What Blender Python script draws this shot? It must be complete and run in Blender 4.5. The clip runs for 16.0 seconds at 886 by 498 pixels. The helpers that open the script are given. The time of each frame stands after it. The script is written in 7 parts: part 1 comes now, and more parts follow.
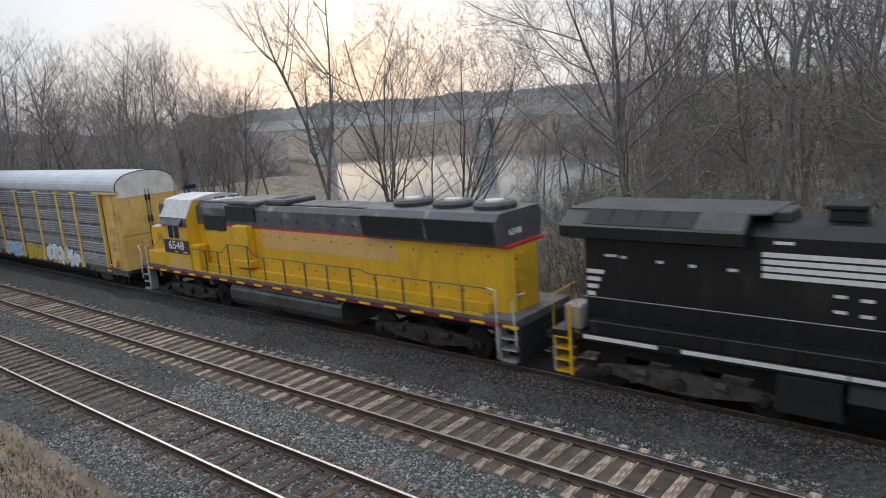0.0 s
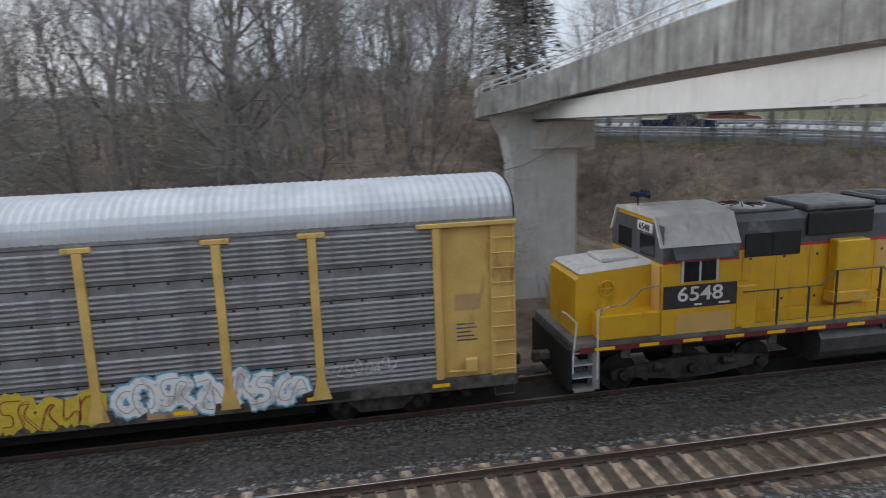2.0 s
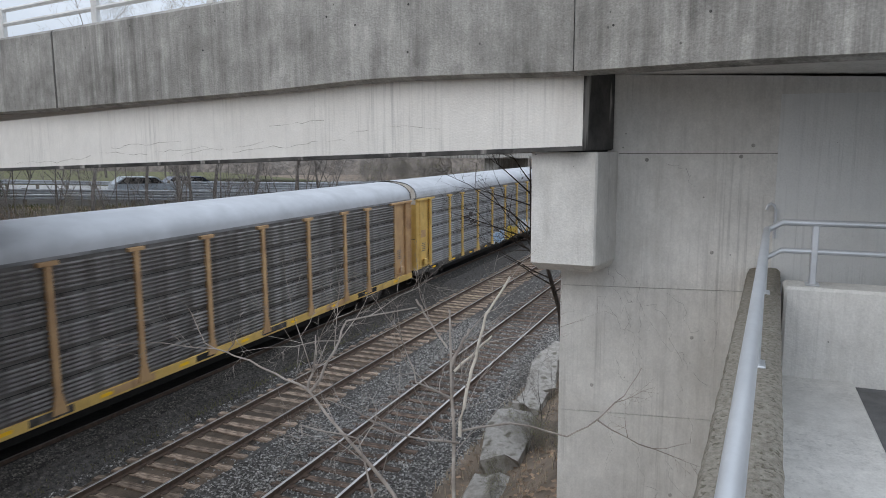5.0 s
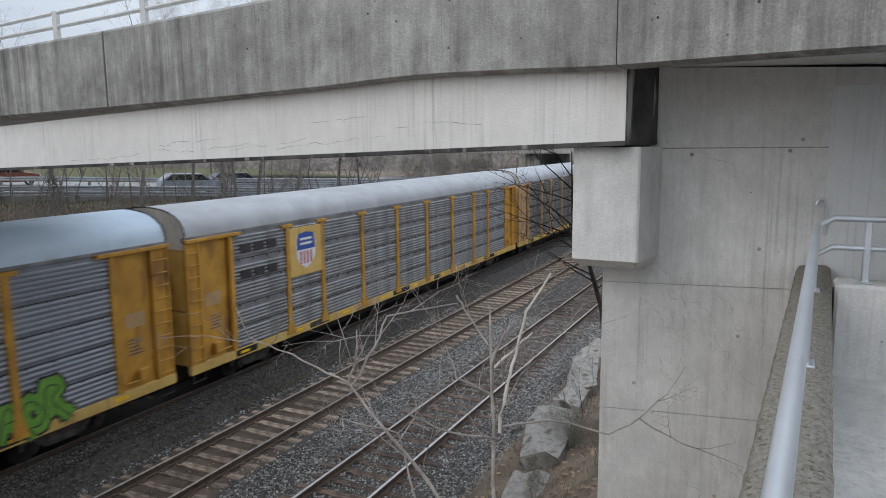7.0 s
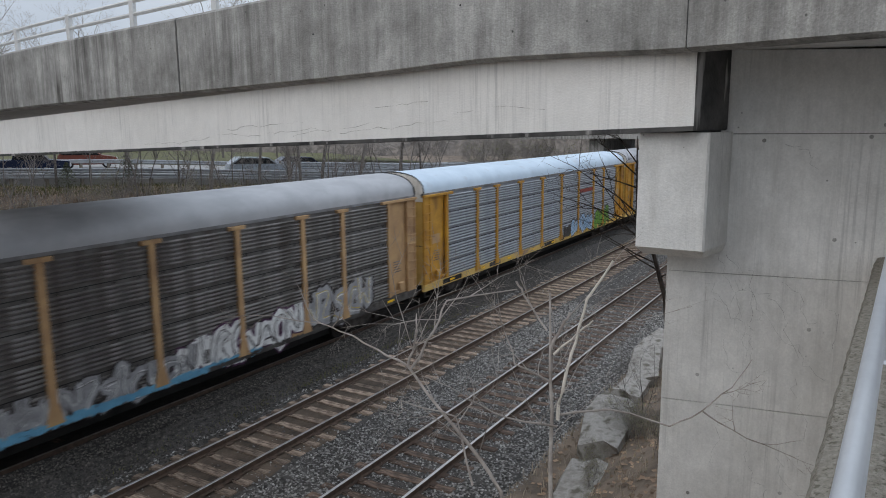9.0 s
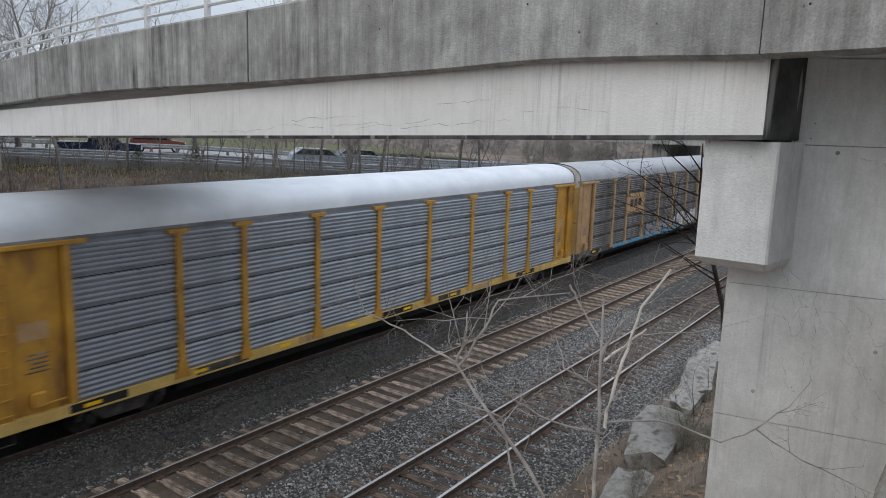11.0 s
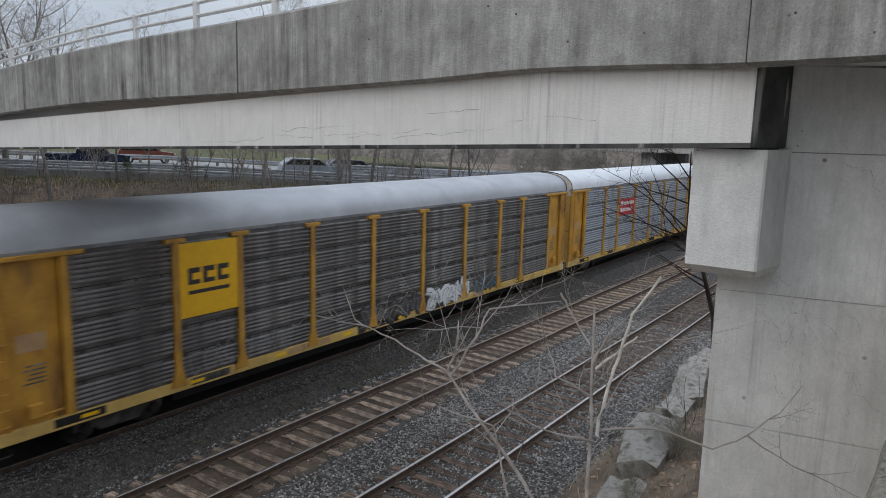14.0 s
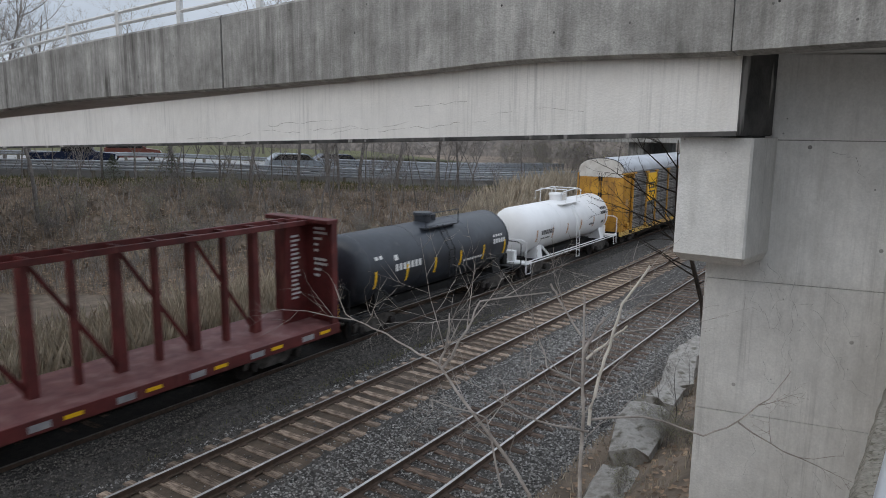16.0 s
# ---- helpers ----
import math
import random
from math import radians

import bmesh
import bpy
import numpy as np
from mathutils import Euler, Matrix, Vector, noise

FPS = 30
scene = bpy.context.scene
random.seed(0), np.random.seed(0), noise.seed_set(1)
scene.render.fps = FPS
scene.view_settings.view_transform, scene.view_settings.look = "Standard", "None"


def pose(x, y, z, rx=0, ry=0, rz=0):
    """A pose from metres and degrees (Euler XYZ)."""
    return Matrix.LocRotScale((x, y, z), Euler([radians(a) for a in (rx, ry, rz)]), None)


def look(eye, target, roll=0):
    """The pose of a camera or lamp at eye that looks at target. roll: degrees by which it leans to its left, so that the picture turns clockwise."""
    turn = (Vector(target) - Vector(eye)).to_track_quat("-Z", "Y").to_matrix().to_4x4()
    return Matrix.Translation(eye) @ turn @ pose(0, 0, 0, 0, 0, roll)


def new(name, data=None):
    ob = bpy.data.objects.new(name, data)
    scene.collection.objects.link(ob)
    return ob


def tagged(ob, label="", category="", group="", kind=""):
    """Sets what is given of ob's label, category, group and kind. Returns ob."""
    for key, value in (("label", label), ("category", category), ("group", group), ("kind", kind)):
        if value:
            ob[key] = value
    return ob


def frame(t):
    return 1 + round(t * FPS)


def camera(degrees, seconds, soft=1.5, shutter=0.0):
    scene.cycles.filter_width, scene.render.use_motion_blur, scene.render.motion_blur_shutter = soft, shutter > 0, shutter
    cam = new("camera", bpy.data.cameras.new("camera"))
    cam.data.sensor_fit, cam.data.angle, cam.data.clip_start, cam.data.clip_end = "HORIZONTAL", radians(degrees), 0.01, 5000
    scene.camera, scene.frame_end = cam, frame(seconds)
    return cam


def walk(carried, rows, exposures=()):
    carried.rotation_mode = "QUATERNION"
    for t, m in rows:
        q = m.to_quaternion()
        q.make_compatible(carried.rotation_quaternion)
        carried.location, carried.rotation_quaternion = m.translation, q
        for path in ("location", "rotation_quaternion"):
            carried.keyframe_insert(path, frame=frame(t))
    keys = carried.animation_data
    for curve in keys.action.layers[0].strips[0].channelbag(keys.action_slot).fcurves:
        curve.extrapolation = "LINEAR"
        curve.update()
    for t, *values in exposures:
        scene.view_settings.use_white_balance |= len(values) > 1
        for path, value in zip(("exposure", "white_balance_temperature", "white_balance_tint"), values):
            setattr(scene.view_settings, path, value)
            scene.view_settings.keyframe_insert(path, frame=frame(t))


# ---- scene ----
cam = camera(64.0, 16.0, soft=0.95, shutter=0.2)
EYE = (0.0, 0.0, 7.65)
PATH = (
    (0.0, 39.56, -11.19, 4.28), (0.5, 35.60, -11.13, 4.12), (1.0, 26.77, -11.73, 3.57), (1.5, 9.65, -12.50, 3.13),
    (2.0, -10.72, -11.86, 1.86), (2.5, -30.46, -10.56, 0.27), (3.0, -47.15, -9.17, -1.00), (3.5, -59.72, -8.39, -0.75),
    (4.0, -66.33, -8.21, -0.13), (4.4, -67.9, -8.2, 0.1), (5.2, -66.9, -8.25, 0.3), (6.5, -64.50, -8.39, 0.52),
    (7.0, -64.04, -8.55, 0.56), (7.5, -62.60, -8.64, 0.98), (8.0, -61.35, -8.72, 1.02), (8.5, -60.40, -8.92, 0.31),
    (9.0, -59.08, -9.70, 0.44), (9.5, -57.9, -9.95, -0.1), (10.5, -55.3, -10.0, -1.2), (11.5, -53.32, -9.75, -1.73),
    (12.0, -52.42, -9.45, -1.07), (12.5, -51.95, -9.32, -1.26), (13.0, -53.08, -8.89, -2.01), (13.5, -54.14, -9.20, -1.67),
    (14.0, -55.06, -9.16, -1.47), (14.5, -56.15, -8.95, -1.34), (15.0, -56.13, -8.74, -0.91), (15.5, -56.17, -9.38, -0.65),
    (16.0, -56.05, -9.71, -0.63))
walk(cam, [(t, pose(*EYE, 90 + p, r, y)) for t, y, p, r in PATH],
     exposures=((0.0, -0.2), (1.5, -0.22), (2.3, -0.05), (3.5, 0.04), (4.2, -0.05), (6.5, -0.15), (7.5, -0.23), (9.0, -0.38), (10.5, -0.28), (11.5, -0.22), (12.2, -0.38), (14.0, -0.4), (16.0, -0.4)))

# plan: rails run along x, rail heads at z 0, the train goes towards +x
TRACK_A, TRACK_B, TRACK_C = 8.62, 12.62, 17.25
SPEED, LOCO0, MIDDLE0, PITCH = 19.0, -33.7, -47.3, 28.4

# ---- sky and light ----
world = bpy.data.worlds.new("sky")
scene.world = world
world.use_nodes = True
wn, wl = world.node_tree.nodes, world.node_tree.links
wn.clear()
w_out, w_bg = wn.new("ShaderNodeOutputWorld"), wn.new("ShaderNodeBackground")
w_sky = wn.new("ShaderNodeTexSky")
w_sky.sky_type, w_sky.sun_disc = "NISHITA", False
w_sky.sun_elevation, w_sky.sun_rotation = radians(7.0), radians(-47.0)
w_sky.air_density, w_sky.dust_density, w_sky.ozone_density = 1.0, 2.5, 1.5
w_geo, w_map, w_noise = wn.new("ShaderNodeTexCoord"), wn.new("ShaderNodeMapping"), wn.new("ShaderNodeTexNoise")
w_map.inputs["Scale"].default_value = (1.6, 1.6, 5.0)
w_noise.inputs["Scale"].default_value, w_noise.inputs["Detail"].default_value = 1.7, 5.0
w_ramp = wn.new("ShaderNodeValToRGB")
w_ramp.color_ramp.elements[0].position, w_ramp.color_ramp.elements[0].color = 0.30, (0.52, 0.59, 0.70, 1)
w_ramp.color_ramp.elements[1].position, w_ramp.color_ramp.elements[1].color = 0.72, (0.745, 0.81, 0.905, 1)
w_scale = wn.new("ShaderNodeVectorMath")
w_scale.operation = "SCALE"
w_scale.inputs["Scale"].default_value = 0.0145
w_mix = wn.new("ShaderNodeMix")
w_mix.data_type, w_mix.blend_type = "RGBA", "ADD"
w_mix.inputs["Factor"].default_value = 1.0
wl.new(w_geo.outputs["Generated"], w_map.inputs["Vector"])
wl.new(w_map.outputs["Vector"], w_noise.inputs["Vector"])
wl.new(w_noise.outputs["Fac"], w_ramp.inputs["Fac"])
wl.new(w_sky.outputs["Color"], w_scale.inputs[0])
wl.new(w_scale.outputs["Vector"], w_mix.inputs["A"])
# an overcast sky grows brighter towards the zenith
w_sep, w_rise, w_cloud = wn.new("ShaderNodeSeparateXYZ"), wn.new("ShaderNodeMapRange"), wn.new("ShaderNodeVectorMath")
w_rise.inputs["To Min"].default_value, w_rise.inputs["To Max"].default_value = 0.92, 1.95
w_cloud.operation = "SCALE"
wl.new(w_geo.outputs["Generated"], w_sep.inputs[0])
wl.new(w_sep.outputs["Z"], w_rise.inputs["Value"])
wl.new(w_ramp.outputs["Color"], w_cloud.inputs[0])
wl.new(w_rise.outputs["Result"], w_cloud.inputs["Scale"])
wl.new(w_cloud.outputs["Vector"], w_mix.inputs["B"])
wl.new(w_mix.outputs["Result"], w_bg.inputs["Color"])
w_bg.inputs["Strength"].default_value = 1.1
wl.new(w_bg.outputs["Background"], w_out.inputs["Surface"])

sun = new("sun", bpy.data.lights.new("sun", "SUN"))
sun.data.energy, sun.data.angle, sun.data.color = 0.8, radians(45), (1.0, 0.95, 0.88)
sun.matrix_world = look((-50, 30, 44), (0, 0, 0))


# ---- materials ----
def material(name, color, color2=None, rough=0.7, metal=0.0, scale=6.0, bump=0.15, bump_scale=60.0, streak=None, coords="Object", island=0.0, low=0.35, high=0.65, stretch=(1, 1, 1)):
    """Two-scale procedural surface: broad stains mix two colours, fine grain drives the bump."""
    m = bpy.data.materials.new(name)
    m.use_nodes = True
    n, l = m.node_tree.nodes, m.node_tree.links
    bsdf = n["Principled BSDF"]
    bsdf.inputs["Roughness"].default_value, bsdf.inputs["Metallic"].default_value = rough, metal
    tc = n.new("ShaderNodeTexCoord")
    mp = n.new("ShaderNodeMapping")
    mp.inputs["Scale"].default_value = stretch
    l.new(tc.outputs[coords], mp.inputs["Vector"])
    big = n.new("ShaderNodeTexNoise")
    big.inputs["Scale"].default_value, big.inputs["Detail"].default_value, big.inputs["Roughness"].default_value = scale, 6.0, 0.65
    l.new(mp.outputs["Vector"], big.inputs["Vector"])
    ramp = n.new("ShaderNodeValToRGB")
    ramp.color_ramp.elements[0].position, ramp.color_ramp.elements[1].position = low, high
    c2 = color2 or tuple(c * 0.72 for c in color)
    ramp.color_ramp.elements[0].color, ramp.color_ramp.elements[1].color = (*c2, 1), (*color, 1)
    l.new(big.outputs["Fac"], ramp.inputs["Fac"])
    last = ramp.outputs["Color"]
    if streak:
        smap = n.new("ShaderNodeMapping")
        smap.inputs["Scale"].default_value = streak[1]
        l.new(tc.outputs[coords], smap.inputs["Vector"])
        st = n.new("ShaderNodeTexNoise")
        st.inputs["Scale"].default_value, st.inputs["Detail"].default_value = 1.0, 5.0
        l.new(smap.outputs["Vector"], st.inputs["Vector"])
        sr = n.new("ShaderNodeValToRGB")
        sr.color_ramp.elements[0].position, sr.color_ramp.elements[1].position = streak[2], streak[3]
        l.new(st.outputs["Fac"], sr.inputs["Fac"])
        mx = n.new("ShaderNodeMix")
        mx.data_type = "RGBA"
        mx.inputs["B"].default_value = (*streak[0], 1)
        l.new(last, mx.inputs["A"])
        l.new(sr.outputs["Color"], mx.inputs["Factor"])
        last = mx.outputs["Result"]
    if island:
        gi = n.new("ShaderNodeNewGeometry")
        oi = n.new("ShaderNodeObjectInfo")
        ad = n.new("ShaderNodeMath")
        ad.operation = "ADD"
        l.new(gi.outputs["Random Per Island"], ad.inputs[0])
        l.new(oi.outputs["Random"], ad.inputs[1])
        mr = n.new("ShaderNodeMapRange")
        mr.inputs["From Max"].default_value = 2.0
        mr.inputs["To Min"].default_value, mr.inputs["To Max"].default_value = 1 - island, 1 + island
        l.new(ad.outputs[0], mr.inputs["Value"])
        hv = n.new("ShaderNodeHueSaturation")
        l.new(last, hv.inputs["Color"])
        l.new(mr.outputs["Result"], hv.inputs["Value"])
        last = hv.outputs["Color"]
    l.new(last, bsdf.inputs["Base Color"])
    if bump:
        fine = n.new("ShaderNodeTexNoise")
        fine.inputs["Scale"].default_value, fine.inputs["Detail"].default_value = bump_scale, 4.0
        l.new(tc.outputs[coords], fine.inputs["Vector"])
        bp = n.new("ShaderNodeBump")
        bp.inputs["Strength"].default_value, bp.inputs["Distance"].default_value = bump, 0.02
        l.new(fine.outputs["Fac"], bp.inputs["Height"])
        l.new(bp.outputs["Normal"], bsdf.inputs["Normal"])
    return m


def weathered(name, light, dark, stain, stain_low, stain_high, streak_scale, pits=0.03, blotch=0.22):
    """Cast concrete: broad tone, cloudy mottling, rain streaks that come and go, fine drip lines and small air holes."""
    m = bpy.data.materials.new(name)
    m.use_nodes = True
    n, l = m.node_tree.nodes, m.node_tree.links
    bsdf = n["Principled BSDF"]
    bsdf.inputs["Roughness"].default_value = 0.92
    tc = n.new("ShaderNodeTexCoord")

    def cloud(scale, detail, rough, lo, hi, a, b):
        mp, tx, mr = n.new("ShaderNodeMapping"), n.new("ShaderNodeTexNoise"), n.new("ShaderNodeMapRange")
        mp.inputs["Scale"].default_value = scale
        tx.inputs["Scale"].default_value, tx.inputs["Detail"].default_value, tx.inputs["Roughness"].default_value = 1.0, detail, rough
        mr.inputs["From Min"].default_value, mr.inputs["From Max"].default_value = lo, hi
        mr.inputs["To Min"].default_value, mr.inputs["To Max"].default_value = a, b
        l.new(tc.outputs["Object"], mp.inputs["Vector"])
        l.new(mp.outputs["Vector"], tx.inputs["Vector"])
        l.new(tx.outputs["Fac"], mr.inputs["Value"])
        return mr.outputs["Result"]

    def blend(kind, fac, a, b):
        mx = n.new("ShaderNodeMix")
        mx.data_type, mx.blend_type = "RGBA", kind
        for key, val in (("Factor", fac), ("A", a), ("B", b)):
            if isinstance(val, (tuple, float)):
                mx.inputs[key].default_value = val
            else:
                l.new(val, mx.inputs[key])
        return mx.outputs["Result"]

    def times(a, b):
        mt = n.new("ShaderNodeMath")
        mt.operation = "MULTIPLY"
        l.new(a, mt.inputs[0])
        l.new(b, mt.inputs[1])
        return mt.outputs[0]

    col = blend("MIX", cloud((0.9, 0.9, 1.3), 5.0, 0.6, 0.32, 0.68, 0.0, 1.0), (*dark, 1.0), (*light, 1.0))
    col = blend("MULTIPLY", 1.0, col, cloud((6, 6, 4), 8.0, 0.75, 0.3, 0.7, 1.0 - blotch, 1.0 + blotch * 0.5))
    col = blend("MULTIPLY", 1.0, col, cloud((55, 55, 55), 3.0, 0.6, 0.3, 0.7, 1.0 - blotch * 0.45, 1.0 + blotch * 0.35))
    run = times(cloud((streak_scale, streak_scale, 0.28), 7.0, 0.7, stain_low, stain_high, 0.0, 1.0), cloud((0.5, 0.35, 0.5), 4.0, 0.65, 0.36, 0.60, 0.25, 1.0))
    col = blend("MIX", run, col, (*stain, 1.0))
    drip = times(cloud((26, 26, 0.6), 5.0, 0.7, 0.50, 0.72, 0.0, 0.75), cloud((1.3, 1.3, 0.8), 4.0, 0.6, 0.40, 0.65, 0.0, 1.0))
    col = blend("MIX", drip, col, tuple(c * 0.55 for c in dark) + (1.0,))
    vo, ramp = n.new("ShaderNodeTexVoronoi"), n.new("ShaderNodeMapRange")
    vo.inputs["Scale"].default_value = 5.5
    ramp.inputs["From Min"].default_value, ramp.inputs["From Max"].default_value = pits, pits * 1.5
    ramp.inputs["To Min"].default_value, ramp.inputs["To Max"].default_value = 0.8, 0.0
    l.new(tc.outputs["Object"], vo.inputs["Vector"])
    l.new(vo.outputs["Distance"], ramp.inputs["Value"])
    col = blend("MIX", ramp.outputs["Result"], col, tuple(c * 0.25 for c in dark) + (1.0,))
    l.new(col, bsdf.inputs["Base Color"])
    fine, bp = n.new("ShaderNodeTexNoise"), n.new("ShaderNodeBump")
    fine.inputs["Scale"].default_value, fine.inputs["Detail"].default_value = 60.0, 5.0
    bp.inputs["Strength"].default_value, bp.inputs["Distance"].default_value = 0.3, 0.02
    l.new(tc.outputs["Object"], fine.inputs["Vector"])
    l.new(fine.outputs["Fac"], bp.inputs["Height"])
    l.new(bp.outputs["Normal"], bsdf.inputs["Normal"])
    return m


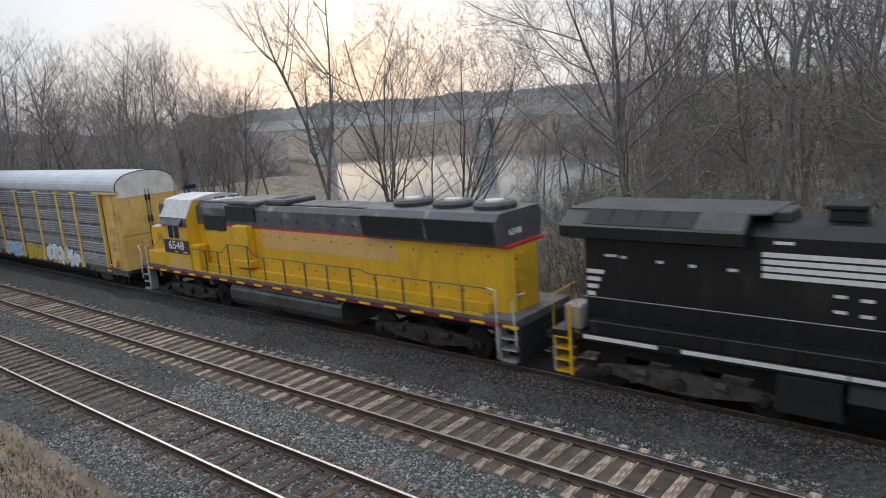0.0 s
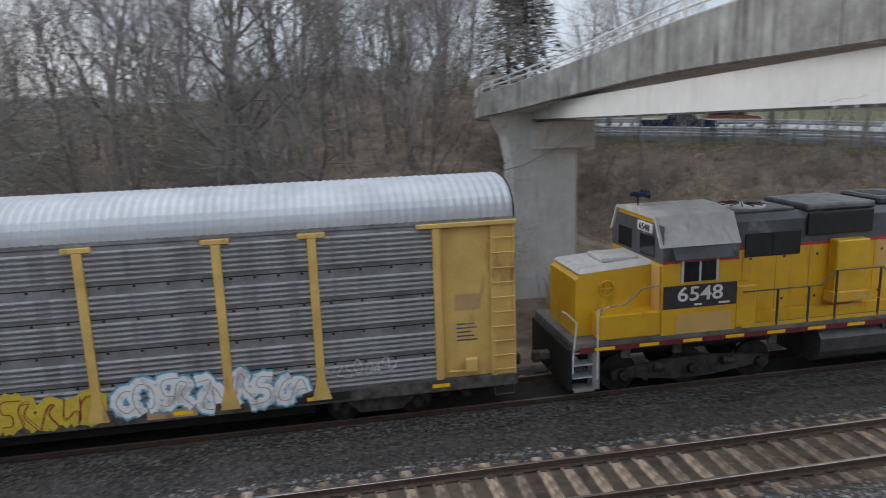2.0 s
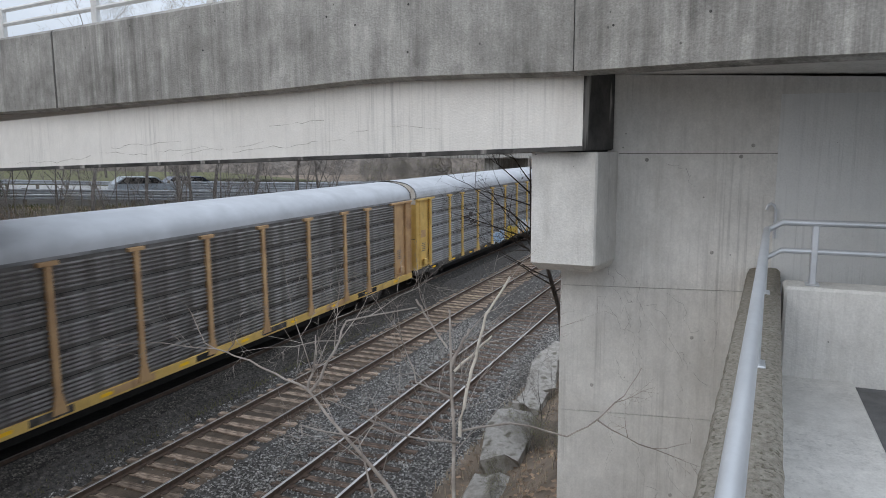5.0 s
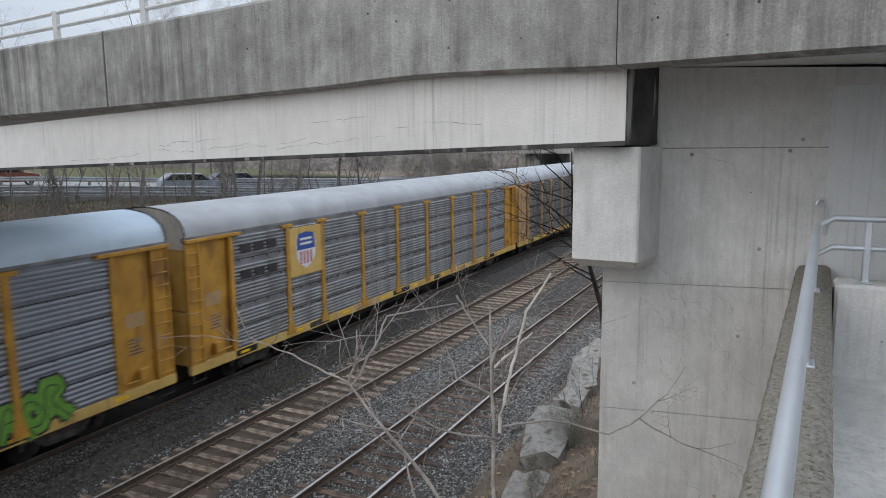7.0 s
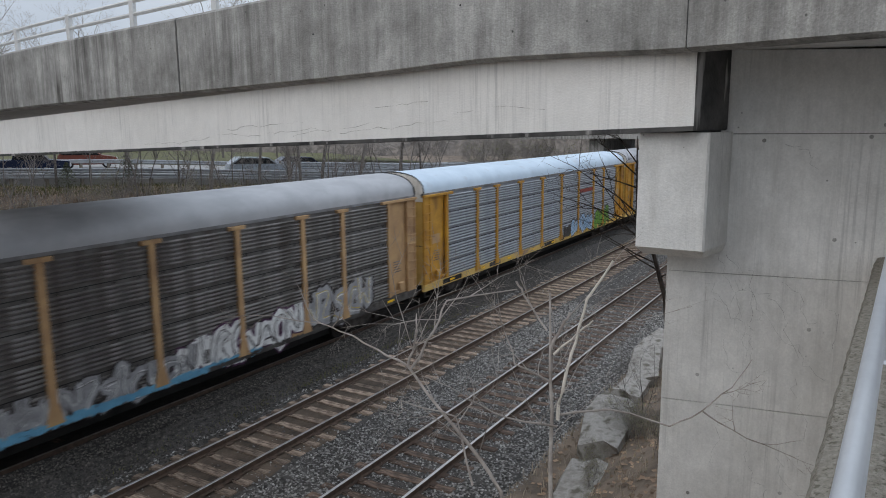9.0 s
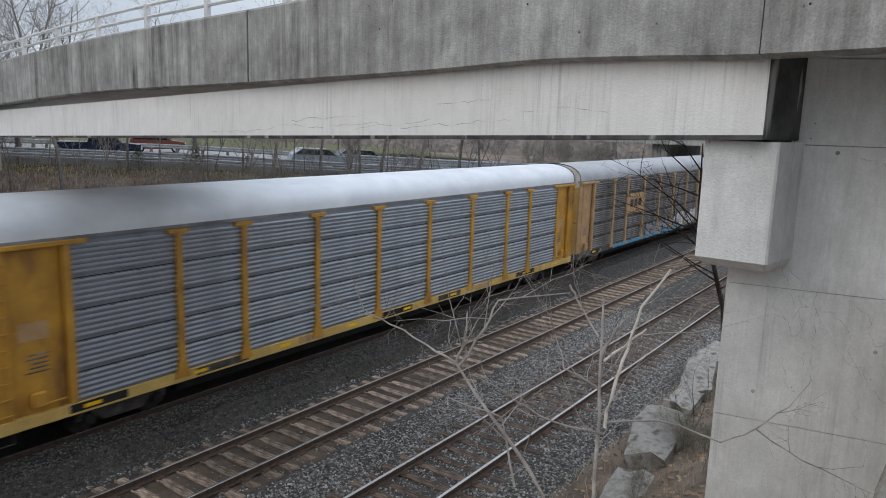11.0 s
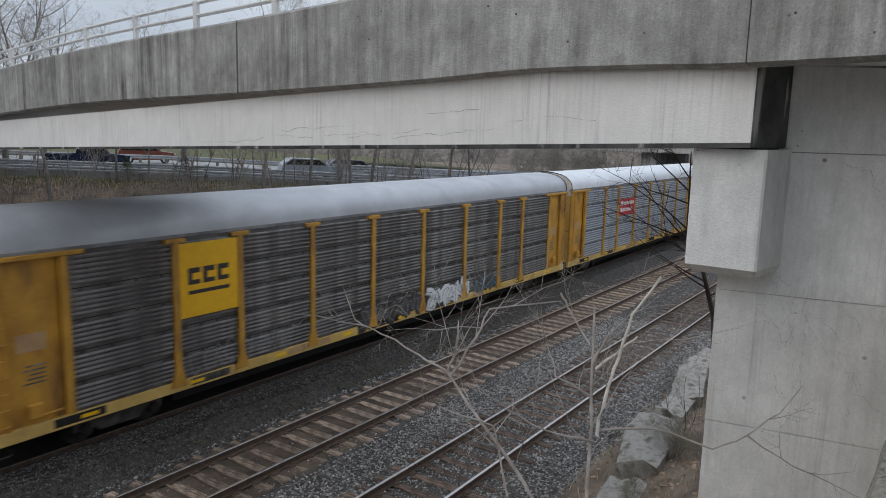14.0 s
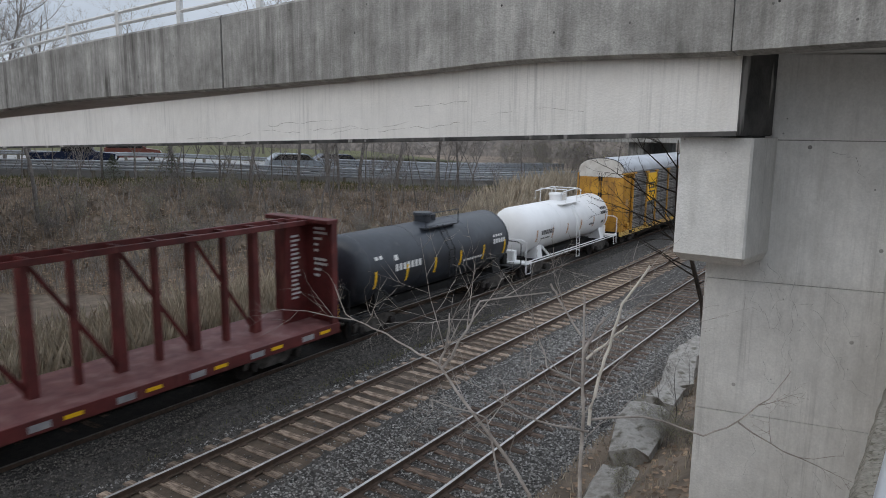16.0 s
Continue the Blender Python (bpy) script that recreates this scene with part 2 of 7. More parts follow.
M = dict(
    ballast=material("ballast", (0.10, 0.092, 0.084), (0.028, 0.025, 0.023), 0.95, 0, 7, 1.0, 28),
    stone=material("stone", (0.42, 0.405, 0.385), (0.055, 0.051, 0.047), 0.9, 0, 9, 0.3, 30, island=0.95),
    # oily stones, darkened further to paint in the train's shade
    stone_oily_shade=material("stone_oily_shade", (0.15, 0.134, 0.116), (0.02, 0.018, 0.016), 0.85, 0, 9, 0.3, 30, island=0.95),
    rock=material("rock", (0.47, 0.445, 0.41), (0.22, 0.20, 0.175), 0.95, 0, 2.5, 1.0, 9, streak=((0.13, 0.115, 0.09), (2.5, 2.5, 2.5), 0.50, 0.62)),
    fines=material("fines", (0.125, 0.092, 0.066), (0.045, 0.034, 0.026), 0.97, 0, 1.6, 1.0, 22),
    # oil-soaked bed, its colour also holding the shade below the train
    bed_oily_shade=material("bed_oily_shade", (0.034, 0.029, 0.025), (0.012, 0.011, 0.010), 0.95, 0, 5, 1.0, 28),
    earth=material("earth", (0.27, 0.205, 0.15), (0.10, 0.077, 0.058), 0.97, 0, 0.9, 0.8, 7),
    grass=material("grass", (0.14, 0.13, 0.05), (0.09, 0.10, 0.035), 0.95, 0, 2, 0.3, 30, island=0.4),
    straw=material("straw", (0.62, 0.53, 0.41), (0.36, 0.295, 0.215), 0.95, 0, 2, 0.2, 30, island=0.5),
    leaf=material("leaf", (0.44, 0.30, 0.195), (0.20, 0.135, 0.09), 0.95, 0, 2, 0.2, 30, island=0.8),
    tie=material("tie", (0.44, 0.34, 0.26), (0.085, 0.055, 0.038), 0.92, 0, 3, 0.6, 40, island=0.9, stretch=(6, 1, 6)),
    tie_dark=material("tie_dark", (0.19, 0.13, 0.095), (0.03, 0.021, 0.017), 0.92, 0, 3, 0.6, 40, island=0.7, stretch=(6, 1, 6)),
    rail_side=material("rail_side", (0.13, 0.085, 0.06), (0.07, 0.048, 0.037), 0.8, 0.2, 8, 0.3, 50),
    # duller rail head for the train's track, shade put into its colour
    rail_shaded=material("rail_shaded", (0.24, 0.21, 0.19), (0.13, 0.11, 0.10), 0.6, 0.5, 8, 0.1, 50),
    rail_top=material("rail_top", (0.62, 0.60, 0.58), (0.45, 0.43, 0.42), 0.28, 1.0, 8, 0.05, 50),
    concrete=weathered("concrete", (0.78, 0.765, 0.735), (0.63, 0.615, 0.585), (0.44, 0.42, 0.385), 0.54, 0.84, 3.0, 0.03, 0.16),
    concrete_dark=weathered("concrete_dark", (0.54, 0.525, 0.495), (0.32, 0.31, 0.288), (0.055, 0.05, 0.043), 0.38, 0.68, 5.5, 0.04, 0.36),
    concrete_white=weathered("concrete_white", (0.84, 0.815, 0.775), (0.77, 0.745, 0.705), (0.56, 0.52, 0.47), 0.58, 0.86, 2.0, 0.015, 0.07),
    patch_grey=weathered("patch_grey", (0.74, 0.745, 0.74), (0.68, 0.685, 0.68), (0.60, 0.60, 0.595), 0.6, 0.9, 3.0, 0.012, 0.06),
    # sooty black of the girder end, also used for its painted shadow strip
    soot_shade=material("soot_shade", (0.10, 0.095, 0.09), (0.02, 0.02, 0.02), 0.9, 0, 3, 0.3, 40, streak=((0.4, 0.38, 0.36), (6, 6, 1.2), 0.60, 0.70)),
    mossy=material("mossy", (0.40, 0.365, 0.31), (0.24, 0.215, 0.175), 0.97, 0, 40, 1.0, 140, streak=((0.15, 0.135, 0.10), (60, 60, 60), 0.54, 0.66)),
    galvanised=material("galvanised", (0.72, 0.74, 0.77), (0.62, 0.64, 0.67), 0.38, 0.6, 5, 0.05, 60),
    white_rail=material("white_rail", (0.70, 0.70, 0.69), (0.55, 0.55, 0.54), 0.5, 0.1, 6, 0.05, 50),
    asphalt=material("asphalt", (0.17, 0.17, 0.17), (0.10, 0.10, 0.10), 0.9, 0, 4, 0.5, 90),
    road=material("road", (0.36, 0.35, 0.34), (0.27, 0.27, 0.26), 0.9, 0, 0.6, 0.3, 50),
    bark=material("bark", (0.24, 0.216, 0.196), (0.095, 0.084, 0.076), 0.95, 0, 5, 0.5, 40, island=0.25),
    bark_dark=material("bark_dark", (0.10, 0.082, 0.07), (0.04, 0.033, 0.029), 0.95, 0, 6, 0.4, 40),
    twig=material("twig", (0.31, 0.278, 0.252), (0.15, 0.132, 0.12), 0.95, 0, 4, 0.2, 40, island=0.4),
    twig_pale=material("twig_pale", (0.42, 0.375, 0.335), (0.22, 0.185, 0.16), 0.9, 0, 8, 0.3, 60),
    bare_wood=material("bare_wood", (0.66, 0.60, 0.52), (0.46, 0.41, 0.35), 0.85, 0, 8, 0.3, 60),
    bud=material("bud", (0.24, 0.25, 0.10), (0.14, 0.145, 0.06), 0.9, 0, 2, 0.2, 30, island=0.5),
    pine=material("pine", (0.115, 0.125, 0.075), (0.05, 0.058, 0.036), 0.9, 0, 3, 0.2, 30, island=0.5),
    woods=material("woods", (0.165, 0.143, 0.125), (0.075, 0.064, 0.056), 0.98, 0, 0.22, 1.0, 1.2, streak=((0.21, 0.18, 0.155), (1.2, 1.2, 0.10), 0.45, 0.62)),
    # far ridges: distance haze is mixed into this paler grey
    hill_haze=material("hill_haze", (0.20, 0.187, 0.182), (0.13, 0.121, 0.119), 1.0, 0, 0.06, 0.6, 0.5),
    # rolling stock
    # ribs: lighter copies of the panel colours, with lit edges painted in
    rib_lit_grey=material("rib_lit_grey", (0.47, 0.47, 0.48), (0.26, 0.255, 0.255), 0.5, 0.2, 1.3, 0.06, 40, streak=((0.15, 0.14, 0.135), (2.2, 2.2, 0.55), 0.50, 0.76)),
    rib_lit_clean=material("rib_lit_clean", (0.50, 0.525, 0.56), (0.36, 0.38, 0.41), 0.5, 0.2, 1.3, 0.05, 40),
    rib_lit_brown=material("rib_lit_brown", (0.33, 0.315, 0.30), (0.15, 0.14, 0.132), 0.6, 0.2, 1.2, 0.06, 40, streak=((0.10, 0.085, 0.075), (2.2, 2.2, 0.6), 0.46, 0.70)),
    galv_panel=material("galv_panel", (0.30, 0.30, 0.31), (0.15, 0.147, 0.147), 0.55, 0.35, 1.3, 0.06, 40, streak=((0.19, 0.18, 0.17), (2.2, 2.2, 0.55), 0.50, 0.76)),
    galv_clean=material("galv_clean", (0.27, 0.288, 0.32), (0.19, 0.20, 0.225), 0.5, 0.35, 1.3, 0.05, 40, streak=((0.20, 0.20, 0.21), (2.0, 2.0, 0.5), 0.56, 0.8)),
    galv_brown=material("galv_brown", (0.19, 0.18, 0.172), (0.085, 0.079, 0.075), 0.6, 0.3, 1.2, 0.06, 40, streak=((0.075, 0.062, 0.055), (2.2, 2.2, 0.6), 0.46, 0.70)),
    rack_yellow=material("rack_yellow", (0.70, 0.47, 0.145), (0.55, 0.35, 0.10), 0.6, 0, 1.4, 0.05, 40, streak=((0.24, 0.14, 0.06), (3, 3, 0.9), 0.60, 0.80)),
    rack_orange=material("rack_orange", (0.62, 0.325, 0.04), (0.42, 0.205, 0.03), 0.6, 0, 1.4, 0.05, 40, streak=((0.17, 0.08, 0.035), (3, 3, 0.8), 0.54, 0.76)),
    rack_tan=material("rack_tan", (0.55, 0.35, 0.17), (0.40, 0.24, 0.12), 0.6, 0, 1.4, 0.05, 40, streak=((0.22, 0.12, 0.07), (3, 3, 0.9), 0.58, 0.80)),
    roof_grey=material("roof_grey", (0.50, 0.515, 0.54), (0.40, 0.41, 0.43), 0.5, 0.25, 0.9, 0.04, 30, streak=((0.42, 0.43, 0.45), (0.9, 2, 1), 0.55, 0.8)),
    roof_dark=material("roof_dark", (0.47, 0.475, 0.49), (0.37, 0.375, 0.39), 0.55, 0.25, 0.9, 0.04, 30, streak=((0.33, 0.335, 0.345), (0.9, 2, 1), 0.5, 0.8)),
    roof_white=material("roof_white", (0.76, 0.78, 0.80), (0.64, 0.66, 0.69), 0.5, 0.1, 0.9, 0.03, 30, streak=((0.5, 0.5, 0.5), (0.9, 2, 1), 0.62, 0.85)),
    roof_blue=material("roof_blue", (0.62, 0.73, 0.83), (0.52, 0.63, 0.73), 0.5, 0.1, 0.9, 0.03, 30, streak=((0.40, 0.42, 0.45), (0.9, 2, 1), 0.60, 0.82)),
    off_white=material("off_white", (0.70, 0.67, 0.62), (0.55, 0.51, 0.46), 0.6, 0, 2, 0.05, 30, streak=((0.36, 0.30, 0.24), (4, 4, 1), 0.60, 0.8)),
    black_steel=material("black_steel", (0.020, 0.019, 0.018), (0.009, 0.009, 0.009), 0.75, 0.1, 3, 0.2, 40),
    grime=material("grime", (0.13, 0.116, 0.103), (0.04, 0.035, 0.031), 0.85, 0.1, 4, 0.4, 30),
    loco_truck=material("loco_truck", (0.07, 0.063, 0.057), (0.022, 0.02, 0.018), 0.8, 0.1, 4, 0.4, 30),
    fuel=material("fuel", (0.12, 0.115, 0.11), (0.05, 0.047, 0.045), 0.4, 0.3, 1.2, 0.06, 30),
    wheel=material("wheel", (0.055, 0.047, 0.042), (0.025, 0.021, 0.02), 0.7, 0.5, 4, 0.2, 30),
    loco_yellow=material("loco_yellow", (0.74, 0.43, 0.020), (0.62, 0.35, 0.020), 0.42, 0, 1.5, 0.03, 30, streak=((0.38, 0.21, 0.03), (2.6, 2.6, 0.7), 0.60, 0.86)),
    loco_patch=material("loco_patch", (0.66, 0.40, 0.135), (0.58, 0.35, 0.11), 0.5, 0, 1.5, 0.03, 30),
    loco_grey=material("loco_grey", (0.11, 0.11, 0.12), (0.06, 0.06, 0.065), 0.5, 0, 1.2, 0.04, 30, streak=((0.27, 0.27, 0.28), (1.2, 1.2, 1.2), 0.61, 0.69)),
    loco_roof=material("loco_roof", (0.17, 0.163, 0.16), (0.07, 0.066, 0.063), 0.6, 0, 1.6, 0.05, 30),
    cab_white=material("cab_white", (0.66, 0.64, 0.62), (0.50, 0.48, 0.46), 0.55, 0, 2.4, 0.05, 30, streak=((0.30, 0.27, 0.25), (3, 3, 1), 0.62, 0.8)),
    red_stripe=material("red_stripe", (0.55, 0.03, 0.03), (0.42, 0.03, 0.03), 0.5),
    dark_red=material("dark_red", (0.20, 0.02, 0.025), (0.12, 0.015, 0.02), 0.6),
    loco_black=material("loco_black", (0.010, 0.010, 0.011), (0.006, 0.006, 0.006), 0.42, 0, 1.5, 0.03, 30, streak=((0.028, 0.026, 0.025), (2, 2, 0.5), 0.55, 0.8)),
    black_roof=material("black_roof", (0.075, 0.073, 0.072), (0.03, 0.03, 0.03), 0.55, 0, 2, 0.05, 30),
    paint_white=material("paint_white", (0.80, 0.79, 0.77), (0.66, 0.65, 0.63), 0.5),
    tank_grey=material("tank_grey", (0.33, 0.32, 0.31), (0.17, 0.16, 0.155), 0.5, 0.2, 1.2, 0.06, 30),
    tank_white=material("tank_white", (0.86, 0.855, 0.85), (0.79, 0.785, 0.78), 0.4, 0, 1.2, 0.03, 30, streak=((0.55, 0.51, 0.47), (3, 3, 0.6), 0.66, 0.88)),
    tank_black=material("tank_black", (0.042, 0.048, 0.060), (0.026, 0.030, 0.037), 0.36, 0, 1.2, 0.03, 30, streak=((0.075, 0.075, 0.08), (2.5, 2.5, 0.6), 0.58, 0.8)),
    car_red=material("car_red", (0.145, 0.024, 0.022), (0.075, 0.014, 0.013), 0.6, 0, 1.6, 0.06, 30, streak=((0.20, 0.06, 0.05), (3, 3, 1), 0.58, 0.8)),
    deck_red=material("deck_red", (0.21, 0.085, 0.08), (0.14, 0.05, 0.05), 0.7, 0, 1.8, 0.06, 30, streak=((0.27, 0.15, 0.14), (2, 2, 2), 0.5, 0.75)),
    reflector=material("reflector", (0.95, 0.58, 0.01), (0.85, 0.49, 0.01), 0.4, bump=0),
    orange_mark=material("orange_mark", (0.55, 0.30, 0.14), (0.45, 0.23, 0.10), 0.5, bump=0),
    logo_yellow=material("logo_yellow", (0.95, 0.53, 0.008), (0.86, 0.46, 0.008), 0.5, bump=0.02),
    logo_red=material("logo_red", (0.50, 0.028, 0.040), (0.40, 0.022, 0.030), 0.5, bump=0.02),
    logo_blue=material("logo_blue", (0.035, 0.085, 0.36), (0.03, 0.07, 0.28), 0.5, bump=0.02),
    logo_dark=material("logo_dark", (0.025, 0.022, 0.025), (0.05, 0.04, 0.04), 0.5, bump=0.02),
    spray_white=material("spray_white", (0.78, 0.78, 0.77), (0.50, 0.50, 0.50), 0.6, 0, 2.5, bump=0, low=0.40, high=0.50),
    spray_cyan=material("spray_cyan", (0.16, 0.42, 0.60), (0.11, 0.30, 0.46), 0.6, 0, 2.5, bump=0),
    spray_sky=material("spray_sky", (0.45, 0.60, 0.76), (0.30, 0.45, 0.64), 0.6, 0, 2.5, bump=0),
    spray_yellow=material("spray_yellow", (0.66, 0.50, 0.05), (0.50, 0.36, 0.04), 0.6, 0, 2.5, bump=0),
    spray_red=material("spray_red", (0.34, 0.06, 0.03), (0.25, 0.04, 0.03), 0.6, bump=0),
    spray_green=material("spray_green", (0.20, 0.42, 0.06), (0.12, 0.30, 0.04), 0.6, bump=0),
    spray_purple=material("spray_purple", (0.10, 0.035, 0.09), (0.06, 0.02, 0.06), 0.6, bump=0),
    spray_grey=material("spray_grey", (0.40, 0.40, 0.41), (0.24, 0.24, 0.25), 0.6, 0, 2.5, bump=0),
    window_dark=material("window_dark", (0.012, 0.013, 0.015), (0.02, 0.02, 0.02), 0.12, 0, 2, bump=0),
    grille=material("grille", (0.020, 0.020, 0.021), (0.010, 0.010, 0.010), 0.7, 0, 3, 0.5, 80),
    car_blue=material("car_blue", (0.02, 0.03, 0.07), None, 0.25, 0.3, bump=0),
    car_silver=material("car_silver", (0.45, 0.50, 0.55), None, 0.3, 0.5, bump=0),
    car_orange=material("car_orange", (0.20, 0.055, 0.035), None, 0.35, 0.1, bump=0),
    tyre=material("tyre", (0.02, 0.02, 0.02), None, 0.9),
    guard_steel=material("guard_steel", (0.42, 0.44, 0.46), (0.30, 0.31, 0.33), 0.5, 0.5, 3, 0.05, 60),
    wood_post=material("wood_post", (0.24, 0.21, 0.17), (0.14, 0.12, 0.10), 0.9),
)
_w = bpy.data.materials.new("water")
_w.use_nodes = True
_b = _w.node_tree.nodes["Principled BSDF"]
_b.inputs["Base Color"].default_value, _b.inputs["Roughness"].default_value = (0.10, 0.12, 0.13, 1), 0.16
_nz, _bp = _w.node_tree.nodes.new("ShaderNodeTexNoise"), _w.node_tree.nodes.new("ShaderNodeBump")
_tc = _w.node_tree.nodes.new("ShaderNodeTexCoord")
_nz.inputs["Scale"].default_value, _bp.inputs["Strength"].default_value = 0.6, 0.25
_w.node_tree.links.new(_tc.outputs["Object"], _nz.inputs["Vector"])
_w.node_tree.links.new(_nz.outputs["Fac"], _bp.inputs["Height"])
_w.node_tree.links.new(_bp.outputs["Normal"], _b.inputs["Normal"])
M["water"] = _w


# ---- mesh helpers ----
class Build:
    """Gathers vertices and faces for one mesh."""

    def __init__(self):
        self.v, self.f, self.smooth = [], [], False

    def add(self, verts, faces):
        o = len(self.v)
        self.v += [tuple(p) for p in verts]
        self.f += [tuple(o + i for i in fc) for fc in faces]
        return self

    def box(self, a, b, ch=0.0):
        """An upright box from corner a to corner b, with chamfered edges if ch is given."""
        (x0, y0, z0), (x1, y1, z1) = [min(p, q) for p, q in zip(a, b)], [max(p, q) for p, q in zip(a, b)]
        if ch <= 0:
            return self.add([(x0, y0, z0), (x1, y0, z0), (x1, y1, z0), (x0, y1, z0), (x0, y0, z1), (x1, y0, z1), (x1, y1, z1), (x0, y1, z1)],
                            [(0, 3, 2, 1), (4, 5, 6, 7), (0, 1, 5, 4), (1, 2, 6, 5), (2, 3, 7, 6), (3, 0, 4, 7)])
        bm = bmesh.new()
        vs = [bm.verts.new(p) for p in [(x0, y0, z0), (x1, y0, z0), (x1, y1, z0), (x0, y1, z0), (x0, y0, z1), (x1, y0, z1), (x1, y1, z1), (x0, y1, z1)]]
        for q in [(0, 3, 2, 1), (4, 5, 6, 7), (0, 1, 5, 4), (1, 2, 6, 5), (2, 3, 7, 6), (3, 0, 4, 7)]:
            bm.faces.new([vs[i] for i in q])
        bmesh.ops.bevel(bm, geom=bm.edges[:], offset=ch, segments=1, affect="EDGES")
        bm.verts.index_update()
        self.add([v.co[:] for v in bm.verts], [[v.index for v in fc.verts] for fc in bm.faces])
        bm.free()
        return self

    def hexa(self, p):
        """A solid from eight corners: four below, four above, both counter-clockwise."""
        return self.add(p, [(0, 3, 2, 1), (4, 5, 6, 7), (0, 1, 5, 4), (1, 2, 6, 5), (2, 3, 7, 6), (3, 0, 4, 7)])

    def prism(self, outline, axis, lo, hi):
        """An outline of two coordinates, drawn out along an axis ('x', 'y' or 'z')."""
        n = len(outline)
        put = {"x": lambda u, v, w: (w, u, v), "y": lambda u, v, w: (u, w, v), "z": lambda u, v, w: (u, v, w)}[axis]
        self.add([put(u, v, lo) for u, v in outline] + [put(u, v, hi) for u, v in outline],
                 [tuple(range(n))[::-1], tuple(range(n, 2 * n))] + [(i, (i + 1) % n, n + (i + 1) % n, n + i) for i in range(n)])
        return self

    def tube(self, pts, r, sides=6, caps=True):
        """A round bar along a line of points; r is one radius or one per point."""
        pts = [Vector(p) for p in pts]
        rs = r if hasattr(r, "__len__") else [r] * len(pts)
        o, up = len(self.v), Vector((0.13, 0.21, 0.97))
        for i, p in enumerate(pts):
            d = (pts[min(i + 1, len(pts) - 1)] - pts[max(i - 1, 0)]).normalized()
            s = d.cross(up if abs(d.dot(up)) < 0.95 else Vector((1, 0, 0))).normalized()
            u = s.cross(d)
            for k in range(sides):
                a = 2 * math.pi * k / sides
                self.v.append(tuple(p + (s * math.cos(a) + u * math.sin(a)) * rs[i]))
        for i in range(len(pts) - 1):
            for k in range(sides):
                a, b = o + i * sides + k, o + i * sides + (k + 1) % sides
                self.f.append((a, b, b + sides, a + sides))
        if caps:
            self.f.append(tuple(o + k for k in range(sides))[::-1])
            self.f.append(tuple(o + (len(pts) - 1) * sides + k for k in range(sides)))
        return self

    def lathe(self, prof, centre, axis="x", sides=24):
        """A body turned about an axis: prof holds (along, radius)."""
        o = len(self.v)
        for a, r in prof:
            for k in range(sides):
                t = 2 * math.pi * k / sides
                u, w = r * math.cos(t), r * math.sin(t)
                q = {"x": (a, u, w), "y": (u, a, w), "z": (u, w, a)}[axis]
                self.v.append(tuple(c + d for c, d in zip(centre, q)))
        for i in range(len(prof) - 1):
            for k in range(sides):
                a, b = o + i * sides + k, o + i * sides + (k + 1) % sides
                self.f.append((a, b, b + sides, a + sides))
        self.f.append(tuple(o + k for k in range(sides))[::-1])
        self.f.append(tuple(o + (len(prof) - 1) * sides + k for k in range(sides)))
        return self

    def mesh(self, name, mat, smooth=False):
        me = bpy.data.meshes.new(name)
        me.from_pydata(self.v, [], self.f)
        me.materials.append(mat)
        bm = bmesh.new()
        bm.from_mesh(me)
        if len(bm.faces) < 60000:
            bmesh.ops.recalc_face_normals(bm, faces=bm.faces[:])
        if smooth:
            for fc in bm.faces:
                fc.smooth = True
        bm.to_mesh(me)
        bm.free()
        if smooth:
            me.set_sharp_from_angle(angle=radians(38))
        return me


def part(name, build, mat, parent, label="", smooth=False):
    """Links a build as one mesh object under a thing or a part."""
    ob = new(name, build.mesh(name, mat, smooth))
    ob.parent = parent
    if label:
        ob["label"] = label
    return ob


def share(name, mesh, parent, loc=(0, 0, 0), rz=0.0):
    ob = new(name, mesh)
    ob.parent = parent
    ob.matrix_basis = pose(*loc, 0, 0, rz)
    return ob


def thing(name, label, category, group="", kind=""):
    return tagged(new(name), label, category, group, kind)


def solid(name, build, mat, label, category, kind="", group="", smooth=False):
    return tagged(new(name, build.mesh(name, mat, smooth)), label, category, group, kind)


rng = random.Random(11)
# ---- ground ----
def smoothstep(a, b, x):
    t = max(0.0, min(1.0, (x - a) / (b - a)))
    return t * t * (3 - 2 * t)


# the highway guard rail: metres along its direction, metres out from the origin, and the height of its foot
GT, GN = Vector((0.847, -0.532, 0)), Vector((0.532, 0.847, 0))
GA, GOFF, GZ = (-70.0, -8.8, 3.3, 14.6, 24.6, 37.2, 60.0), (72.0, 53.5, 49.4, 48.1, 47.6, 52.5, 62.0), (4.8, 4.45, 4.3, 3.8, 3.4, 3.05, 3.0)


def guard_s(x, y):
    """Metres behind the line of the highway guard rail (negative: on the bank before it)."""
    return x * GN.x + y * GN.y - float(np.interp(x * GT.x + y * GT.y, GA, GOFF))


def guard_z(x, y):
    return float(np.interp(x * GT.x + y * GT.y, GA, GZ))


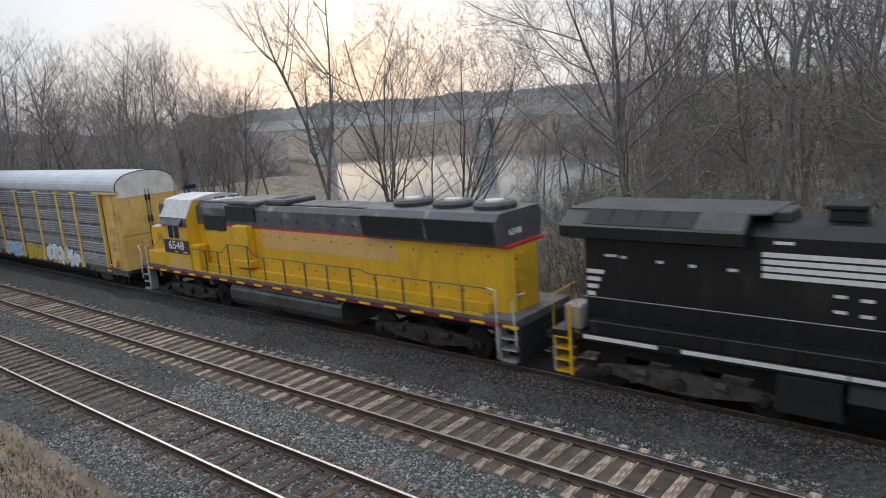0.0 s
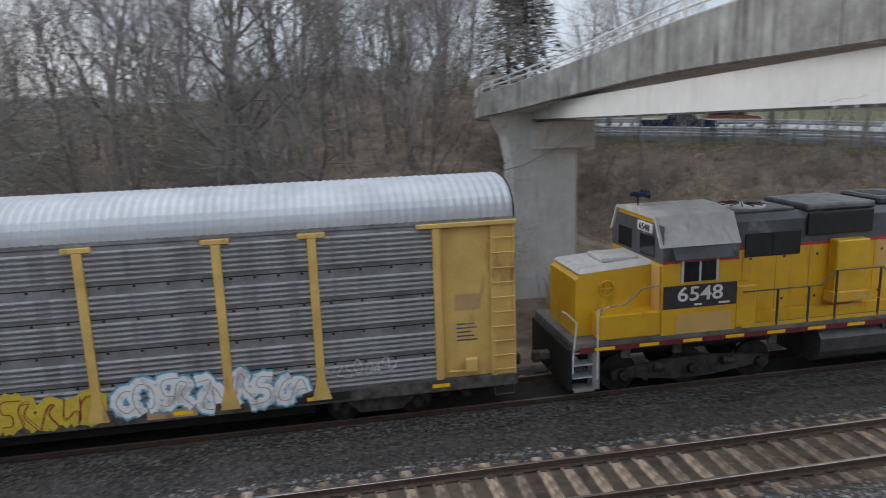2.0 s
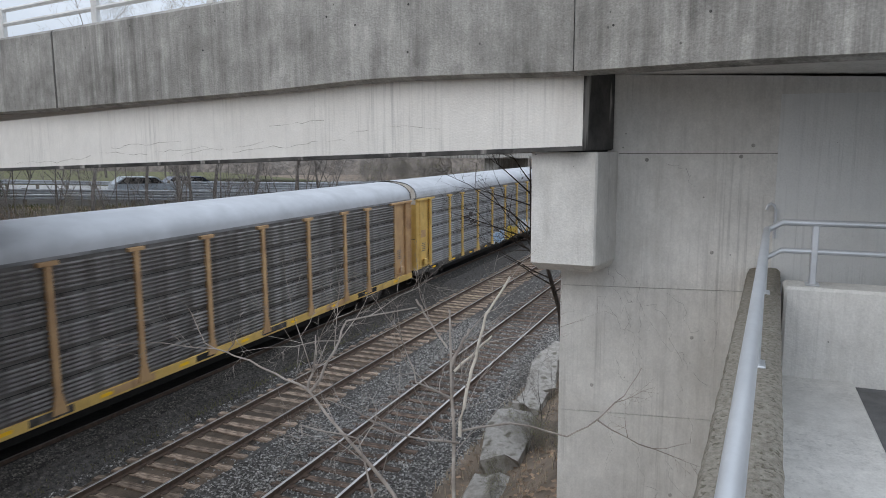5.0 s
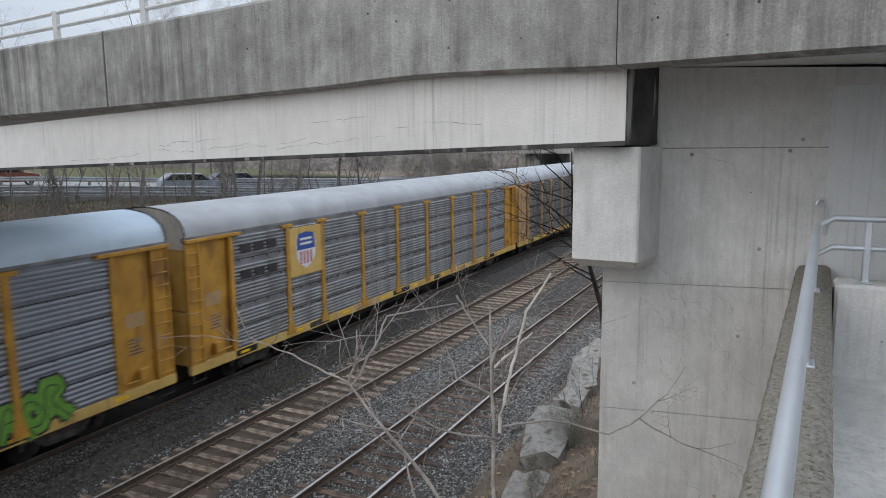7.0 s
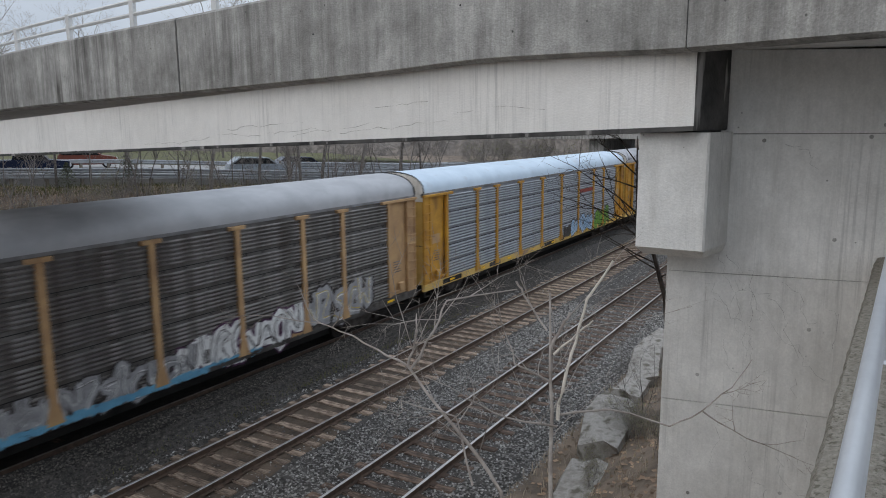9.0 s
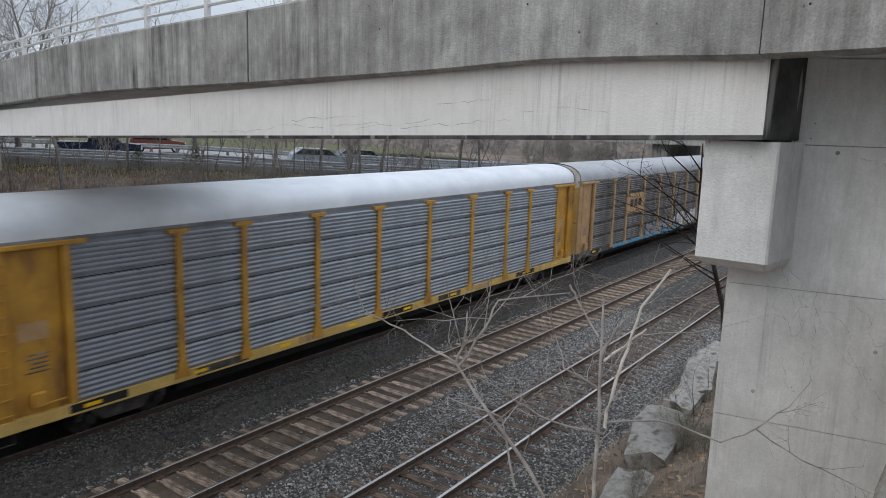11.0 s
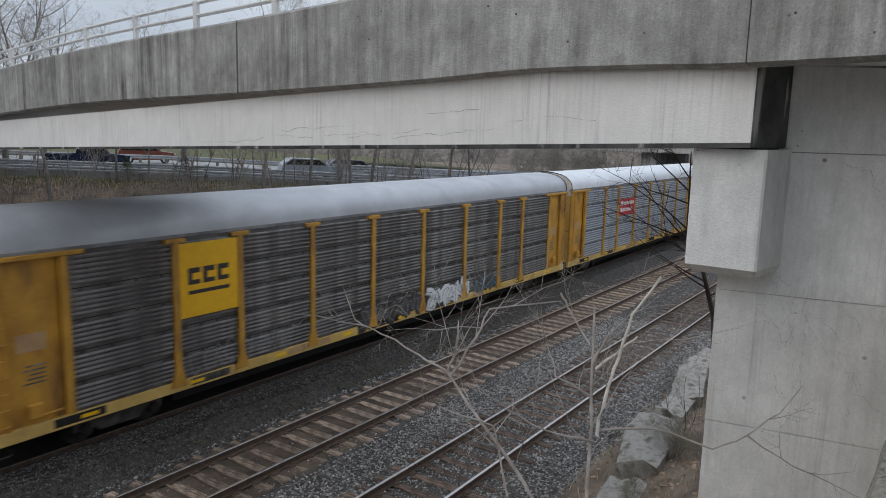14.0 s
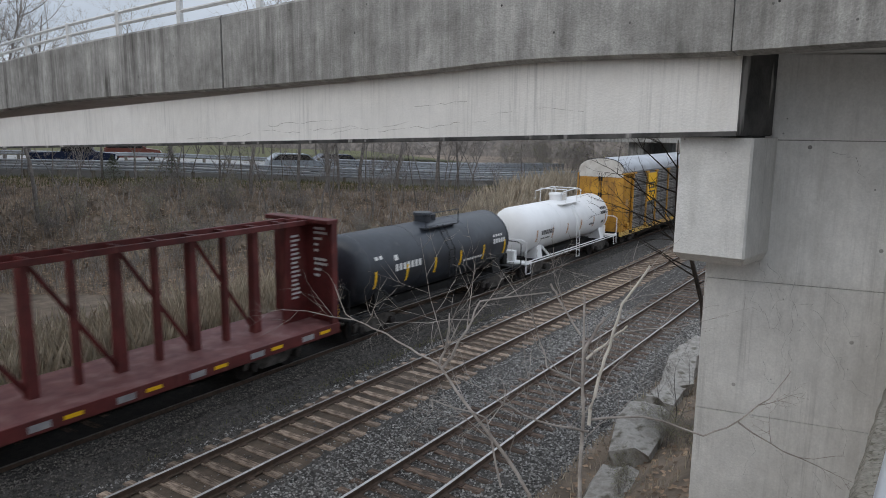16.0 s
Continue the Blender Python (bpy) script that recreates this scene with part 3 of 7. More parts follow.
def terrain(x, y):
    n = noise.noise(Vector((x * 0.09, y * 0.09, 0.3)))
    n2 = noise.noise(Vector((x * 0.5, y * 0.5, 1.3)))
    base = -0.28
    # bank under the footpath
    if y < 6.0:
        z = base + (1 - smoothstep(-0.5, 5.9, y)) * 3.6
        return z + 0.10 * n2 * (1 - smoothstep(4.8, 6.0, y))
    if y < 19.6:
        return base
    rough = smoothstep(19.6, 22, y)
    # highway bank
    bank = (guard_z(x, y) + 0.1) * smoothstep(-14.5, -0.6, guard_s(x, y))
    bank = min(bank, max(0.0, (y - 20.2) * 0.85))
    # wooded slope behind the train
    az = math.degrees(math.atan2(x, y))
    d = math.hypot(x, y)
    slope = smoothstep(-27, -12, az) * (1 - smoothstep(14, 24, az)) * (5.5 + 3.5 * smoothstep(-14, 2, az)) * smoothstep(24, 62, d)
    # river valley
    river = smoothstep(-53, -46.5, az) * (1 - smoothstep(-27, -20, az)) * 2.6 * smoothstep(34, 70, d) * (1 - smoothstep(146, 165, d))
    far = 6.0 * smoothstep(200, 520, d)
    z = base + max(bank, slope) - river + far + rough * (0.25 * n2 + 0.7 * n * smoothstep(24, 40, d)) * (1 if az < 18 else 0.5)
    return z


def axis_steps(lo, hi, fine_lo, fine_hi, step, grow):
    out, p, s = [], fine_lo, step
    while p > lo:
        s *= grow
        p -= s
        out.append(max(p, lo))
    out = out[::-1]
    p = fine_lo
    while p < fine_hi:
        out.append(p)
        p += step
    s = step
    while p < hi:
        out.append(p)
        s *= grow
        p += s
    return out + [hi]


xs = axis_steps(-2500, 2500, -46, 62, 0.8, 1.16)
ys = axis_steps(-300, 2500, -4, 60, 0.8, 1.14)
ground_b = Build()
ground_b.add([(x, y, terrain(x, y)) for y in ys for x in xs],
             [(j * len(xs) + i, j * len(xs) + i + 1, (j + 1) * len(xs) + i + 1, (j + 1) * len(xs) + i) for j in range(len(ys) - 1) for i in range(len(xs) - 1)])
solid("ground", ground_b, M["earth"], "brown leaf-strewn earth of banks and valley floor", "ground", "structure", smooth=True)

river_b = Build()
river_b.add([(-260, 40, -1.9), (60, 40, -1.9), (60, 190, -1.9), (-260, 190, -1.9)], [(0, 1, 2, 3)])
solid("water", river_b, M["water"], "pale calm river reflecting the evening sky", "river", "structure")

# ballast bed, slightly crowned under each track
bed = Build()
prof = [(5.2, -0.40), (6.3, -0.28), (7.1, -0.20), (7.9, -0.205), (9.3, -0.205), (10.1, -0.20), (10.7, -0.25), (11.2, -0.20), (11.9, -0.235), (13.3, -0.235), (14.1, -0.20), (14.6, -0.12), (15.15, 0.04), (15.95, 0.07), (16.25, -0.12), (16.6, -0.21), (18.9, -0.21), (20.4, -0.40)]
bx = [-400 + 20 * i for i in range(18)] + [-40 + 0.5 * i for i in range(170)] + [45 + 20 * i for i in range(18)]
for x in bx:
    for y, z in prof:
        bed.v.append((x, y, z + 0.035 * noise.noise(Vector((x * 0.8, y * 0.8, 4.0)))))
k = len(prof)
bed.f = [(j * k + i, (j + 1) * k + i, (j + 1) * k + i + 1, j * k + i + 1) for j in range(len(bx) - 1) for i in range(k - 1)]
# oily strip at the train's track, the train's shade painted into its colour
oily_shaded = Build()
for x in bx:
    for y, z in ((14.55, -0.25), (15.2, 0.05), (15.95, 0.085), (16.3, -0.12), (18.9, -0.195), (19.9, -0.42)):
        oily_shaded.v.append((x, y + 0.25 * noise.noise(Vector((x * 0.35, y, 2.0))), z + 0.035 * noise.noise(Vector((x * 0.8, y * 0.8, 4.0)))))
oily_shaded.f = [(j * 6 + i, (j + 1) * 6 + i, (j + 1) * 6 + i + 1, j * 6 + i + 1) for j in range(len(bx) - 1) for i in range(5)]
solid("oily_ballast", oily_shaded, M["bed_oily_shade"], "oil-soaked ballast under the train's track, with the train's shade painted in", "ballast", "structure", smooth=True)
fine_b = Build()
for x in bx:
    for y, z in ((10.95, -0.29), (11.4, -0.197), (12.6, -0.205), (13.8, -0.197), (14.3, -0.29)):
        fine_b.v.append((x, y + 0.16 * noise.noise(Vector((x * 0.7, y, 7.0))), z + 0.03 * noise.noise(Vector((x * 0.6, y * 0.9, 9.0)))))
fine_b.f = [(j * 5 + i, (j + 1) * 5 + i, (j + 1) * 5 + i + 1, j * 5 + i + 1) for j in range(len(bx) - 1) for i in range(4)]
solid("brown_fines", fine_b, M["fines"], "brown fines filling the middle track's bed", "ballast", "structure", smooth=True)
solid("ballast_bed", bed, M["ballast"], "grey crushed-stone ballast bed under the tracks", "ballast", "structure", smooth=True)


def stones(name, n, xr, yr, size, mat, label, seed):
    """Loose angular stones strewn over the bed, many small pieces in one mesh."""
    r = random.Random(seed)
    b = Build()
    for _ in range(n):
        x, y = r.uniform(*xr), r.uniform(*yr)
        if abs(y - TRACK_A) < 0.68 or abs(y - TRACK_B) < 0.68 or abs(y - TRACK_C) < 0.68:
            if r.random() < (0.45 if y < 10 else 0.75):
                continue
        if abs(y - TRACK_B) < 1.45 and r.random() < 0.8:
            continue
        s = size * r.uniform(0.6, 1.5)
        z = np.interp(y, [p[0] for p in prof], [p[1] for p in prof]) + 0.25 * s
        if 14.9 < y < 19.0:
            z = max(z + 0.015, -0.2 + 0.25 * s)
        a, c = r.uniform(0, 6.28), r.uniform(0.6, 1.0)
        ca, sa = math.cos(a) * s, math.sin(a) * s
        h = s * r.uniform(0.5, 0.9)
        b.add([(x + ca, y + sa, z), (x - sa * c, y + ca * c, z + 0.2 * h), (x - ca, y - sa, z), (x + sa * c, y - ca * c, z - 0.1 * h), (x + 0.2 * ca, y + 0.2 * sa, z + h)],
              [(0, 1, 4), (1, 2, 4), (2, 3, 4), (3, 0, 4)])
    return solid(name, b, mat, label, "gravel", "stuff")


stones("ballast_stones", 26000, (-30, 46), (14.0, 19.4), 0.032, M["stone_oily_shade"], "ballast stones under the train, darkened by oil and painted shade", 5)
stones("ballast_stones", 60000, (-22, 36), (13.9, 16.4), 0.028, M["stone_oily_shade"], "ballast stones beside the train, darkened by oil and painted shade", 6)
stones("ballast_stones", 130000, (-20, 30), (5.6, 14.2), 0.030, M["stone"], "loose grey ballast stones, sharp-edged", 3)
stones("ballast_stones", 40000, (-46, 60), (5.6, 14.3), 0.04, M["stone"], "loose grey ballast stones further along the line", 4)


# ---- tracks ----
def rail_build(y, x0, x1):
    body, head = Build(), Build()
    body.prism([(y - 0.075, -0.172), (y + 0.075, -0.172), (y + 0.07, -0.155), (y + 0.012, -0.135), (y + 0.012, -0.045), (y + 0.036, -0.034), (y + 0.036, -0.006),
                (y - 0.036, -0.006), (y - 0.036, -0.034), (y - 0.012, -0.045), (y - 0.012, -0.135), (y - 0.07, -0.155)], "x", x0, x1)
    head.prism([(y - 0.034, -0.006), (y + 0.034, -0.006), (y + 0.028, 0.002), (y - 0.028, 0.002)], "x", x0, x1)
    return body, head


def track(y, label, tie_mat, seed, head_mat="rail_top"):
    tr = thing("railway_track", label, "railway track", "parallel railway tracks", "structure")
    for s in (-0.7525, 0.7525):
        body, head = rail_build(y + s, -400, 420)
        ro = part("rail", body, M["rail_side"], tr, "rusty steel rail with a polished head")
        part("rail_head", head, M[head_mat], ro, "worn rail head")
    r = random.Random(seed)
    meshes = []
    for k in range(5):
        b = Build()
        hx, hy = 0.115 + 0.012 * r.random(), 1.28 + 0.05 * r.random()
        b.box((-hx, -hy, -0.1), (hx, hy, 0.075), 0.018)
        meshes.append(b.mesh("sleeper", tie_mat))
    plate = Build().box((-0.09, -0.17, 0.0), (0.09, 0.17, 0.016)).mesh("tie_plate", M["rail_side"])
    far = Build()
    x, i = -70.0, 0
    while x < 78:
        x += 0.565 + r.uniform(-0.05, 0.05)
        yy, zz, rz = y + r.uniform(-0.07, 0.07), -0.243 + r.uniform(-0.012, 0.012), r.uniform(-2.2, 2.2)
        if -24 < x < 40:
            so = share("sleeper", meshes[i % 5], tr, (x, yy, zz), rz)
            if -14 < x < 24:
                for s in (-0.7525, 0.7525):
                    share("tie_plate", plate, so, (0, s + y - yy, 0.076))
        else:
            far.box((x - 0.12, yy - 1.3, zz - 0.1), (x + 0.12, yy + 1.3, zz + 0.075))
        i += 1
    tagged(part("sleepers", far, tie_mat, tr), kind="stuff")
    return tr


# ---- concrete footbridge ----
EDGE = [(3.1, -6.0, 7.95), (3.9, -3.0, 8.08), (4.62, -0.4, 8.17), (5.30, 1.2, 8.215), (5.44, 2.01, 8.24), (5.56, 3.04, 8.25), (5.71, 4.36, 8.20), (6.02, 7.12, 8.14), (6.68, 12.9, 8.03), (7.3, 19.5, 7.68),
        (6.9, 24.0, 7.25), (6.75, 28.0, 6.95), (7.7, 33.0, 6.7), (9.8, 39.0, 6.45), (13.0, 45.0, 6.2)]


def edge_at(u):
    """A point of the deck's near lower edge, smoothly between the plan points."""
    i = max(0, min(len(EDGE) - 2, int(u)))
    p = [Vector(EDGE[max(0, min(len(EDGE) - 1, i + k))]) for k in (-1, 0, 1, 2)]
    t = u - i
    return 0.5 * ((2 * p[1]) + (p[2] - p[0]) * t + (2 * p[0] - 5 * p[1] + 4 * p[2] - p[3]) * t * t + (3 * p[1] - p[0] - 3 * p[2] + p[3]) * t ** 3)


def swept(u0, u1, n, section):
    """A section of (across, up) drawn along the deck's edge; across points away from the camera's side."""
    b, k = Build(), len(section)
    for j in range(n + 1):
        u = u0 + (u1 - u0) * j / n
        p = edge_at(u)
        d = (edge_at(u + 0.02) - edge_at(u - 0.02))
        side = Vector((d.y, -d.x, 0)).normalized()
        for a, z in section:
            b.v.append(tuple(p + side * a + Vector((0, 0, z))))
    b.f = [(j * k + i, j * k + (i + 1) % k, (j + 1) * k + (i + 1) % k, (j + 1) * k + i) for j in range(n) for i in range(k)]
    b.f += [tuple(range(k)), tuple(n * k + i for i in range(k))[::-1]]
    return b


def footbridge():
    br = thing("footbridge", "curved concrete footbridge crossing the railway on a pale girder", "bridge", kind="structure")
    part("deck", swept(0, 14, 110, [(0.12, 0.02), (6.0, 0.02), (6.0, 0.30), (0.12, 0.30)]), M["concrete"], br, "concrete deck slab")
    # parapet panels between the vertical joints
    cuts = [0.0, 2.98, 7.07, 9.4, 12.2, 14.0]
    for a, c in zip(cuts, cuts[1:]):
        part("parapet_panel", swept(a + 0.004, c - 0.004, max(6, int((c - a) * 9)), [(0.0, -0.02), (0.10, -0.05), (0.22, 0.0), (0.24, 0.85), (0.03, 0.87), (0.0, 0.84)]), M["concrete_dark"], br,
             "grey concrete parapet streaked by rain")
    part("parapet_panel", swept(0, 14, 90, [(5.8, 0.0), (6.05, 0.0), (6.05, 0.9), (5.8, 0.9)]), M["concrete_dark"], br)
    rr = random.Random(8)
    for _ in range(16):
        u = rr.uniform(2.2, 8.6)
        p = edge_at(u) + Vector((0, 0, rr.uniform(0.1, 0.8)))
        part("tie_hole", Build().lathe([(-0.008, 0.010), (0.008, 0.008)], p + Vector((0.005, 0, 0)), "x", 8), M["soot_shade"], br)
    # girder
    a0, a1 = Vector((5.491, 1.14, 7.617)), Vector((8.30, 25.9, 6.80))
    gd, wv = Build(), Vector((0.55, -0.14, 0))
    gd.hexa([a0, a0 + wv, a1 + wv, a1, a0 + Vector((0, 0, 0.66)), a0 + wv + Vector((0, 0, 0.66)), a1 + wv + Vector((0, 0, 0.56)), a1 + Vector((0, 0, 0.56))])
    part("girder", gd, M["concrete_white"], br, "cream-painted concrete girder with fine cracks")
    en = Build()
    q0, q1 = a0 + Vector((0.004, -0.006, 0.004)), a0 + wv + Vector((0.0, -0.006, 0.004))
    en.hexa([q0, q1, q1 + Vector((0, 0.005, 0)), q0 + Vector((0, 0.005, 0)), q0 + Vector((0, 0, 0.61)), q1 + Vector((0, 0, 0.61)), q1 + Vector((0, 0.005, 0.61)), q0 + Vector((0, 0.005, 0.61))])
    part("girder_end", en, M["soot_shade"], br, "soot-black stained girder end")
    # a thin dark strip paints the shadow line below the girder's face
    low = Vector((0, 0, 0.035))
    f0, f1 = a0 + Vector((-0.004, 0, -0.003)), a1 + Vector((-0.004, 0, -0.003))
    part("drip_edge", Build().hexa([f0, f0 + wv, f1 + wv, f1, f0 + low, f0 + wv + low, f1 + wv + low, f1 + low]), M["soot_shade"], br, "dark strip standing in for shadow along the girder's lower edge")
    gdir = (a1 - a0)
    for f0, z0, n, sd in ((0.09, 0.16, 16, 1), (0.17, 0.24, 14, 2), (0.10, 0.36, 8, 3), (0.24, 0.14, 16, 4), (0.05, 0.22, 10, 5), (0.20, 0.12, 10, 6), (0.13, 0.2, 14, 7), (0.16, 0.15, 12, 8)):
        q, pts, f, z = random.Random(sd), [], f0, z0
        for _ in range(n):
            pts.append(a0 + gdir * f + Vector((-0.001, 0, z)))
            f += q.uniform(0.002, 0.006)
            z += q.uniform(-0.024, 0.022)
        part("crack", Build().tube(pts, [0.0013 * q.uniform(0.0, 1.9) for _ in pts], 4), M["mossy"], br, "rusty hairline crack")
    part("girder", Build().hexa([Vector(p) + Vector((4.2, 0, 0)) for p in [a0, a0 + wv, a1 + wv, a1, a0 + Vector((0, 0, .6)), a0 + wv + Vector((0, 0, .6)), a1 + wv + Vector((0, 0, .5)), a1 + Vector((0, 0, .5))]]), M["concrete_white"], br)
    # pier beyond the train
    pier = Build()
    pier.prism([(7.55, -0.6), (10.1, -0.6), (10.1, 6.35), (10.1, 7.3), (6.9, 7.3), (6.95, 6.9), (7.35, 6.2), (7.55, 5.2)], "y", 26.1, 27.3)
    part("pier", pier, M["concrete"], br, "grey concrete pier with a flared head")
    part("pier_corbel", Build().box((8.25, 25.45, 5.72), (10.6, 26.1, 6.76), 0.05), M["concrete"], br)
    # railing on the parapet
    for h in (1.05, 1.22):
        b = Build()
        pts = []
        for j in range(90):
            u = 3.2 + (14 - 3.2) * j / 89
            p = edge_at(u)
            d = edge_at(u + 0.02) - edge_at(u - 0.02)
            pts.append(p + Vector((d.y, -d.x, 0)).normalized() * 0.13 + Vector((0, 0, h)))
        part("railing_pipe", b.tube(pts, 0.026, 6), M["white_rail"], br, "white pipe rail", True)
    u = 3.3
    while u < 13.9:
        p = edge_at(u)
        d = edge_at(u + 0.02) - edge_at(u - 0.02)
        c = p + Vector((d.y, -d.x, 0)).normalized() * 0.13
        part("railing_post", Build().box((c.x - 0.03, c.y - 0.045, c.z + 0.85), (c.x + 0.03, c.y + 0.045, c.z + 1.25), 0.008), M["white_rail"], br)
        run = 0.0
        while run < 1.75 and u < 13.9:
            run += (edge_at(u + 0.02) - edge_at(u)).length
            u += 0.02
    return br


# ---- abutment, footpath and its parapet ----
WN, WT, WD = Vector((math.sin(radians(80)), math.cos(radians(80)), 0)), Vector((math.cos(radians(80)), -math.sin(radians(80)), 0)), 6.2


def wall_pt(a, z, out=0.0):
    """A point of the abutment's face: a metres along it (towards -y), out metres towards the camera."""
    return WN * (WD - out) + WT * a + Vector((0, 0, z))


def abutment():
    wall = thing("abutment_wall", "tall grey concrete bridge abutment with cracks and form joints", "wall", kind="structure")
    left = -WD * math.tan(radians(3.15))
    for z0, z1 in ((-0.6, 2.62), (2.626, 5.30), (5.306, 6.44), (6.446, 7.58), (7.588, 8.25)):
        b = Build()
        c = [wall_pt(left, z0), wall_pt(left, z0, -1.6), wall_pt(9, z0, -1.6), wall_pt(9, z0)]
        # the topmost lift meets the falling underside of the deck
        drop = 0.31 if z1 > 8 else 0.0
        b.hexa(c + [p + Vector((0, 0, z1 - z0 - (drop if i > 1 else 0.0))) for i, p in enumerate(c)])
        part("wall_lift", b, M["concrete"], wall)
    back = Build()
    c = [wall_pt(left + 0.02, -0.6, -0.012), wall_pt(left + 0.02, -0.6, -1.5), wall_pt(8.9, -0.6, -1.5), wall_pt(8.9, -0.6, -0.012)]
    back.hexa(c + [p + Vector((0, 0, 8.4)) for p in c])
    part("wall_core", back, M["concrete_dark"], wall)
    pt = Build()
    c = [wall_pt(1.36, 6.0, 0.006), wall_pt(1.36, 6.0, -0.01), wall_pt(8.8, 6.0, -0.01), wall_pt(8.8, 6.0, 0.006)]
    pt.hexa(c + [p + Vector((0, 0, 2.05)) for p in c])
    part("painted_patch", pt, M["patch_grey"], wall, "lighter grey painted patch")
    holes = Build()
    r = random.Random(5)
    for _ in range(15):
        p = wall_pt(r.uniform(-0.1, 1.5), r.uniform(3.5, 7.9), 0.002)
        holes.lathe([(-0.003, 0.016), (0.003, 0.016)], p, "x", 8)
    part("tie_hole", holes, M["concrete_dark"], wall)
    cor = Build()
    o = [(5.62, 1.57), (5.60, 1.055), (5.615, 1.038), (6.25, 0.945), (6.25, 1.60)]
    cor.prism(o, "z", 6.70, 7.60)
    part("corbel", cor, M["concrete"], wall, "concrete corbel that carries the girder")
    cor2 = Build()
    k = len(o)
    cor2.v = [(x, y, 6.70) for x, y in o] + [(x + (0.10 if x < 5.9 else 0), y + (-0.04 if y > 1.3 else 0.03), 6.63) for x, y in o]
    cor2.f = [tuple(range(k)), tuple(range(k, 2 * k))[::-1]] + [(i, (i + 1) % k, k + (i + 1) % k, k + i) for i in range(k)]
    part("corbel_chamfer", cor2, M["concrete"], wall)
    part("bearing_pad", Build().box((5.63, 1.05, 7.601), (6.1, 1.56, 7.614)), M["black_steel"], wall)
    # hairline cracks
    for a, z, n, s in ((-0.02, 6.35, 16, 2), (0.35, 6.3, 14, 5), (0.1, 5.2, 10, 7), (0.7, 5.6, 10, 9), (0.12, 6.6, 18, 11), (0.2, 6.55, 15, 12), (0.3, 6.5, 12, 13), (0.05, 6.62, 14, 14),
                       (0.42, 6.15, 12, 15), (0.22, 6.25, 16, 16), (0.55, 6.4, 10, 17), (0.15, 5.9, 12, 18), (0.9, 6.2, 9, 19), (0.5, 7.5, 9, 20), (0.3, 5.1, 14, 21), (0.6, 4.9, 12, 22)):
        q = random.Random(s)
        pts = []
        for _ in range(n):
            pts.append(wall_pt(a, z, 0.0005))
            a += q.uniform(-0.03, 0.07)
            z += q.uniform(-0.09, 0.015)
        part("crack", Build().tube(pts, [0.0004 + 0.0015 * q.random() for _ in pts], 3), M["concrete_dark"], wall)
    return wall


def footpath():
    pa = thing("footpath", "worn asphalt footpath behind a concrete kerb", "path", kind="structure")
    part("paving", Build().box((-30, -14.0, 5.6), (9.0, -0.80, 6.0)), M["asphalt"], pa)
    part("kerb", Build().box((-30, -0.79, 5.6), (6.2, -0.12, 6.03), 0.012), M["concrete"], pa)
    return pa


def path_parapet():
    pp = thing("path_parapet", "rough mossy concrete parapet carrying a pipe handrail", "parapet", kind="structure")
    b = Build()
    nx, sec = 640, [(0.195, 2.2), (0.172, 6.60), (0.155, 6.64), (0.10, 6.655), (0.03, 6.66), (-0.045, 6.655), (-0.075, 6.635), (-0.08, 5.8)]
    for i in range(nx + 1):
        x = -26 + 32.3 * i / nx
        for j, (y, z) in enumerate(sec):
            w = 0.007 if 0 < j < 7 else 0
            b.v.append((x, y - 0.041 * x * (x > 0) + w * noise.noise(Vector((x * 11.0, j * 2.2, 0))), z + w * noise.noise(Vector((x * 13.0, j * 3.2, 5)))))
    k = len(sec)
    b.f = [(i * k + j, i * k + j + 1, (i + 1) * k + j + 1, (i + 1) * k + j) for i in range(nx) for j in range(k - 1)]
    part("wall_body", b, M["mossy"], pp, smooth=True)
    part("cross_wall", Build().box((5.42, -13.9, 5.8), (5.72, -0.32, 6.67), 0.02), M["concrete"], pp, "concrete cross wall")
    hr = thing("handrail", "galvanised pipe handrail with two rails on posts", "handrail")
    for z, r in ((7.06, 0.0225), (6.86, 0.02)):
        part("top_rail" if z > 7 else "lower_rail", Build().tube([(-26, 0.043, z), (0, 0.043, z), (5.44, -0.185, z), (5.48, -0.20, z)], r, 14), M["galvanised"], hr, smooth=True)
        part("return_rail", Build().tube([(5.47, -0.195, z), (5.53, -0.29, z + 0.05), (5.58, -13.5, z + 0.05)], r, 12), M["galvanised"], hr, smooth=True)
    for x, y in [(-24 + 1.9 * i, 0.043) for i in range(13)] + [(1.0, 0.001), (3.44, -0.101), (5.2, -0.175), (5.545, -0.5), (5.57, -2.4)]:
        po = part("post", Build().box((x - 0.035, y - 0.022, 6.66 if y > -0.45 else 6.67), (x + 0.035, y + 0.022, 7.04 if y > -0.45 else 7.09), 0.006), M["galvanised"], hr)
        part("base_plate", Build().box((x - 0.06, y - 0.045, 6.655 if y > -0.45 else 6.672), (x + 0.06, y + 0.045, 6.668 if y > -0.45 else 6.684), 0.004), M["galvanised"], po)
    hk = Build()
    a = [wall_pt(1.33 + 0.035 * math.cos(t), 7.13 + 0.05 * math.sin(t), 0.02) for t in (0, 0.8, 1.57, 2.3, 3.14)]
    part("wall_hook", hk.tube([wall_pt(1.365, 6.9, 0.02)] + a, 0.012, 8), M["galvanised"], hr, "bent pipe end on the wall", True)
    return pp


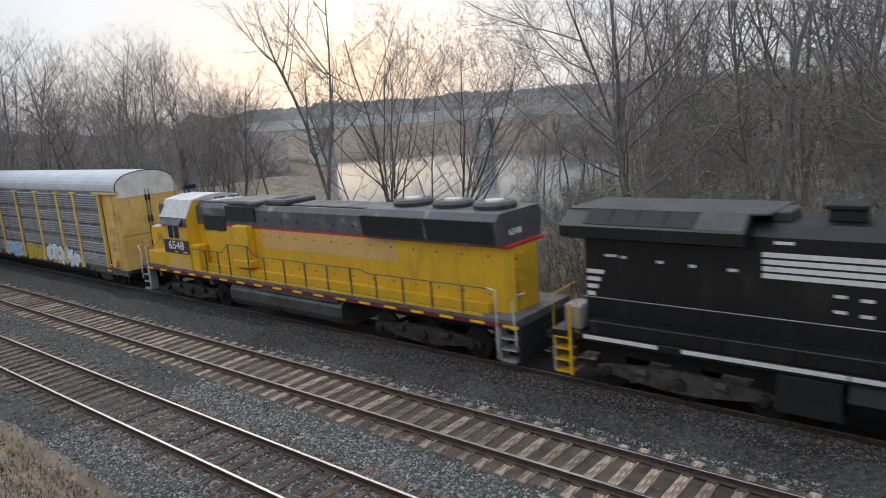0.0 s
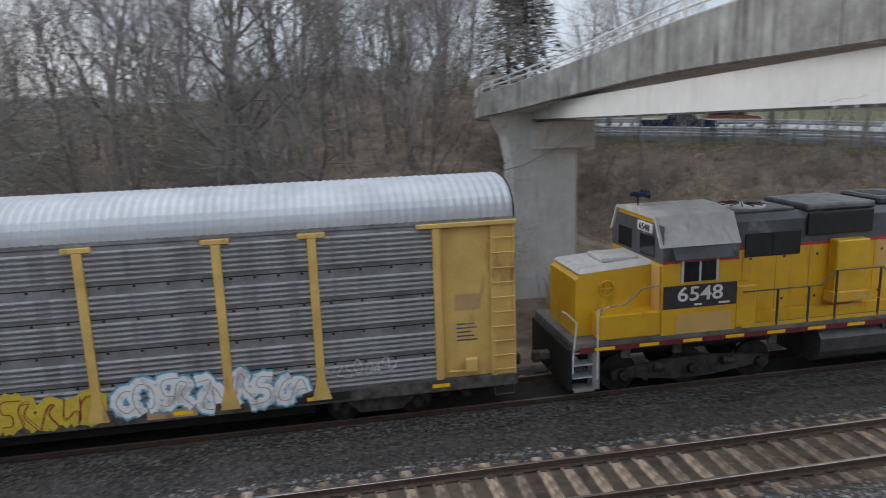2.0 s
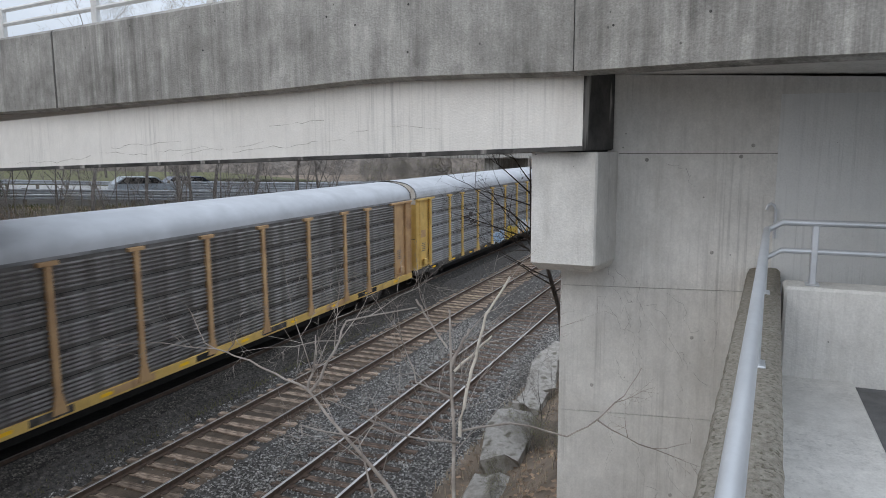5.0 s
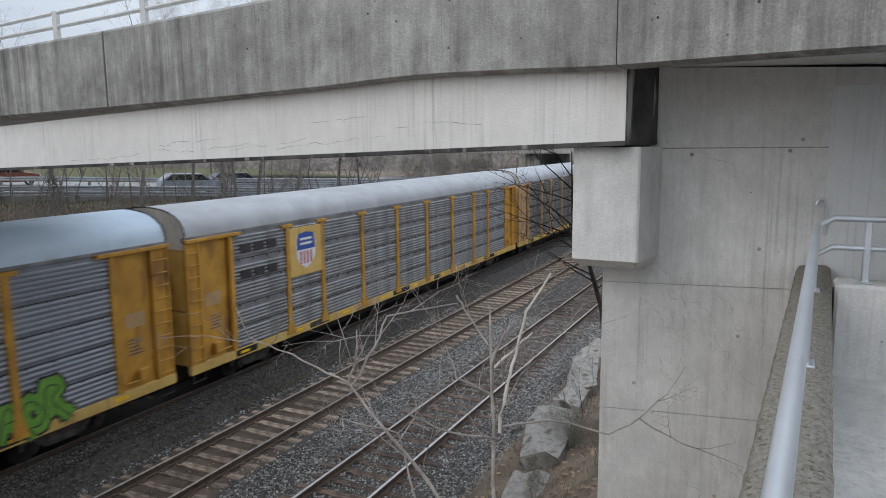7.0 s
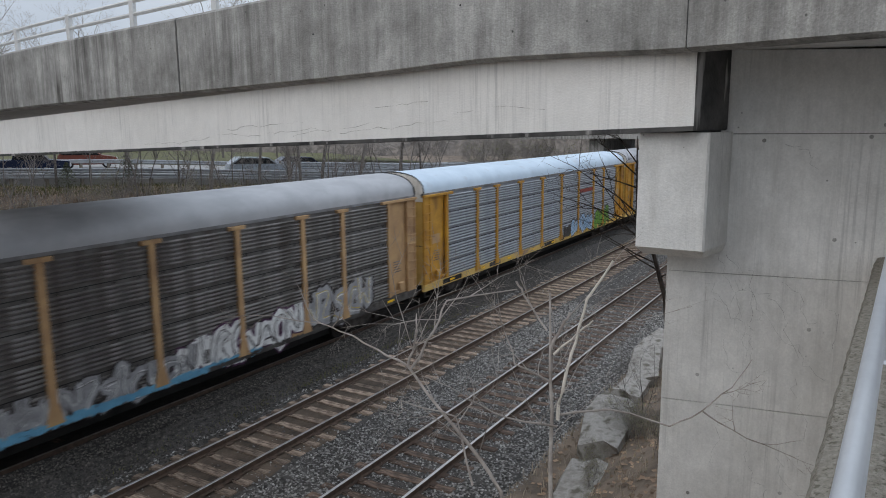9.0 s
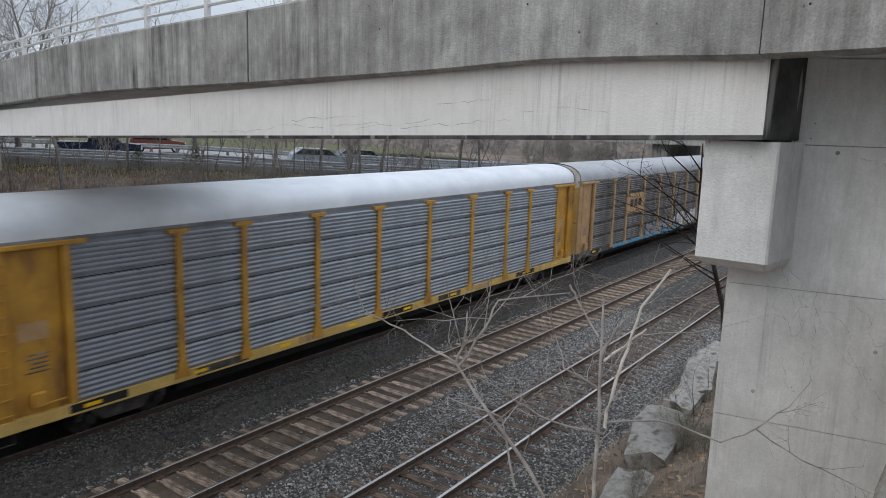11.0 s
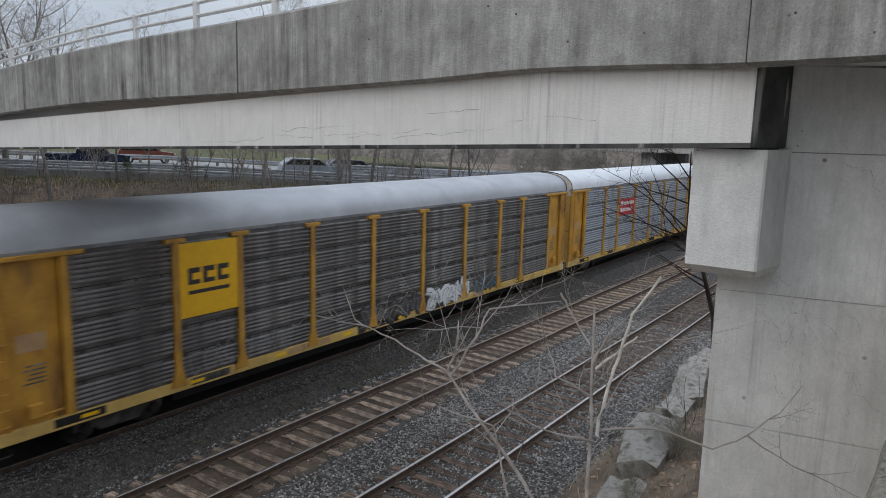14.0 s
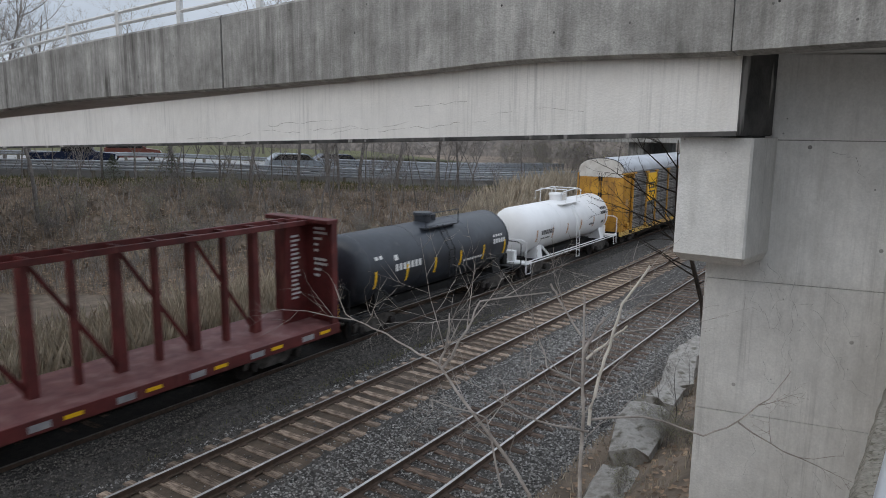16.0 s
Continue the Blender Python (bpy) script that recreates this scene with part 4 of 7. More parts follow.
def boulders():
    r = random.Random(21)
    for i, (x, y, z, s) in enumerate(((13.3, 4.75, -0.25, 0.95), (16.6, 5.2, -0.1, 1.15), (20.0, 5.5, -0.2, 0.9), (15.0, 4.6, -0.35, 0.4), (21.6, 5.6, -0.1, 1.0), (24.0, 5.7, -0.1, 1.1), (12.9, 4.5, -0.3, 0.6))):
        bm = bmesh.new()
        bmesh.ops.create_cube(bm, size=2.0)
        bmesh.ops.subdivide_edges(bm, edges=bm.edges[:], cuts=2, use_grid_fill=True)
        for v in bm.verts:
            p = v.co.copy()
            q = p.normalized() * 1.25
            v.co = p.lerp(q, 0.22) + 0.40 * Vector(noise.noise_vector(p * 1.1 + Vector((i * 3.3, 0, 0))))
            v.co.x *= 1.25 * s
            v.co.y *= 0.45 * s
            v.co.z *= 0.52 * s
        b = Build().add([v.co[:] for v in bm.verts], [[v.index for v in fc.verts] for fc in bm.faces])
        bm.free()
        ob = solid("boulder", b, M["rock"], "pale weathered rock block at the foot of the bank", "rock", group="blocks at the bank's foot")
        ob.matrix_world = pose(x, y, z, r.uniform(-6, 6), r.uniform(-8, 8), r.uniform(-8, 14))


footbridge()
abutment()
footpath()
path_parapet()
boulders()
# ---- rolling stock ----
def truck(parent, x, wheels=2, base=1.78, radius=0.42, mat="grime"):
    """A bogie: wheels on axles, side frames with axle boxes, springs."""
    tk = part("truck", Build().box((x - 0.25, -1.0, 0.45), (x + 0.25, 1.0, 0.72), 0.03), M[mat], parent, "dark greasy bogie")
    xsw = [x + base * (i - (wheels - 1) / 2) for i in range(wheels)]
    for s in (-1, 1):
        fr = Build()
        half = base * (wheels - 1) / 2 + 0.28
        fr.prism([(x - half, 0.42), (x - half, 0.66), (x - half + 0.35, 0.74), (x - 0.45, 0.86), (x + 0.45, 0.86), (x + half - 0.35, 0.74), (x + half, 0.66), (x + half, 0.42), (x + half - 0.5, 0.46),
                  (x + 0.5, 0.30), (x - 0.5, 0.30), (x - half + 0.5, 0.46)], "y", s * 0.98, s * 1.10)
        part("side_frame", fr, M[mat], tk)
        for xx in xsw:
            part("axle_box", Build().lathe([(0.0, 0.15), (0.14, 0.15), (0.19, 0.10)] if s > 0 else [(-0.19, 0.10), (-0.14, 0.15), (0.0, 0.15)], (xx, s * 1.08, radius + 0.04), "y", 12), M["wheel"], tk)
        if wheels == 3:
            for xx in (xsw[0] + base / 2, xsw[1] + base / 2):
                part("brake_cylinder", Build().lathe([(-0.16, 0.11), (0.16, 0.11)], (xx, s * 1.16, 0.70), "x", 10), M[mat], tk)
                part("spring", Build().lathe([(0.0, 0.08), (0.3, 0.08)], (xx - 0.3, s * 1.02, 0.32), "z", 8), M[mat], tk)
    for xx in xsw:
        w = Build()
        for s in (-1, 1):
            w.lathe([(s * 0.72 - 0.065, radius), (s * 0.72 + 0.065, radius - 0.01)], (xx, 0, radius + 0.003), "y", 22)
        w.lathe([(-0.7, 0.08), (0.7, 0.08)], (xx, 0, radius + 0.003), "y", 8)
        part("wheelset", w, M["wheel"], tk, smooth=True)
    return tk


def coupler(parent, x, s):
    part("coupler", Build().box((x, -0.12, 0.78), (x + s * 0.42, 0.12, 1.0), 0.03).box((x + s * 0.30, -0.17, 0.74), (x + s * 0.50, 0.05, 1.04), 0.03), M["grime"], parent)
    part("brake_hose", Build().tube([(x, -0.35, 0.82), (x + s * 0.18, -0.36, 0.55), (x + s * 0.45, -0.2, 0.48)], 0.022, 6), M["black_steel"], parent)


GLYPHS = (((0, 0), (0.05, 1), (0.9, 0.05), (0.95, 1)), ((0, 1), (0.22, 0), (0.5, 0.75), (0.78, 0), (1, 1)), ((0.95, 0.85), (0.3, 1), (0, 0.5), (0.3, 0), (0.95, 0.15)),
          ((1, 0.95), (0.2, 0.95), (0.1, 0.6), (0.9, 0.45), (0.8, 0.05), (0, 0.05)), ((0, 0), (0.5, 1), (1, 0), (0.75, 0.4), (0.2, 0.4)), ((0, 0.95), (0.95, 0.95), (0.1, 0.05), (1, 0.05)),
          ((0.05, 0), (0.05, 1), (0.85, 0.85), (0.15, 0.5), (1, 0)), ((0.5, 0), (0.05, 0.4), (0.3, 1), (0.9, 0.8), (0.95, 0.2), (0.5, 0)))


def spray(parent, x0, x1, z0, z1, colours, seed, y):
    """Sprayed tags: slanted, overlapping, unreadable letter shapes of thick strokes with an outline, a fill and thin inner lines."""
    r = random.Random(seed)
    h = z1 - z0
    n = max(3, int((x1 - x0) / (0.60 * h) + 0.5))
    pitch = (x1 - x0) / n
    drawn = []
    for i in range(n):
        g = GLYPHS[r.randrange(len(GLYPHS))]
        slant, lift, tall = r.uniform(0.0, 0.28), r.uniform(-0.07, 0.07) * h, r.uniform(0.84, 1.08)
        drawn.append([(x0 + pitch * (i + 0.06) + pitch * 0.95 * (u + r.uniform(-0.24, 0.24)) + slant * v * h * 0.6, z0 + lift + h * tall * (v + r.uniform(-0.16, 0.16))) for u, v in g])
    for layer, (mat, width) in enumerate(zip(colours, (0.34, 0.25, 0.022, 0.014))):
        for i, g in enumerate(drawn if mat else ()):
            b, w = Build(), width * min(h, pitch * 1.2)
            dx, dz = (0.0, 0.0) if layer < 2 else (r.uniform(-0.05, 0.05) * h, r.uniform(-0.05, 0.05) * h)
            line = g
            for _ in range(2):
                line = [line[0]] + [(ua * (1 - e) + ub * e, va * (1 - e) + vb * e) for (ua, va), (ub, vb) in zip(line, line[1:]) for e in (0.25, 0.75)] + [line[-1]]
            m, pts = len(line), []
            for k, (u, v) in enumerate(line):
                du, dv = line[min(k + 1, m - 1)][0] - line[max(k - 1, 0)][0], line[min(k + 1, m - 1)][1] - line[max(k - 1, 0)][1]
                ln = max(0.001, math.hypot(du, dv))
                ww = w * (0.75 + 0.45 * abs(math.sin(1.7 * k + i))) / ln
                yy = y - 0.006 * layer - 0.0008 * (i % 2) - 0.00004 * k
                pts += [(u + dx - dv * ww, yy, v + dz + du * ww), (u + dx + dv * ww, yy, v + dz - du * ww)]
            b.add(pts, [(2 * k, 2 * k + 1, 2 * k + 3, 2 * k + 2) for k in range(m - 1)])
            part("painted_letter", b, M[mat], parent, "unreadable sprayed letter shape")


POSTS = (-9.2, -7.15, -4.35, -1.45, 1.45, 4.35, 7.15, 9.2)
BODY = 27.8
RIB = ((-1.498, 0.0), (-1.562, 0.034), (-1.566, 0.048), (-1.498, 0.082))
# roof section: short upright side, rounded shoulder, nearly flat crown
ROOF = [(-1.52, 4.96), (-1.51, 5.12), (-1.475, 5.27), (-1.38, 5.42), (-1.18, 5.58), (-0.95, 5.69), (-0.65, 5.765), (-0.3, 5.81), (0.0, 5.825)]
ROOF += [(-y, z) for y, z in ROOF[-2::-1]]


def autorack(label, panel, frame_mat, roof, posts=POSTS, end_mat="rack_yellow", sill="rack_yellow", roof_period=0.19, extras=None):
    """A closed car-carrier wagon: ribbed steel side panels between posts, end doors, ladders, arched roof, on two bogies."""
    car = thing("autorack_wagon", label, "railway wagon", "train of car-carrier wagons")
    h, hw = BODY / 2, 1.50
    ex = h - 1.9
    # ribbed panels, bay by bay
    prof = [(-hw, 1.10)]
    z = 1.16
    rib_z = []
    for band in range(5):
        ribs_in = (5, 5, 5, 5, 6)[band] if panel != "galv_panel" else (5, 4, 5, 4, 6)[band]
        step = {"galv_clean": 0.130, "galv_brown": 0.114}.get(panel, 0.118) if band < 4 else 0.118
        for rib in range(ribs_in):
            rib_z.append(z)
            z += step
        z += 0.734 - step * ribs_in
    prof.append((-hw, 4.86))
    # each rib takes a lighter copy of its panel's material, as if lit
    rib_mat = {"galv_panel": "rib_lit_grey", "galv_clean": "rib_lit_clean", "galv_brown": "rib_lit_brown"}.get(panel, panel)
    cuts = [-ex] + list(posts) + [ex]
    for a, c in zip(cuts, cuts[1:]):
        b, n = Build(), len(prof)
        b.v = [(a, y, zz) for y, zz in prof] + [(c, y, zz) for y, zz in prof] + [(a, -hw + 0.05, zz) for _, zz in (prof[0], prof[-1])] + [(c, -hw + 0.05, zz) for _, zz in (prof[0], prof[-1])]
        b.f = [(i, n + i, n + i + 1, i + 1) for i in range(n - 1)] + [(2 * n, 2 * n + 2, 2 * n + 3, 2 * n + 1)]
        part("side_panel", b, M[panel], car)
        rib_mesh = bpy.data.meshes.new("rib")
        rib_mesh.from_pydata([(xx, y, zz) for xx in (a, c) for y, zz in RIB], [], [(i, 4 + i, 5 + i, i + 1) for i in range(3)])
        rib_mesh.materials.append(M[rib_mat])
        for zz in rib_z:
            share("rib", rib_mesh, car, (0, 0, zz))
        sm = Build()
        for zz in (1.80, 2.534, 3.268, 4.002):
            sm.box((a + 0.03, -hw - 0.006, zz - 0.012), (c - 0.03, -hw + 0.01, zz + 0.012))
        part("panel_seam", sm, M["black_steel"], car)
        bo = Build()
        for zz in (1.755, 2.489, 3.223, 3.957):
            for q in range(4):
                xx = a + (c - a) * (q + 0.5) / 4
                bo.box((xx - 0.03, -hw - 0.012, zz - 0.025), (xx + 0.03, -hw, zz + 0.025))
        tagged(part("bolt_strip", bo, M["black_steel"], car), kind="stuff")
    part("side_wall", Build().box((-h, hw - 0.05, 1.1), (h, hw, 4.9)), M[panel], car)
    # posts with a T head and a flared foot
    for x in posts:
        b = Build()
        b.box((x - 0.10, -hw - 0.10, 1.22), (x + 0.10, -hw, 4.80), 0.012)
        b.box((x - 0.30, -hw - 0.11, 4.76), (x + 0.30, -hw + 0.02, 4.87), 0.01)
        b.prism([(x - 0.22, 0.95), (x + 0.22, 0.95), (x + 0.10, 1.45), (x - 0.10, 1.45)], "y", -hw - 0.11, -hw - 0.005)
        part("side_post", b, M[frame_mat], car)
    part("roof_rail", Build().box((-h, -hw - 0.02, 4.88), (h, -hw + 0.08, 4.97)).box((-h, hw - 0.08, 4.9), (h, hw, 4.97)), M["galv_panel"], car)
    # ends
    for s in (-1, 1):
        x0, x1 = s * ex, s * h
        b = Build()
        b.box((x0 - 0.09, -hw - 0.09, 1.12), (x0 + 0.09, -hw + 0.05, 4.80), 0.012)
        part("end_post", b, M[frame_mat], car)
        part("end_panel", Build().box((x0 + s * 0.09, -hw + 0.08, 1.10), (x1 - s * 0.60, -hw + 0.13, 4.78)), M[frame_mat], car)
        ep = Build()
        ep.box((x1 - s * 0.62, -hw - 0.05, 1.02), (x1 - s * 0.50, -hw + 0.06, 4.80), 0.01).box((x1 - s * 0.02, -hw - 0.05, 0.95), (x1 - s * 0.10, -hw + 0.06, 4.80), 0.01)
        ep.box((x1 - s * 0.56, -hw - 0.01, 0.98), (x1 - s * 0.04, -hw + 0.03, 4.80))
        part("ladder_panel", ep, M[frame_mat], car)
        for q in range(10):
            part("rung", Build().tube([(x1 - s * 0.58, -hw - 0.09, 1.25 + 0.36 * q), (x1 - s * 0.06, -hw - 0.09, 1.25 + 0.36 * q)], 0.02, 5), M[frame_mat], car)
        part("header_beam", Build().box((x0 - s * 0.45, -hw - 0.12, 4.80), (x1, -hw + 0.10, 4.90), 0.01), M[frame_mat], car)
        part("brake_gear", Build().box((x0 + s * 0.62, -hw - 0.12, 1.25), (x0 + s * 0.92, -hw + 0.02, 1.60), 0.03).tube([(x0 + s * 0.2, -hw - 0.06, 1.3), (x0 + s * 0.8, -hw - 0.06, 1.28)], 0.03, 6), M[frame_mat], car)
        lab = Build()
        for q in range(5):
            lab.box((x0 + s * 0.45, -hw + 0.072, 2.0 + 0.10 * q), (x0 + s * (0.95 - 0.07 * (q % 3)), -hw + 0.079, 2.035 + 0.10 * q))
        tagged(part("stencil_lettering", lab, M["loco_grey"], car, "small unreadable stencil lines"), kind="stuff")
        plate = Build().box((x0 + s * 0.42, -hw + 0.072, 2.75), (x0 + s * 1.05, -hw + 0.077, 3.15))
        part("data_panel", plate, M["rack_tan"], car)
        # end doors and the white arched top
        d = Build()
        for s2 in (-1, 1):
            d.box((x1 - s * 0.02, s2 * 0.01, 1.0), (x1 - s * 0.10, s2 * (hw - 0.02), 4.62), 0.01)
        part("end_door", d, M[end_mat], car)
        for s2 in (-1, 1):
            part("lock_rod", Build().tube([(x1 + s * 0.01, s2 * 0.08, 1.2), (x1 + s * 0.01, s2 * 0.08, 4.9)], 0.018, 6), M["grime"], car)
            for zz in (2.1, 3.3, 4.35):
                part("door_latch", Build().box((x1 - s * 0.02, s2 * 0.08 - 0.05, zz), (x1 + s * 0.03, s2 * 0.08 + 0.05, zz + 0.3), 0.01), M["black_steel"], car)
            part("door_seam", Build().box((x1 - s * 0.025, s2 * 0.12, 2.75), (x1 - s * 0.015, s2 * 1.45, 2.78)), M["grime"], car)
        part("corner_post", Build().box((x1 - s * 0.12, hw, 0.98), (x1 + s * 0.02, hw + 0.1, 4.86), 0.01), M[frame_mat], car)
        arch = [(-hw, 4.62), (hw, 4.62)] + [(-y, z - 0.02) for y, z in ROOF]
        part("end_cap", Build().prism(arch, "x", min(x1, x1 - s * 0.08), max(x1, x1 - s * 0.08)), M["off_white"], car, "off-white arched end cap")
        rim = [(x1 - s * 0.04, y * 1.012, z + 0.008) for y, z in ROOF]
        part("roof_rim", Build().tube(rim, 0.022, 5), M["black_steel"], car, "dark roof edge")
        part("end_step", Build().tube([(x1 - s * 0.55, -hw - 0.03, 0.98), (x1 - s * 0.55, -hw - 0.03, 0.58), (x1 - s * 0.08, -hw - 0.03, 0.58), (x1 - s * 0.08, -hw - 0.03, 0.98)], 0.02, 5), M["grime"], car)
        coupler(car, s * h, s)
        truck(car, s * (h - 3.3))
    # roof: arched, ribbed across
    n = int(BODY / roof_period) * 2 if roof_period else 24
    na = len(ROOF) - 1
    r = Build()
    for i in range(n + 1):
        x = -h + 0.03 + (BODY - 0.06) * i / n
        lift = (0.022 if i % 2 else 0.0) if roof_period else 0.0
        for y, z in ROOF:
            r.v.append((x, y * (1 + lift / 1.5), z + lift))
    r.f = [(i * (na + 1) + q, (i + 1) * (na + 1) + q, (i + 1) * (na + 1) + q + 1, i * (na + 1) + q + 1) for i in range(n) for q in range(na)]
    part("roof", r, M[roof], car, "arched sheet-metal roof", smooth=not roof_period)
    # underframe
    part("side_sill", Build().box((-h, -hw - 0.06, 0.82), (h, -hw + 0.08, 1.10), 0.01), M[sill], car)
    part("underframe", Build().box((-h, -hw + 0.08, 0.90), (h, hw, 1.10)), M["black_steel"], car)
    # low black block, added to keep light out from under the wagon
    part("belly_well", Build().box((-9.0, -0.95, 0.36), (9.0, 1.25, 0.90)), M["black_steel"], car)
    for s in (-1, 1):
        part("centre_sill", Build().box((s * 9.0, -0.45, 0.5), (s * 13.6, 0.45, 0.90)), M["black_steel"], car)
    for x in [-11.8 + 2.95 * q for q in range(9)]:
        part("reflector", Build().box((x, -hw - 0.068, 0.93), (x + 0.42, -hw - 0.06, 1.02)), M["reflector"], car, "yellow reflector strip")
    rr = random.Random(len(label))
    for q in range(7):
        x = -12.5 + 3.4 * q + rr.uniform(0, 1.2)
        part("sill_patch", Build().box((x, -hw - 0.066, 0.88), (x + rr.uniform(0.6, 2.0), -hw - 0.06, 1.08)), M[("black_steel", "grime", "rack_tan")[q % 3]], car)
    if extras:
        extras(car, -hw - 0.074)
    return car


def marks1(car, y):
    spray(car, 4.7, 8.9, 1.05, 1.72, ("spray_cyan", "spray_white", "spray_grey"), 1, y)
    spray(car, 9.3, 11.0, 1.45, 1.8, (None, None, "spray_white", "spray_white"), 2, y)
    spray(car, 1.9, 4.4, 0.95, 1.62, ("spray_yellow", "spray_yellow", "spray_red", "spray_red"), 3, y)
    spray(car, -1.4, 1.5, 0.95, 1.62, ("spray_white", "spray_sky", "spray_purple"), 4, y)
    b = Build()
    for q in range(3):
        b.box((-7.3, y - 0.002, 3.05 + 0.14 * q), (-5.9, y + 0.01, 3.11 + 0.14 * q))
    b.box((-5.8, y - 0.002, 2.85), (-5.1, y + 0.01, 3.02)).box((-6.0, y - 0.002, 3.3), (-5.4, y + 0.01, 3.55))
    part("marking", b, M["logo_dark"], car, "dark unreadable lettering")


def marks3(car, y):
    part("emblem_panel", Build().box((-9.15, y - 0.02, 2.95), (-7.2, y + 0.02, 4.70), 0.01), M["rack_yellow"], car, "yellow emblem panel")
    o = [(-0.45, 0.55), (0, 0.62), (0.45, 0.55), (0.55, 0.25), (0.52, -0.25), (0.35, -0.5), (0, -0.68), (-0.35, -0.5), (-0.52, -0.25), (-0.55, 0.25)]
    em = part("emblem", Build().prism([(-8.2 + u * 1.05, 3.88 + v * 1.02) for u, v in o], "y", y - 0.028, y - 0.02), M["paint_white"], car, "white shield emblem")
    part("emblem_top", Build().prism([(-8.2 + u, 3.9 + v) for u, v in [(-0.45, 0.55), (0, 0.62), (0.45, 0.55), (0.53, 0.25), (0.53, -0.02), (-0.53, -0.02), (-0.53, 0.25)]], "y", y - 0.033, y - 0.028), M["logo_blue"], em, "blue top of the shield")
    bars = Build()
    for zz in (4.05, 4.22):
        bars.box((-8.55, y - 0.037, zz), (-7.85, y - 0.033, zz + 0.09))
    part("emblem_text", bars, M["paint_white"], em)
    st = Build()
    for q in range(4):
        st.box((-8.55 + 0.2 * q, y - 0.032, 3.36), (-8.47 + 0.2 * q, y - 0.028, 3.82))
    part("emblem_stripes", st, M["logo_red"], em, "red stripes")
    b = Build()
    for z0 in (3.35, 4.2):
        for q in range(3):
            b.box((-11.6 + 0.65 * q, y - 0.004, z0), (-11.1 + 0.65 * q, y + 0.01, z0 + 0.28))
    part("marking", b, M["logo_dark"], car, "dark unreadable lettering")


def marks4(car, y):
    spray(car, 7.4, 10.4, 1.05, 2.0, ("logo_dark", "spray_green", "logo_dark"), 7, y)
    spray(car, 1.9, 2.9, 1.05, 1.6, ("logo_dark", "fuel"), 71, y)
    spray(car, 3.1, 7.1, 1.05, 1.95, ("logo_dark", "spray_sky", "spray_cyan", "logo_dark"), 8, y)
    b = Build().box((4.6, y - 0.003, 3.50), (7.0, y + 0.01, 3.72))
    part("marking", b, M["spray_red"], car, "faded red lettering bar")


def marks5(car, y):
    spray(car, -3.6, 2.4, 0.95, 1.75, ("logo_dark", "spray_grey", "spray_white", "logo_dark"), 9, y)
    spray(car, 2.0, 6.8, 0.95, 1.95, ("spray_purple", "spray_white", "logo_dark", "fuel"), 19, y)
    spray(car, 7.0, 10.6, 1.0, 2.2, ("logo_dark", "spray_grey", "spray_white", "spray_yellow"), 10, y)
    spray(car, -9.0, 5.0, 0.88, 1.06, ("spray_cyan", "spray_cyan"), 20, y - 0.02)
    spray(car, 3.0, 11.0, 0.86, 0.98, ("fuel",), 12, y - 0.03)
    part("emblem_panel", Build().box((-7.05, y - 0.01, 2.7), (-4.45, y + 0.02, 3.9), 0.01), M["rack_tan"], car, "faded tan emblem panel")
    b = Build()
    for q in range(3):
        b.box((-6.66 + 0.66 * q, y - 0.016, 3.1), (-6.16 + 0.66 * q, y - 0.01, 3.55))
    part("marking", b, M["logo_dark"], car)


def marks7(car, y):
    part("emblem_panel", Build().box((-7.05, y - 0.012, 3.05), (-4.45, y + 0.02, 4.05), 0.008), M["logo_red"], car, "red emblem panel")
    b = Build()
    b.box((-6.85, y - 0.018, 3.66), (-6.5, y - 0.012, 3.92)).box((-6.85, y - 0.018, 3.26), (-6.5, y - 0.012, 3.52))
    for q in range(7):
        b.box((-6.42 + 0.26 * q, y - 0.018, 3.68), (-6.22 + 0.26 * q, y - 0.012, 3.88))
    for q in range(6):
        b.box((-6.42 + 0.26 * q, y - 0.018, 3.28), (-6.22 + 0.26 * q, y - 0.012, 3.48))
    part("marking", b, M["paint_white"], car, "white lettering drawn as bars")
    spray(car, -4.4, 4.0, 1.2, 2.2, (None, None, "spray_grey", "spray_grey"), 14, y + 0.006)


def marks8(car, y):
    part("emblem_panel", Build().box((-9.1, y - 0.012, 2.75), (-7.25, y + 0.02, 4.72), 0.008), M["logo_yellow"], car, "bright yellow emblem panel")
    b = Build()
    for q in range(3):
        b.box((-8.85 + 0.46 * q, y - 0.018, 3.62), (-8.48 + 0.46 * q, y - 0.012, 3.74)).box((-8.85 + 0.46 * q, y - 0.018, 3.92), (-8.48 + 0.46 * q, y - 0.012, 4.06))
        b.box((-8.85 + 0.46 * q, y - 0.018, 3.74), (-8.72 + 0.46 * q, y - 0.012, 3.92))
    b.box((-8.85, y - 0.018, 3.36), (-7.55, y - 0.012, 3.46))
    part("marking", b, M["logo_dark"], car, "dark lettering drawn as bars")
    spray(car, -2.2, 1.3, 1.0, 1.65, ("logo_dark", "fuel", "spray_grey"), 15, y)
    spray(car, 1.7, 4.6, 1.0, 1.75, ("logo_dark", "spray_white", "fuel"), 16, y)
    spray(car, 5.1, 6.9, 1.05, 1.7, ("galv_brown", "fuel", "spray_cyan"), 17, y)
    spray(car, -9.0, -5.2, 1.2, 1.9, (None, None, "spray_grey"), 18, y)


TRAIN = []


def couple(ob, x0):
    """Notes a piece of the train whose middle stands at x0 at the start."""
    TRAIN.append((ob, x0))


def mid(k):
    return MIDDLE0 - (k - 1) * PITCH


